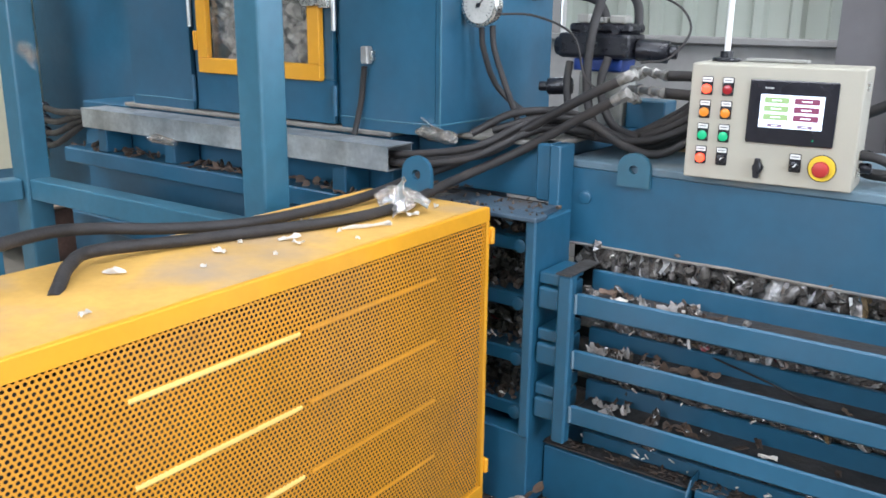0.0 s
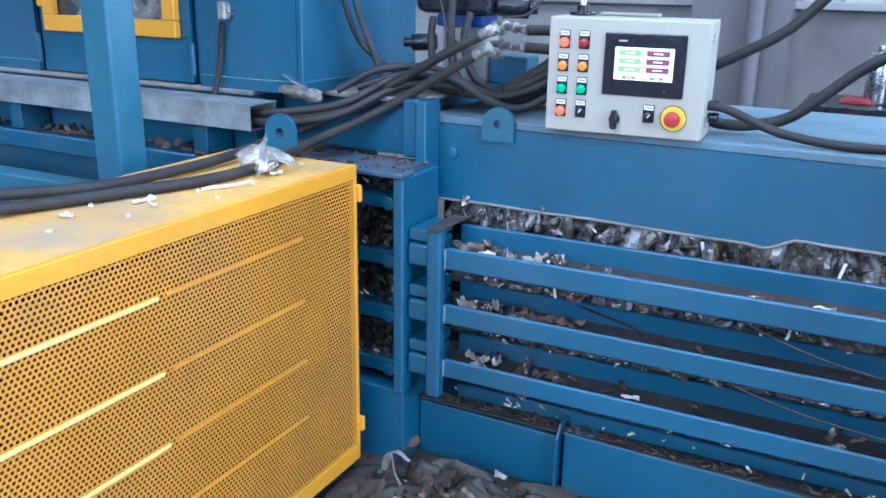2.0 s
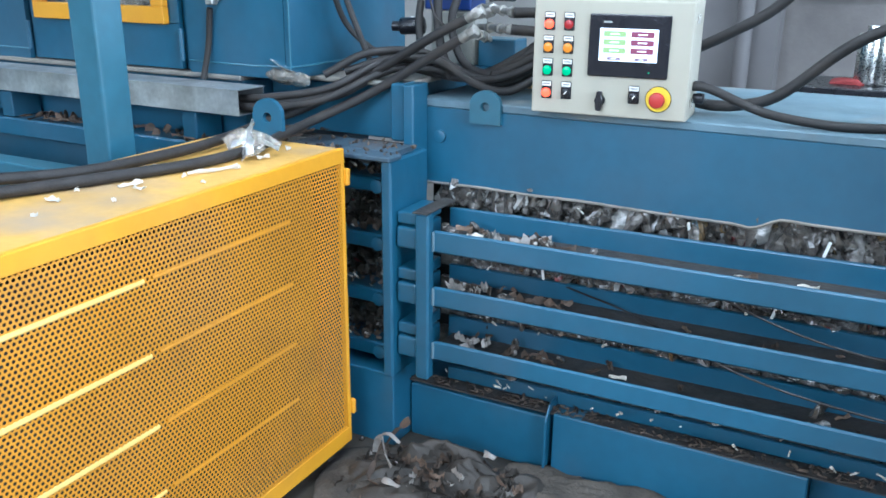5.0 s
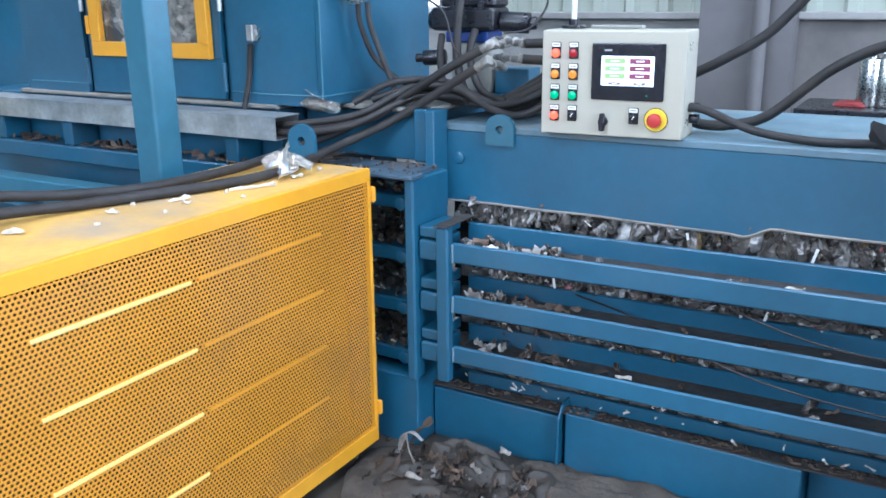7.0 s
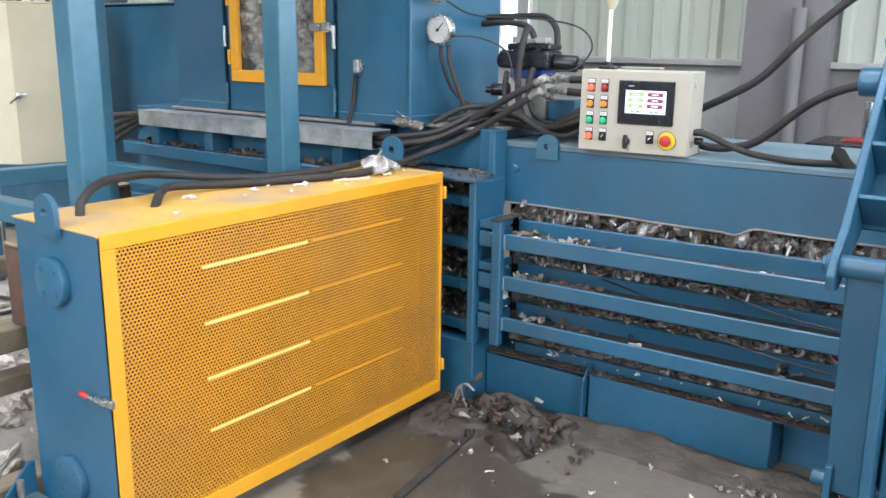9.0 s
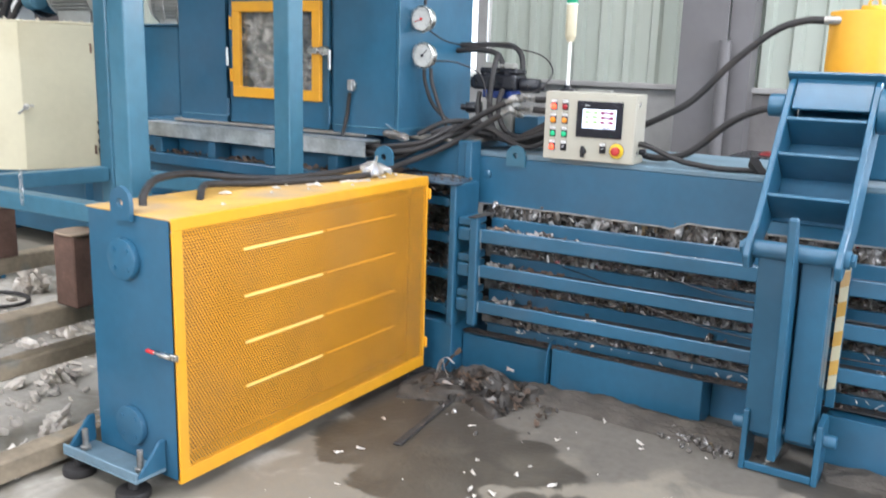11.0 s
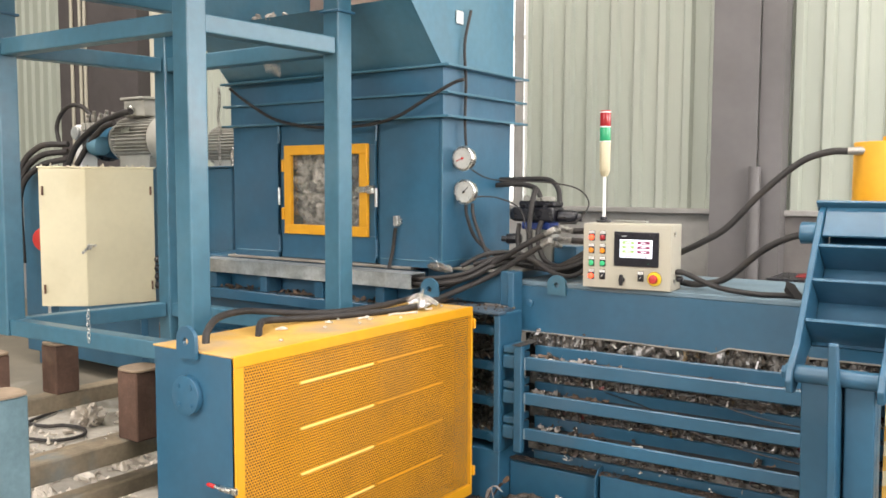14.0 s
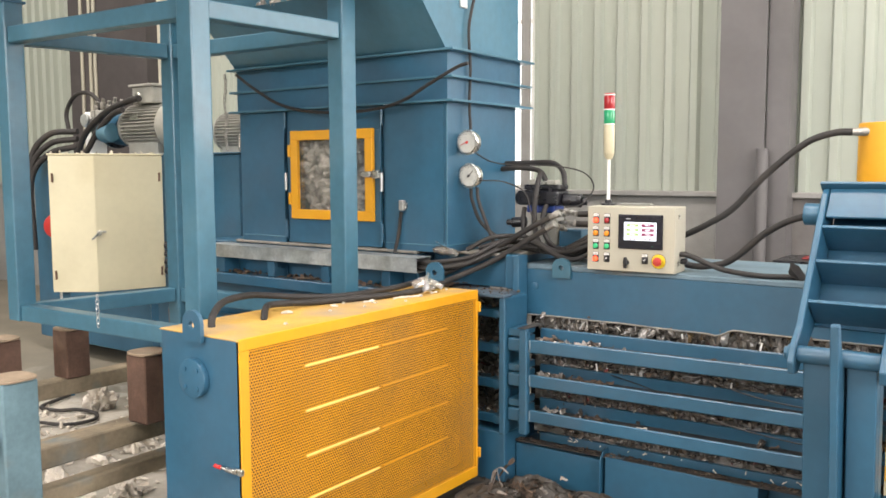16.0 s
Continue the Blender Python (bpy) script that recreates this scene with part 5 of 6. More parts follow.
# supply cables from the trunking into the side of the electric cabinet
for k in range(4):
    zc = 1.04 - 0.06 * k
    hc = hose([(-3.15, 2.05 + 0.022 * k, 1.085 - 0.010 * k), (-3.30, 2.07 + 0.02 * k, 1.08 - 0.014 * k), (-3.62, 2.18, 1.05 - 0.045 * k), (-3.88, 2.275, zc), (-4.01, 2.32, zc)], 0.015, "thick black supply cable from the trunking to the cabinet", 10)
    bm = B()
    cyl(bm, (-3.935, 2.293, zc), (-3.995, 2.313, zc), 0.026, seg=12, bev=0.004)
    part("cable_gland", bm, BLACK_PAINT, hc, "black plastic cable gland", True)
# gauge hoses
hose([(-1.375, 2.30, 1.475), (-1.372, 2.31, 1.40), (-1.33, 2.34, 1.28), (-1.22, 2.40, 1.19), (-1.05, 2.46, 1.16)], 0.0095, "thin black gauge hose", 8)
hose([(-1.335, 2.30, 1.475), (-1.325, 2.30, 1.40), (-1.27, 2.30, 1.27), (-1.24, 2.31, 1.19), (-1.23, 2.30, 1.145)], 0.0095, "thin black gauge hose", 8)
hose([(-1.36, 2.30, 1.66), (-1.30, 2.45, 1.60), (-1.05, 2.60, 1.585), (-0.90, 2.66, 1.55), (-0.84, 2.66, 1.47), (-0.88, 2.60, 1.385), (-0.95, 2.55, 1.37)], 0.004, "thin black signal cable", 6)
hose([(-1.31, 2.28, 1.51), (-1.22, 2.36, 1.505), (-1.12, 2.42, 1.45), (-1.08, 2.43, 1.33), (-1.04, 2.44, 1.29)], 0.004, "thin black signal cable", 6)
hose([(-1.39, 2.32, 2.446), (-1.39, 2.362, 2.482), (-1.39, 2.305, 2.301), (-1.39, 2.318, 2.1), (-1.39, 2.31, 1.895), (-1.39, 2.322, 1.779)][1:], 0.008, "black cable down the hopper corner", 8)
hose([(-2.913, 2.06, 2.139), (-2.758, 2.06, 2.047), (-2.525, 2.06, 1.939), (-2.216, 2.06, 1.887), (-1.888, 2.06, 1.884), (-1.658, 2.06, 1.919), (-1.477, 2.06, 1.996), (-1.305, 2.06, 2.069), (-1.232, 2.06, 2.086)], 0.009, "slack black cable across the hopper flanges", 8)
hose([(-1.43, 2.74, 1.60), (-1.25, 2.76, 1.605), (-1.12, 2.74, 1.60), (-1.04, 2.70, 1.55), (-1.02, 2.68, 1.46)], 0.0145)
hose([(-1.43, 2.70, 1.57), (-1.28, 2.70, 1.575), (-1.17, 2.69, 1.55), (-1.12, 2.68, 1.46)], 0.0145)
# cables of the control box and the lock cylinder
ha = hose([(-0.46, 2.60, 1.17), (-0.38, 2.62, 1.22)] + [(-0.296, 2.62, 1.262), (-0.223, 2.62, 1.301), (-0.104, 2.62, 1.378), (0.045, 2.62, 1.539), (0.211, 2.62, 1.679), (0.327, 2.62, 1.722), (0.406, 2.62, 1.725)], 0.0155, "black hydraulic hose rising to the yellow cylinder")
ferrule(ha, [(-0.296, 2.62, 1.262), (-0.223, 2.62, 1.301), (-0.104, 2.62, 1.378), (0.045, 2.62, 1.539), (0.211, 2.62, 1.679), (0.327, 2.62, 1.722), (0.406, 2.62, 1.725)][-1], (1, 0.1, 0.0), 0.018, 0.07)
hb = hose([(-0.30, 2.44, 1.14)] + [(-0.255, 2.5, 1.111), (-0.164, 2.5, 1.115), (-0.061, 2.5, 1.151), (0.086, 2.5, 1.28), (0.204, 2.5, 1.345), (0.308, 2.5, 1.367)], 0.0155, "black hydraulic hose to the lever arm")
hose([(-0.27, 2.39, 1.172), (-0.22, 2.40, 1.165), (-0.08, 2.40, 1.115), (0.08, 2.39, 1.098), (0.2, 2.41, 1.098), (0.27, 2.44, 1.10)], 0.012, "black control cable lying on the press deck")

# ---- directional valve on its manifold ----
valve = thing("hydraulic_valve", "black hydraulic valve on a grey manifold block", "valve")
bm = B()
box(bm, -1.25, -1.00, 2.56, 2.70, 1.375, 1.455, 0.014, seg=2)
part("valve_body", bm, BLACK_PAINT, valve)
bm = B()
cyl(bm, (-1.0, 2.63, 1.405), (-0.90, 2.65, 1.40), 0.036, seg=20, bev=0.006)
cyl(bm, (-0.90, 2.65, 1.40), (-0.875, 2.655, 1.40), 0.022, seg=16, bev=0.004)
part("solenoid", bm, BLACK_PAINT, valve, smooth=True)
bm = B()
cyl(bm, (-1.245, 2.64, 1.41), (-1.29, 2.635, 1.41), 0.032, seg=20, bev=0.006)
part("solenoid", bm, BLACK_PAINT, valve, smooth=True)
bm = B()
box(bm, -1.22, -1.00, 2.58, 2.69, 1.456, 1.485, 0.008)
pilot = part("pilot_valve", bm, BLACK_PAINT, valve)
for xx, w, h in ((-1.17, 0.022, 0.028), (-1.105, 0.016, 0.018), (-1.05, 0.028, 0.024)):
    bm = B()
    box(bm, xx - w, xx + w, 2.58, 2.635, 1.4855, 1.486 + h, 0.004)
    part("coil_block", bm, GREY_MOTOR, pilot, "pale grey coil block")
for xx in (-1.16, -1.05):
    bm = B()
    cyl(bm, (xx, 2.60, 1.462), (xx, 2.57, 1.462), 0.014, seg=10)
    part("plug", bm, BLACK_PAINT, pilot)
bm = B()
box(bm, -1.20, -1.03, 2.585, 2.695, 1.335, 1.374, 0.004)
part("sub_plate", bm, material("royal_blue_enamel", (0.02, 0.05, 0.22), 0.35), valve, "royal blue valve plate")
bm = B()
box(bm, -1.18, -1.02, 2.59, 2.69, 1.16, 1.334, 0.006)
part("manifold", bm, GREY_MOTOR, valve, "grey steel manifold block")
bm = B()
box(bm, -1.22, -0.86, 2.54, 2.78, 1.135, 1.16, 0.004)
box(bm, -1.01, -0.88, 2.60, 2.70, 1.16, 1.25, 0.004)
part("foot_plate", bm, BLUE, valve)
bm = B()
cyl(bm, (-1.19, 2.57, 1.285), (-1.27, 2.545, 1.28), 0.028, seg=18, bev=0.006)
cyl(bm, (-1.27, 2.545, 1.28), (-1.295, 2.538, 1.28), 0.016, seg=12)
part("relief_valve", bm, BLACK_PAINT, valve, smooth=True)
for p, q in (((-0.88, 2.31, 1.345), (-0.95, 2.58, 1.33)), ((-0.87, 2.27, 1.295), (-0.96, 2.58, 1.25)), ((-0.80, 2.40, 1.345), (-0.98, 2.56, 1.35)), ((-0.79, 2.36, 1.30), (-0.98, 2.55, 1.29))):
    bm = B()
    p, q = Vector(p), Vector(q)
    cyl(bm, p, q, 0.0105, seg=12)
    cyl(bm, p, p + (q - p).normalized() * 0.022, 0.017, seg=6, bev=0.002)
    cyl(bm, p + (q - p) * 0.3, p + (q - p) * 0.38, 0.0165, seg=6, bev=0.002)
    cyl(bm, p + (q - p) * 0.62, p + (q - p) * 0.72, 0.017, seg=6, bev=0.002)
    part("pipe_fitting", bm, ZINC, valve, "zinc-plated pipe fitting", True)
bm = B()
box(bm, -0.90, -0.76, 2.60, 2.72, 1.10, 1.20, 0.004)
solo("cardboard_box", bm, material("cardboard", (0.40, 0.27, 0.13), 0.8, vary=0.15), "small brown cardboard box on the deck", "box")

# ---- door lock lever ----
lever = thing("lock_lever", "blue steel door lock lever with two arms and ribs", "lever")
Y0, Z0, Y1, Z1 = 1.86, 0.88, 2.285, 1.455
d = Vector((0, Y1 - Y0, Z1 - Z0))
ln = d.length
LM = Matrix.Translation((0, Y0, Z0)) @ Matrix.Rotation(-math.atan2(Y1 - Y0, Z1 - Z0), 4, 'X')


def lpart(name, bm, mat, label="", smooth=False):
    bmesh.ops.transform(bm, matrix=LM, verts=bm.verts)
    return part(name, bm, mat, lever, label, smooth)


for x0, x1 in ((0.362, 0.386), (0.668, 0.692)):
    bm = B()
    out = [(-0.055, 0.0), (-0.045, -0.06), (0.0, -0.085), (0.045, -0.06), (0.10, 0.06), (0.17, 0.20), (0.17, ln - 0.06), (0.12, ln + 0.02), (0.0, ln + 0.04), (-0.02, ln), (-0.02, 0.10)]
    prism(bm, out, 'x', x0, x1, 0.004)
    lpart("arm_plate", bm, BLUE)
bm = B()
box(bm, 0.387, 0.667, 0.155, 0.167, 0.20, ln + 0.04)
lpart("back_plate", bm, BLUE)
for k, zz in enumerate((0.22, 0.40, 0.56)):
    bm = B()
    box(bm, 0.387, 0.667, -0.015, 0.154, zz - 0.007, zz + 0.007, 0.002)
    lpart("rib", bm, BLUE)
bm = B()
box(bm, 0.35, 0.70, -0.03, 0.20, ln + 0.041, ln + 0.055, 0.003)
lpart("top_plate", bm, BLUE)
bm = B()
box(bm, 0.388, 0.666, 0.0, 0.012, ln - 0.10, ln + 0.04, 0.003)
lpart("front_plate", bm, BLUE)
bm = B()
cyl(bm, (0.30, 0.03, ln - 0.07), (0.362, 0.03, ln - 0.07), 0.045, seg=24, bev=0.005)
lpart("pin_boss", bm, BLUE, smooth=True)
bm = B()
cyl(bm, (0.692, 0.04, ln - 0.07), (0.78, 0.04, ln - 0.07), 0.085, seg=28, bev=0.01)
lpart("pin_boss", bm, BLUE, smooth=True)
bm = B()
cyl(bm, (0.350, 0.0, 0.0), (0.712, 0.0, 0.0), 0.033, seg=20, bev=0.004)
lpart("hinge_pin", bm, BLUE, smooth=True)
for xx, xd in ((0.350, -0.4), (0.712, 0.5)):
    bm = B()
    cyl(bm, (xx, 0, 0), (xx + xd * 0.03, 0, 0), 0.026, seg=6, bev=0.003)
    lpart("pin_nut", bm, BLUE)

column = thing("lever_post", "blue steel post with centre rib below the lever", "post")
LEAN_M = Matrix.Translation((0, 1.96, 0)) @ Matrix.Rotation(radians(5.5), 4, 'X')


def colpart(name, bm, mat, smooth=False, label=""):
    bmesh.ops.transform(bm, matrix=LEAN_M, verts=bm.verts)
    return part(name, bm, mat, column, label, smooth)


for x0, x1 in ((0.405, 0.505), (0.555, 0.655)):
    bm = B()
    box(bm, x0, x1, -0.02, 0.05, 0.15, 0.86, 0.004)
    colpart("face_plate", bm, BLUE)
bm = B()
box(bm, 0.405, 0.655, 0.051, 0.13, 0.1, 0.86, 0.004)
colpart("back_box", bm, BLUE)
bm = B()
prism(bm, [(-0.10, 0.09), (0.05, 0.09), (0.05, 0.86), (-0.05, 0.9), (-0.09, 1.035), (-0.125, 1.035), (-0.115, 0.85)], 'x', 0.515, 0.545, 0.004)
colpart("centre_rib", bm, BLUE)
for x0 in (0.405, 0.668):
    bm = B()
    prism(bm, [(-0.06, 0.0), (0.10, 0.0), (0.10, 0.22), (0.04, 0.26), (-0.06, 0.24)], 'x', x0, x0 + 0.022, 0.003)
    part("foot_cheek", bm, BLUE, column).location = (0, 1.96, 0)
bm = B()
cyl(bm, (0.36, 1.96, 0.17), (0.735, 1.96, 0.17), 0.026, seg=18, bev=0.004)
part("lower_pin", bm, BLUE, column, smooth=True)
bm = B()
box(bm, 0.428, 0.667, 1.90, 1.915, 0.005, 0.035, 0.003)
part("foot_bar", bm, BLUE, column)
strip = thing("hazard_strip", "worn yellow and white edge strip on the press door", "safety strip")
for k in range(9):
    bm = B()
    z = 0.32 + k * 0.058
    prism(bm, [(0.660, z), (0.690, z + 0.014), (0.690, z + 0.071), (0.660, z + 0.057)], 'y', 2.092, 2.098)
    part("stripe", bm, YELLOW_DUSTY if k % 2 else CREAM, strip)
bm = B()
box(bm, 0.658, 0.692, 2.0985, 2.114, 0.25, 0.86, 0.003)
part("door_edge", bm, BLUE, press)
bm = B()
crumple(bm, (0.25, 2.43, 1.10), (0.06, 0.03, 0.025), rng, rough=0.4)
solo("black_rag", bm, BLACK, "black oily rag on the press deck", "rag", True)

ycyl = thing("lock_cylinder", "yellow hydraulic cylinder standing on the press", "cylinder")
bm = B()
cyl(bm, (0.575, 2.74, 1.30), (0.575, 2.74, 1.765), 0.165, seg=40, bev=0.006)
part("barrel", bm, YELLOW, ycyl, smooth=True)
bm = B()
cyl(bm, (0.575, 2.74, 1.766), (0.575, 2.74, 1.79), 0.05, seg=24, bev=0.004)
part("end_cap", bm, YELLOW, ycyl, smooth=True)
bm = B()
tube(bm, [(0.575 + 0.02 * math.cos(radians(a)), 2.74, 1.80 + 0.02 * math.sin(radians(a))) for a in range(-40, 221, 20)], 0.006, 8, 0)
part("lifting_eye", bm, YELLOW, ycyl, smooth=True)
bm = B()
box(bm, 0.40, 0.75, 2.56, 2.92, 1.086, 1.299, 0.008)
part("mount", bm, BLUE, ycyl)

# ---- bench with gas bottles behind the press ----
BN = [(-0.153, 3.72, 1.019), (0.1, 3.72, 1.146), (0.155, 3.72, 1.148), (0.04, 3.72, 1.041)]
bench = thing("work_bench", "dark steel work bench behind the press", "bench")
bm = B()
box(bm, BN[0][0], BN[0][0] + 1.4, 3.55, 3.95, 1.02, 1.05, 0.004)
part("top", bm, BLACK_PAINT, bench)
for xx in (BN[0][0] + 0.02, BN[0][0] + 1.3):
    bm = B()
    box(bm, xx, xx + 0.05, 3.6, 3.9, 0.0, 1.019, 0.004)
    part("leg", bm, BLACK_PAINT, bench)
for k in (1, 2):
    can = thing("metal_canister", "small silver metal canister on the bench", "canister", "canisters on the bench")
    cxx = BN[k][0]
    bm = B()
    cyl(bm, (cxx, 3.72, 1.051), (cxx, 3.72, 1.24), 0.045, seg=24, bev=0.006)
    part("body", bm, STEEL, can, smooth=True)
    bm = B()
    cyl(bm, (cxx, 3.72, 1.24), (cxx, 3.72, 1.27), 0.02, seg=16, bev=0.003)
    part("cap", bm, STEEL, can, smooth=True)
bm = B()
drape(bm, 0, 0, 0.06, 0.035, 0.025, rng)
bmesh.ops.translate(bm, verts=bm.verts, vec=(BN[3][0], 3.70, 1.051))
solo("red_cloth", bm, material("dull_red_cloth", (0.22, 0.03, 0.03), 0.9, vary=0.2), "crumpled red cloth on the bench", "cloth", True)

# ---- electric cabinet, motors, tank ----
CAP_DUST = material("dusty_scrap", (0.42, 0.38, 0.30), 0.7, vary=0.3, scale=20)
cab = thing("electric_cabinet", "cream electric cabinet with double doors slightly open", "cabinet")
KM = Matrix.Translation((-4.153, 1.975, 0)) @ Matrix.Rotation(radians(57.0), 4, 'Z')
KW, cz0, cz1 = 0.3625, 0.745, 1.672


def kpart(name, bm, mat, parent=None, label="", smooth=False):
    bmesh.ops.transform(bm, matrix=KM, verts=bm.verts)
    return part(name, bm, mat, parent or cab, label, smooth)


bm = B()
box(bm, -KW, KW, 0.03, 0.34, cz0, cz1, 0.005)
kpart("body", bm, CREAM)
bm = B()
box(bm, -KW - 0.01, KW + 0.01, 0.0, 0.35, cz1 + 0.0005, cz1 + 0.012, 0.003)
kpart("roof", bm, CREAM)
mid, seam_y = -0.075, -0.11
for ax, bx_ in ((-KW, mid - 0.0006), (KW, mid + 0.0006)):
    bm = B()
    prism(bm, [(ax, 0.005), (bx_, seam_y), (bx_, seam_y + 0.022), (ax, 0.027)], 'z', cz0 + 0.004, cz1 - 0.004, 0.002)
    cd = kpart("door", bm, CREAM)
    for zz in (cz0 + 0.12, cz1 - 0.15):
        bm = B()
        xh = ax * 0.94
        cyl(bm, (xh, -0.012, zz - 0.03), (xh, -0.012, zz + 0.03), 0.007, seg=8)
        kpart("hinge", bm, RUST, cd)
bm = B()
box(bm, mid + 0.004, mid + 0.03, seam_y - 0.025, seam_y - 0.001, 1.13, 1.17, 0.004)
cyl(bm, (mid + 0.015, seam_y - 0.03, 1.15), (mid - 0.03, seam_y - 0.045, 1.11), 0.008, seg=8)
cyl(bm, (mid + 0.0, seam_y - 0.035, 1.155), (mid + 0.06, seam_y - 0.04, 1.16), 0.008, seg=8)
kpart("handle", bm, STEEL, None, "chrome lever handle", True)
for xx in (-KW + 0.05, KW - 0.10):
    bm = B()
    box(bm, xx, xx + 0.05, 0.1, 0.15, 0.0, cz0 - 0.002, 0.003)
    kpart("leg", bm, BLUE)
bm = B()
for k in range(14):
    crumple(bm, (rng.uniform(-KW, KW), rng.uniform(0.03, 0.2), cz1 + 0.014), (rng.uniform(0.008, 0.026), 0.010, 0.003), rng, sub=2, rough=0.7)
bmesh.ops.transform(bm, matrix=KM, verts=bm.verts)
tagged(new("plastic_scraps", mesh_of("plastic_scraps", bm, CAP_DUST)), "pale scraps lying on the cabinet", "waste", kind="stuff")


def motor(cx, cy, cz, r, ln, label, box_top=True):
    m = thing("electric_motor", label, "motor")
    bm = B()
    cyl(bm, (cx - ln / 2, cy, cz), (cx + ln / 2, cy, cz), r * 0.78, seg=36)
    body = part("stator", bm, GREY_MOTOR, m, smooth=True)
    for k in range(40):
        a = 2 * math.pi * k / 40
        bm = B()
        box(bm, -ln * 0.36, ln * 0.36, -0.0035, 0.0035, r * 0.76, r, m=Matrix.Translation((cx, cy, cz)) @ Matrix.Rotation(a, 4, 'X'))
        part("fin", bm, GREY_MOTOR, body)
    bm = B()
    cyl(bm, (cx + ln * 0.36, cy, cz), (cx + ln * 0.62, cy, cz), r * 1.02, r * 0.92, seg=36, bev=0.012)
    part("fan_cowl", bm, GREY_MOTOR, m, smooth=True)
    bm = B()
    cyl(bm, (cx - ln * 0.5, cy, cz), (cx - ln * 0.36, cy, cz), r * 0.8, r * 1.02, seg=36, bev=0.006)
    part("end_shield", bm, GREY_MOTOR, m, smooth=True)
    if box_top:
        bm = B()
        box(bm, cx - 0.10, cx + 0.16, cy - 0.14, cy + 0.10, cz + r * 0.95, cz + r * 0.95 + 0.13, 0.008)
        box(bm, cx - 0.12, cx + 0.18, cy - 0.16, cy + 0.12, cz + r * 0.95 + 0.131, cz + r * 0.95 + 0.15, 0.004)
        part("terminal_box", bm, GREY_MOTOR, m)
        bm = B()
        tube(bm, [(cx + 0.02 + 0.035 * math.cos(radians(a)), cy - 0.17, cz + r + 0.03 + 0.035 * math.sin(radians(a))) for a in range(-60, 241, 20)], 0.009, 8, 0)
        part("lifting_eye", bm, STEEL, m, smooth=True)
        bm = B()
        box(bm, cx - 0.08, cx + 0.02, cy - r - 0.004, cy - r * 0.98, cz + r * 0.25, cz + r * 0.5)
        part("rating_plate", bm, STEEL, m)
    bm = B()
    box(bm, cx - ln * 0.3, cx + ln * 0.3, cy - r * 0.7, cy + r * 0.7, cz - r - 0.04, cz - r * 0.7, 0.006)
    part("foot", bm, GREY_MOTOR, m)
    return m


MT = [(-5.132, 2.75, 1.904), (-4.51, 2.75, 1.889), (-4.822, 2.75, 2.096), (-4.839, 2.75, 1.732), (-5.028, 2.75, 2.149), (-4.568, 2.75, 2.193), (-4.783, 2.75, 2.489)]
mr = (MT[2][2] - MT[3][2]) / 2
mcx, mcz = (MT[0][0] + MT[1][0]) / 2, (MT[2][2] + MT[3][2]) / 2
motor(mcx + 0.1, 2.80, mcz, mr, 0.62, "grey finned electric motor with terminal box")
M2 = [(-4.13, 2.9, 1.885), (-3.801, 2.9, 1.877), (-3.966, 2.9, 2.007), (-3.973, 2.9, 1.755)]
mr2 = (M2[2][2] - M2[3][2]) / 2 * 1.25
motor((M2[0][0] + M2[1][0]) / 2 - 0.05, 3.1, (M2[2][2] + M2[3][2]) / 2 - 0.02, mr2, 0.5, "grey finned electric motor behind the hopper", False)
tank = thing("oil_tank", "large blue steel oil tank under the motors", "tank")
tz = mcz - mr - 0.05
bm = B()
box(bm, mcx - 1.3, -3.46, 2.55, 3.4, 0.12, tz, 0.008)
part("shell", bm, BLUE, tank)
bm = B()
box(bm, mcx - 1.32, -3.44, 2.52, 3.43, tz + 0.001, tz + 0.010, 0.002)
part("lid", bm, BLUE, tank)
for xx in (mcx - 1.2, -3.7):
    bm = B()
    box(bm, xx, xx + 0.12, 2.6, 3.3, 0.0, 0.119)
    part("skid", bm, BLUE, tank)
bm = B()
crumple(bm, (-3.42 - 0.25, 2.85, tz + 0.1), (0.12, 0.1, 0.1), rng, rough=0.4)
solo("plastic_bag", bm, FILM, "crumpled clear plastic bag on the tank", "bag")
# pump with coupling left of the motor
pump = thing("hydraulic_pump", "blue and black hydraulic pump coupled to the motor", "pump")
px0 = mcx + 0.1 - 0.31
bm = B()
cyl(bm, (px0 - 0.20, 2.80, mcz), (px0, 2.80, mcz), mr * 0.72, mr * 0.85, seg=28, bev=0.006)
part("bell_housing", bm, BLUE, pump, smooth=True)
bm = B()
cyl(bm, (px0 - 0.24, 2.80, mcz), (px0 - 0.20, 2.80, mcz), mr * 0.9, seg=28, bev=0.004)
cyl(bm, (px0 - 0.45, 2.80, mcz), (px0 - 0.24, 2.80, mcz), mr * 0.55, seg=24, bev=0.02)
part("pump_body", bm, BLACK_PAINT, pump, smooth=True)
bm = B()
for k in range(4):
    box(bm, px0 - 0.44 + k * 0.07, px0 - 0.39 + k * 0.07, 2.7, 2.86, mcz + mr * 0.5, mcz + mr * 0.85, 0.008)
part("port_block", bm, GREY_MOTOR, pump)
bm = B()
box(bm, px0 - 0.56, px0 - 0.48, 2.72, 2.88, tz + 0.012, mcz + mr * 0.8, 0.01)
plate = part("blank_plate", bm, WHITE, pump)
bm = B()
cyl(bm, (px0 - 0.52, 2.719, mcz + mr * 0.42), (px0 - 0.52, 2.690, mcz + mr * 0.42), 0.055, seg=24, bev=0.008)
part("flange_cap", bm, GALV, plate, "round bright flange cap", True)
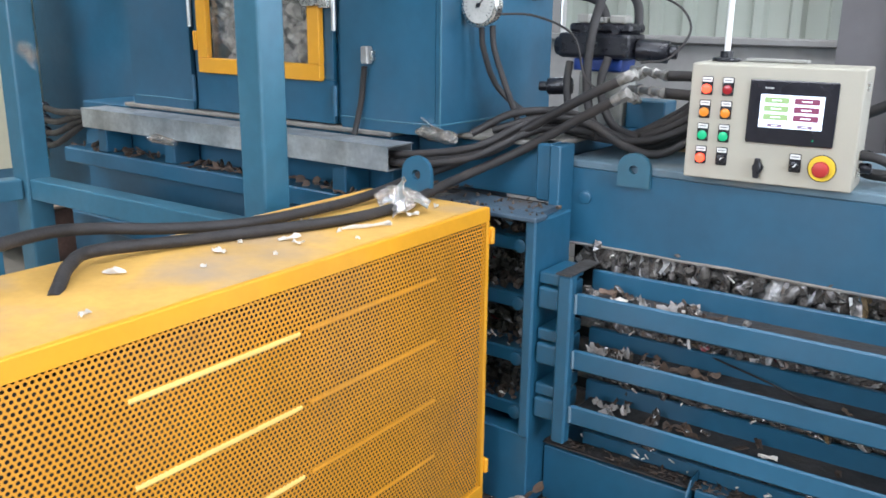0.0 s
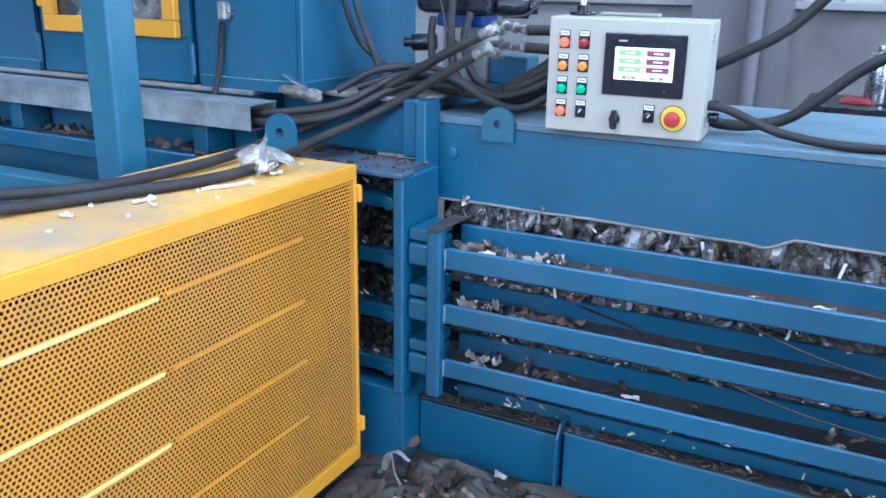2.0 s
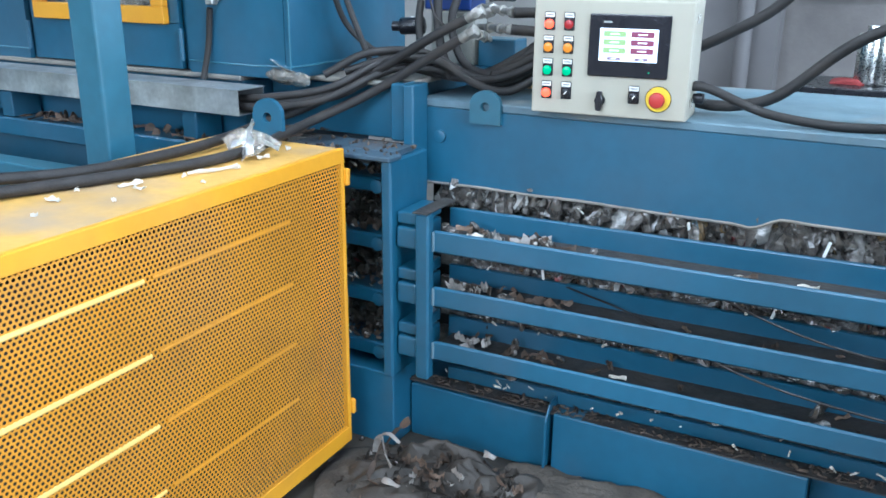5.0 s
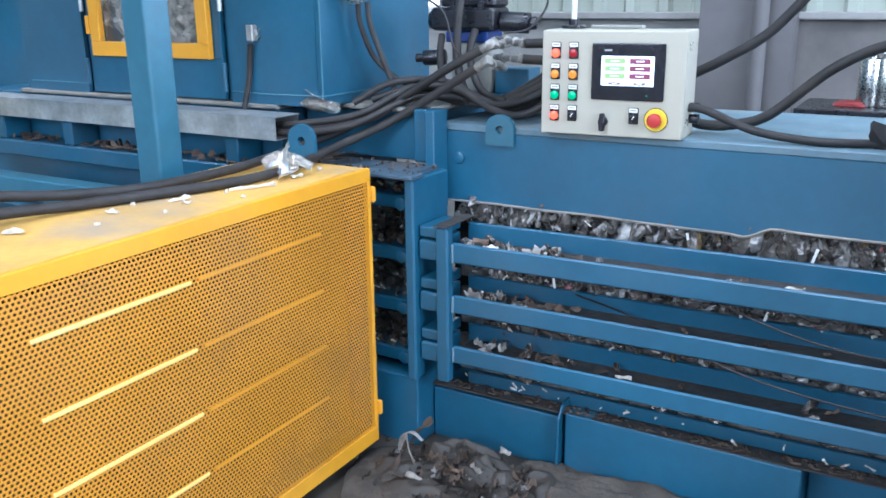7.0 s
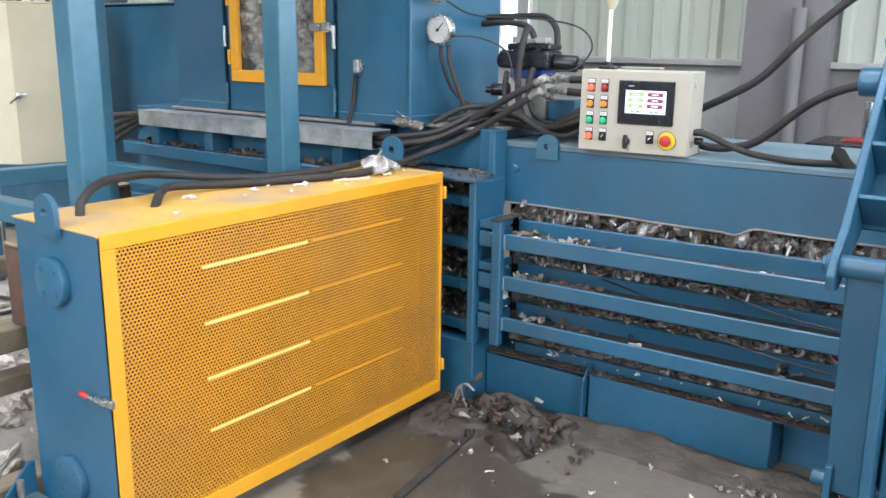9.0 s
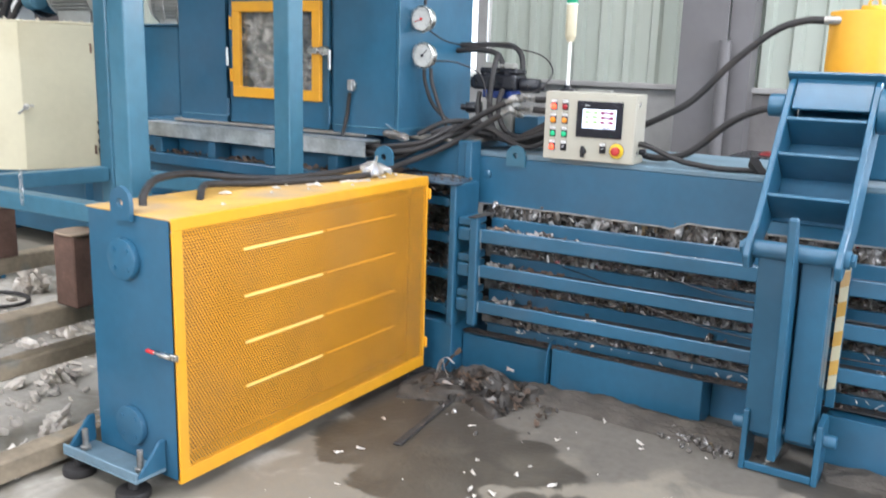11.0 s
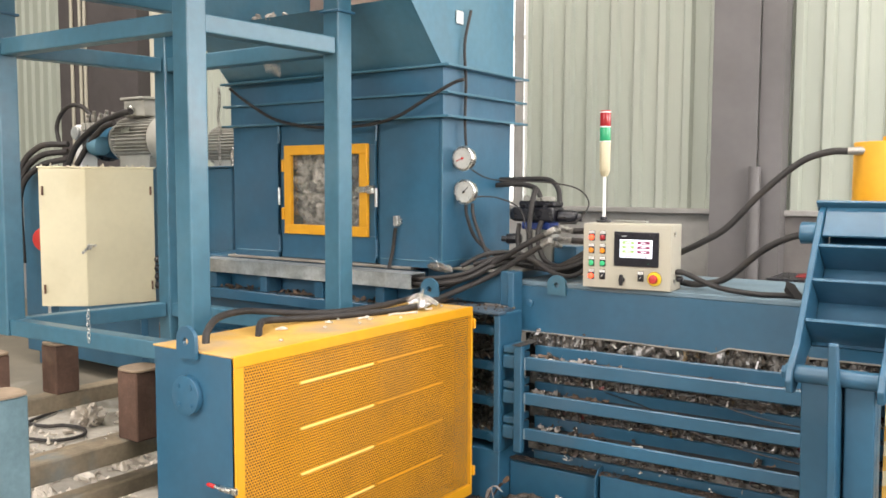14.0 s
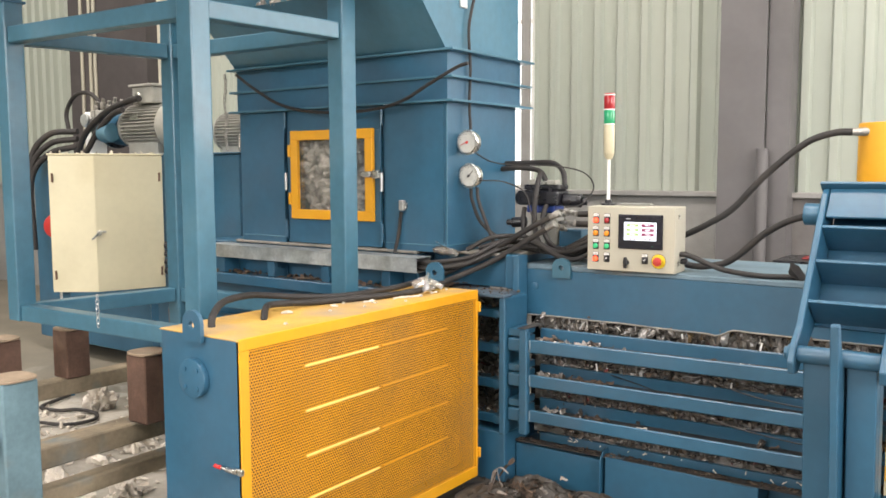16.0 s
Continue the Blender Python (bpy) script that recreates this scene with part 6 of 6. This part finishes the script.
for k in range(5):
    bm = B()
    xk, zk = px0 - 0.40 + k * 0.085, mcz + mr * (0.9 + 0.12 * (k % 2))
    cyl(bm, (xk, 2.74, zk - 0.02), (xk + 0.02, 2.73, zk + 0.03), 0.022, seg=6, bev=0.003)
    cyl(bm, (xk + 0.02, 2.73, zk + 0.03), (xk + 0.035, 2.725, zk + 0.06), 0.014, seg=10)
    part("fitting", bm, ZINC, pump, "zinc-plated hydraulic fitting", True)
bm = B()
cyl(bm, (px0 - 0.10, 2.60, mcz - mr * 0.25), (px0 + 0.02, 2.60, mcz - mr * 0.25), mr * 0.42, seg=24, bev=0.01)
part("filter", bm, BLUE_SHEEN, pump, "light blue filter housing", True)
for pts, r in (([(-5.504, 2.6, 1.722), (-5.373, 2.6, 1.881), (-5.09, 2.6, 2.03), (-4.788, 2.6, 2.106), (-4.644, 2.6, 2.121)], 0.025), ([(-5.302, 2.55, 1.719), (-5.136, 2.55, 1.873), (-4.94, 2.55, 2.0), (-4.79, 2.55, 2.038)], 0.023), ([(-5.868, 2.75, 1.898), (-5.901, 2.75, 2.068), (-5.763, 2.75, 2.207), (-5.553, 2.75, 2.22), (-5.396, 2.75, 2.12), (-5.441, 2.75, 2.028)], 0.018)):
    hose(pts, r, "thick black suction hose arching over the pump")
for k in range(3):
    hose([(px0 - 0.5, 2.62, mcz - 0.02 - 0.06 * k), (px0 - 0.75, 2.5, mcz - 0.05 - 0.08 * k), (px0 - 0.9, 2.42, mcz - 0.3 - 0.07 * k), (px0 - 0.85, 2.4, 0.9)], 0.025, "thick black hose hanging beside the tank")
wheel = thing("hand_valve", "red hand wheel on a standing pipe beside the cabinet", "valve")
bm = B()
cyl(bm, (-5.043, 2.141, 0.0), (-5.043, 2.141, 1.17), 0.022, seg=12)
part("pipe", bm, GALV, wheel, smooth=True)
bm = B()
cyl(bm, (-5.025, 2.105, 1.15), (-5.01, 2.075, 1.15), 0.09, seg=28, bev=0.008)
part("hand_wheel", bm, ESTOP_RED, wheel, smooth=True)
bm = B()
cyl(bm, (mcx + 0.16, 2.85, mcz + mr + 0.14), (mcx + 0.16, 2.85, 6.9), 0.045, seg=16)
solo("conduit", bm, BEIGE, "pale vertical conduit rising from the motor", "pipe", True)
for p in [(-8.598, 4.5, 2.971), (-8.421, 4.5, 2.958), (-8.328, 4.5, 2.951)]:
    bm = B()
    cyl(bm, (p[0], 4.6, 0.0), (p[0], 4.6, 6.9), 0.022, seg=12)
    solo("wall_pipe", bm, BEIGE, "thin pale pipe on the far wall", "pipe", True, "wall pipes")

# ---- rails and stubs on the floor beside the frame ----
CAP = material("dusty_cap", (0.30, 0.22, 0.15), 0.7, vary=0.25, scale=12)
rails = thing("rail_frame", "low worn steel rail frame with stub posts", "steel frame")
for xx, z0, z1, ya, yb, w in ((-2.19, 0.36, 0.45, -0.6, 2.0, 0.10), (-3.2, 0.36, 0.45, -0.2, 2.0, 0.10), (-2.19, 0.20, 0.27, -0.6, 2.0, 0.09), (-1.72, 0.02, 0.10, -0.6, 2.0, 0.09), (-3.2, 0.05, 0.13, -0.2, 2.0, 0.09)):
    bm = B()
    box(bm, xx - w / 2, xx + w / 2, ya, yb, z0, z1, 0.006)
    part("rail", bm, OLD_RAIL, rails)
for xx in (-2.19, -3.2):
    for yy in (-0.5, 1.9):
        bm = B()
        box(bm, xx - 0.04, xx + 0.04, yy - 0.04, yy + 0.04, 0.0, 0.359, 0.004)
        part("leg", bm, OLD_RAIL, rails)
for xx, yy, z0, z1, s, mat in ((-2.13, 0.83, 0.451, 0.755, 0.068, RUST), (-3.2, 1.10, 0.451, 0.71, 0.068, RUST), (-3.2, 0.72, 0.451, 0.71, 0.068, RUST), (-2.035, 0.16, 0.0, 0.785, 0.07, TEAL), (-3.2, 1.85, 0.451, 0.72, 0.068, RUST)):
    bm = B()
    box(bm, xx - s, xx + s, yy - s, yy + s, z0, z1, 0.006)
    st = part("stub_post", bm, mat, rails)
    bm = B()
    prism(bm, [(xx + s * 1.16 * math.copysign(abs(math.cos(a)) ** 0.6, math.cos(a)), yy + s * 1.16 * math.copysign(abs(math.sin(a)) ** 0.6, math.sin(a))) for a in [2 * math.pi * i / 28 for i in range(28)]], 'z', z1 + 0.001, z1 + 0.013, 0.003)
    part("cap_plate", bm, CAP, st)
bm = B()
cyl(bm, (-2.035, 0.088, 0.56), (-2.035, 0.05, 0.56), 0.05, seg=20, bev=0.006)
part("boss", bm, TEAL, rails, smooth=True)
hose([(-4.75, 1.50, 0.02), (-4.63, 1.704, 0.02), (-4.672, 1.964, 0.02), (-4.825, 2.171, 0.02)], 0.012, "black cable lying on the floor", 8)
hose([(-4.35, 1.75, 0.02), (-4.30, 1.62, 0.02), (-4.218, 1.471, 0.02), (-4.05, 1.50, 0.02), (-3.974, 1.58, 0.02), (-3.80, 1.60, 0.02), (-3.68, 1.51, 0.02), (-3.72, 1.36, 0.02), (-3.90, 1.28, 0.02), (-4.10, 1.20, 0.02)], 0.012, "black cable coiled on the floor", 8)

# ---- waste ----
bm = B()
for k in range(1300):
    x, y = rng.uniform(-4.6, -1.62), rng.uniform(-0.6, 2.0)
    if noise.noise(Vector((x * 1.3, y * 1.3, 3.0))) < -0.05 and rng.random() < 0.75:
        continue
    s = rng.uniform(0.008, 0.034) * (1.6 if rng.random() < 0.1 else 1)
    if rng.random() < 0.3:
        scrap(bm, (x, y, 0.004), s * 2.6, s * 1.3, rng, 0.02, 3)
        continue
    crumple(bm, (x, y, s * 0.45), (s, s * rng.uniform(0.5, 0.9), s * rng.uniform(0.35, 0.6)), rng, sub=2 if s > 0.03 else 1, rough=0.6)
WASTE_WHITE = material("white_plastic_waste", (0.70, 0.63, 0.54), 0.4, vary=0.2, scale=18, island=0.25, bump=0.5, bump_scale=50)
tagged(new("plastic_waste", mesh_of("plastic_waste", bm, WASTE_WHITE)), "loose heap of crumpled white plastic and labels on the floor", "waste", kind="stuff")
for x, y, s in ((-3.0, 1.35, 0.16), (-2.65, 1.25, 0.13), (-2.45, 0.9, 0.11), (-3.9, 1.7, 0.15), (-1.95, 0.55, 0.10), (-1.88, 0.85, 0.13), (-2.0, 1.15, 0.12), (-1.80, 0.30, 0.08), (-2.35, 1.55, 0.14), (-1.72, 0.62, 0.09), (-2.75, 0.75, 0.11), (-1.80, 1.05, 0.12), (-1.9, -0.1, 0.12), (-2.5, 0.35, 0.09)):
    bm = B()
    s *= 0.75
    crumple(bm, (x, y, s * 0.40), (s, s * 0.7, s * 0.5), rng, sub=4, rough=0.75)
    solo("plastic_bag", bm, WASTE_WHITE, "crumpled white plastic bag on the floor", "bag")
DIRT = material("trodden_grey_dirt", (0.072, 0.061, 0.049), 0.85, vary=0.35, scale=9, dirt=(0.045, 0.039, 0.032), dirt_amount=0.8, dirt_scale=6, bump=0.7, bump_scale=55)
for x, y, w, h, z, a in ((-0.25, 2.13, 0.42, 0.13, 0.045, 0.0), (0.02, 2.12, 0.28, 0.11, 0.05, 0.05), (0.34, 2.13, 0.20, 0.12, 0.045, 0.0), (0.95, 2.06, 0.28, 0.08, 0.04, 0.0), (-0.98, 1.90, 0.18, 0.16, 0.035, 0.4)):
    bm = B()
    drape(bm, x, y, w, h, z, rng, a, 60, 24)
    tagged(new("dirt_drift", mesh_of("dirt_drift", bm, DIRT, "all")), "grey-brown dirt trodden along the press base", "dirt", kind="stuff")
for x, y, w, h, z, a in ((-0.80, 2.02, 0.20, 0.09, 0.13, 0.0), (-0.66, 1.98, 0.05, 0.13, 0.09, 0.3), (-0.98, 1.93, 0.13, 0.09, 0.07, 0.8), (-0.88, 1.86, 0.16, 0.07, 0.06, 0.3), (-0.56, 2.06, 0.05, 0.06, 0.075, 1.0), (-0.40, 2.12, 0.12, 0.05, 0.035, 0.1), (-0.72, 1.83, 0.17, 0.05, 0.05, -0.5)):
    bm = B()
    drape(bm, x, y, w * 0.92, h, z * 0.76, rng, a)
    solo("plastic_sack", bm, SACK, "dirty grey plastic sack crumpled by the press", "sack", "all")
bm = B()
for k in range(60):
    s = rng.uniform(0.006, 0.018)
    x, y = rng.gauss(-0.85, 0.22), rng.gauss(1.93, 0.13)
    crumple(bm, (min(x, -0.2), min(y, 2.14), s * 0.4), (s, s * 0.7, s * 0.5), rng, sub=1, rough=0.6)
for k in range(130):
    s = rng.uniform(0.006, 0.022)
    crumple(bm, (rng.gauss(0.26, 0.08), rng.gauss(2.06, 0.05), s * 0.5), (s, s * 0.7, s * 0.6), rng, sub=1, rough=0.6)
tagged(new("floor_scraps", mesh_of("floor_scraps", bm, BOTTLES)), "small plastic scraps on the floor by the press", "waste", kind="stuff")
bm = B()
for k in range(34):
    x, y = rng.uniform(-1.1, 0.5), rng.uniform(0.5, 2.1)
    scrap(bm, (x, y, 0.002), rng.uniform(0.012, 0.05), rng.uniform(0.006, 0.025), rng, 0.012, 3)
for k in range(16):
    s = rng.uniform(0.003, 0.006)
    crumple(bm, (rng.uniform(-1.1, 0.6), rng.uniform(0.4, 2.1), s * 0.5), (s, s * 0.7, s * 0.5), rng, sub=1)
tagged(new("paper_shreds", mesh_of("paper_shreds", bm, PAPER)), "small white paper shreds scattered on the floor", "paper", kind="stuff")
for x, y, sx, sy, a in ((-1.36, 1.22, 0.035, 0.02, 0.3), (-1.32, 1.40, 0.06, 0.018, 1.2), (-1.27, 1.38, 0.03, 0.02, 0.2), (-1.25, 1.60, 0.13, 0.010, 1.1), (-1.40, 0.98, 0.05, 0.025, 0.5), (-1.30, 1.70, 0.03, 0.02, 2.0), (-1.24, 1.78, 0.035, 0.02, 1.0), (-1.41, 1.55, 0.03, 0.012, 0.9), (-1.22, 0.80, 0.03, 0.015, 2.0), (-1.38, 1.30, 0.012, 0.010, 0.4), (-1.27, 1.52, 0.014, 0.010, 1.4), (-1.33, 1.62, 0.018, 0.008, 0.1), (-1.22, 1.66, 0.016, 0.012, 2.4), (-1.29, 1.12, 0.014, 0.008, 0.8), (-1.36, 1.86, 0.035, 0.02, 0.7), (-1.25, 1.90, 0.022, 0.012, 1.8), (-1.19, 1.50, 0.012, 0.008, 0.5), (-1.24, 1.28, 0.010, 0.008, 1.0)):
    bm = B()
    scrap(bm, (x, y, HZ1 + 0.007), sx, sy, rng, 0.010, 4, a)
    solo("paper_scrap", bm, PAPER, "torn white paper scrap on the dusty yellow top", "paper", group="scraps on the housing")
bm = B()
for q, w in (([(-1.35, 1.76, 1.012), (-1.32, 1.775, 1.032), (-1.29, 1.78, 1.03), (-1.25, 1.765, 1.0)], 0.05), ([(-1.32, 1.82, 1.06), (-1.30, 1.80, 1.045), (-1.28, 1.77, 1.03), (-1.24, 1.72, 0.998)], 0.045),
             ([(-1.31, 1.78, 1.04), (-1.27, 1.81, 1.032), (-1.23, 1.84, 1.005)], 0.035)):
    ribbon(bm, q, w, rng, 5, 0.8)
solo("film_scrap", bm, FILM, "twisted clear plastic film caught on the hoses", "film")
bm = B()
crushed(bm, (-1.44, 2.165, 1.140), 0.044, 0.12, rng, 1.0)
crushed(bm, (-1.47, 2.15, 1.150), 0.030, 0.07, rng, 1.0)
ribbon(bm, [(-1.50, 2.16, 1.19), (-1.46, 2.155, 1.165), (-1.41, 2.15, 1.15)], 0.03, rng, 5, 1.0)
solo("crushed_bottle", bm, FILM, "crushed clear plastic bottle beside the hoses", "bottle")
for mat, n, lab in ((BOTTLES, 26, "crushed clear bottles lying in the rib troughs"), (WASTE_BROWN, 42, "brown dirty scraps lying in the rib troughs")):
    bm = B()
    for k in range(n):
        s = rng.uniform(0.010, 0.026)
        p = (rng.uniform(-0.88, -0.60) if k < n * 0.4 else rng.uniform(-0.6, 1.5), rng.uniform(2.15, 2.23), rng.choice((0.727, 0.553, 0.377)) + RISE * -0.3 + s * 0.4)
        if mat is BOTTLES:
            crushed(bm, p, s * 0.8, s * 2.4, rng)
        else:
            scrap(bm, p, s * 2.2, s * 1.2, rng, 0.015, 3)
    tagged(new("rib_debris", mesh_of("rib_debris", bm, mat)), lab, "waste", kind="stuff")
for k, (x, z) in enumerate(((-0.80, 0.720), (-0.60, 0.721), (-0.35, 0.374), (-0.05, 0.727), (0.10, 0.728))):
    bm = B()
    scrap(bm, (x, 2.17, z + 0.004), 0.05, 0.02, rng, 0.012, 4, 0.2)
    solo("paper_scrap", bm, PAPER, "pale torn scrap lying on a blue rib", "paper", group="scraps on the ribs")
hose([(-0.35, 2.25, 0.72), (-0.2, 2.19, 0.70), (0.1, 2.10, 0.64), (0.4, 2.10, 0.61), (1.0, 2.12, 0.60)], 0.003, "thin black wire hanging over the ribs", 5)
hose([(-0.55, 2.26, 0.59), (-0.3, 2.2, 0.56), (0.0, 2.10, 0.50), (0.4, 2.10, 0.46), (1.0, 2.12, 0.45)], 0.003, "thin black wire hanging over the ribs", 5)
for mat, zz, seed_x in ((SOILED, 0.722, -0.72), (SOIL, 0.722, -0.62), (SOIL, 0.548, -0.84), (SOILED, 0.548, -0.86), (SOILED, 0.372, -0.86), (WASTE_BROWN, 0.372, -0.68), (WASTE_BROWN, 0.548, -0.66)):
    bm = B()
    for k in range(3):
        scrap(bm, (seed_x + 0.05 * k + rng.uniform(-0.02, 0.02), rng.uniform(2.15, 2.20), zz), rng.uniform(0.04, 0.085), rng.uniform(0.025, 0.045), rng, 0.022, 6)
    tagged(new("crumpled_scraps", mesh_of("crumpled_scraps", bm, mat)), "dirty crumpled packaging lying on a rib", "waste", kind="stuff")
for w, mat, q in ((0.020, SOILED, [(-1.05, 2.0, 0.03), (-1.02, 1.98, 0.10), (-0.98, 1.97, 0.13), (-0.94, 1.97, 0.11)]), (0.022, WASTE_BROWN, [(-1.0, 1.99, 0.08), (-0.97, 2.0, 0.13), (-0.93, 2.01, 0.17)]),
                  (0.018, SOILED, [(-0.99, 1.95, 0.13), (-0.96, 1.92, 0.09), (-0.93, 1.90, 0.07)]), (0.014, WASTE_BROWN, [(-0.98, 1.93, 0.12), (-0.98, 1.88, 0.07), (-0.97, 1.84, 0.05), (-0.93, 1.83, 0.05)]),
                  (0.018, SOILED, [(-0.92, 1.84, 0.065), (-0.89, 1.83, 0.07), (-0.86, 1.83, 0.065)]), (0.016, SOILED, [(-0.68, 2.01, 0.13), (-0.66, 2.0, 0.135), (-0.64, 2.0, 0.13)])):
    bm = B()
    ribbon(bm, q, w, rng, 5, 1.2)
    solo("torn_strip", bm, mat, "torn strip of packaging on the floor beside the press", "scrap", group="torn strips by the press")
for mat, n, lab in ((SOILED, 12, "pale torn plastic pieces in the waste heap"), (WASTE_BROWN, 70, "brown torn packaging in the waste heap"), (SACK, 60, "dark crumpled film pieces in the waste heap")):
    bm = B()
    for k in range(n):
        x, y = rng.gauss(-0.80, 0.17), rng.gauss(1.93, 0.09)
        x, y = min(max(x, -1.06), -0.40), min(y, 2.08)
        h = 0.075 * math.exp(-((x + 0.8) / 0.2) ** 2 - ((y - 2.0) / 0.12) ** 2)
        scrap(bm, (x, y, 0.003 + h * rng.uniform(0.5, 1.1)), rng.uniform(0.02, 0.06), rng.uniform(0.015, 0.035), rng, rng.uniform(0.010, 0.026), 5)
    tagged(new("waste_scraps", mesh_of("waste_scraps", bm, mat)), lab, "waste", kind="stuff")
bm = B()
prism(bm, [(-0.79, 1.27), (-0.755, 1.28), (-0.795, 1.55), (-0.83, 1.81), (-0.86, 1.80), (-0.825, 1.54)], 'z', 0.001, 0.012, 0.003)
solo("dirty_stick", bm, GRIME, "dark oily wooden stick lying on the floor", "stick")
chain = thing("chain", "short steel chain hanging from the frame rail", "chain")
for k in range(7):
    bm = B()
    tube(bm, [(0.008 * math.cos(a), 0, 0.014 * math.sin(a)) for a in [2 * math.pi * i / 10 for i in range(11)]], 0.0020, 5, 0)
    bmesh.ops.transform(bm, matrix=Matrix.Translation((-2.46, 0.80, 0.985 - k * 0.022)) @ Matrix.Rotation(radians(90 * (k % 2)), 4, 'Z'), verts=bm.verts)
    part("link", bm, STEEL, chain)

for x, y, z_top, n in ((-3.17, 2.06, 2.48, 15), (-3.05, 2.09, 2.14, 16)):
    c2 = thing("chain", "dull steel chain hanging beside the hopper flanges", "chain")
    for k in range(n):
        bm = B()
        tube(bm, [(0.008 * math.cos(a), 0, 0.0185 * math.sin(a)) for a in [2 * math.pi * i / 10 for i in range(11)]], 0.0034, 5, 0)
        bmesh.ops.transform(bm, matrix=Matrix.Translation((x + 0.008 * math.sin(k * 0.9), y, z_top - k * 0.029)) @ Matrix.Rotation(radians(90 * (k % 2)), 4, 'Z'), verts=bm.verts)
        part("link", bm, ZINC, c2)

# ---- flying shreds of film ----
flying = []
for k, sz in enumerate((0.10, 0.07, 0.09)):
    bm = B()
    scrap(bm, (0, 0, 0), sz, sz * 0.7, rng, 0.04, 6, 0.0)
    flying.append(solo("flying_shred", bm, FILM if k < 2 else PAPER, "light shred of plastic film blown from the hopper", "film"))


def motions():
    a, b, c = flying
    walk(a, [(0, pose(-2.31, 1.36, 1.37, 40, 20, 0)), (0.1, pose(-2.32, 1.36, 1.16, 60, 30, 40)), (0.3, pose(-2.36, 1.38, 0.62, 80, 30, 110)), (0.5, pose(-2.40, 1.40, 0.06, 40, 10, 150)), (0.6, pose(-2.40, 1.40, 0.01, 0, 0, 170)), (16, pose(-2.40, 1.40, 0.01, 0, 0, 170))])
    walk(b, [(0, pose(-2.02, 1.60, 1.126, 70, 10, 10)), (0.1, pose(-1.89, 1.60, 1.08, 50, 30, 50)), (0.2, pose(-1.80, 1.61, 0.97, 40, 40, 80)), (0.4, pose(-1.70, 1.63, 0.45, 30, 50, 130)), (0.6, pose(-1.68, 1.65, 0.01, 0, 0, 180)), (16, pose(-1.68, 1.65, 0.01, 0, 0, 180))])
    walk(c, [(0, pose(-2.35, 1.90, 2.49, 0, 0, 0)), (13.8, pose(-2.35, 1.90, 2.49, 0, 0, 0)), (13.9, pose(-2.32, 1.84, 2.46, 30, 10, 20)), (14.0, pose(-2.317, 1.82, 2.18, 70, 20, 60)), (14.1, pose(-2.253, 1.83, 1.93, 100, 30, 110)), (14.2, pose(-2.16, 1.84, 1.58, 80, 25, 150)), (14.3, pose(-2.065, 1.84, 1.17, 60, 20, 190)), (14.4, pose(-2.02, 1.86, 0.72, 30, 10, 230)), (14.6, pose(-2.0, 1.87, 0.01, 0, 0, 250)), (16, pose(-2.0, 1.87, 0.01, 0, 0, 250))])


motions()
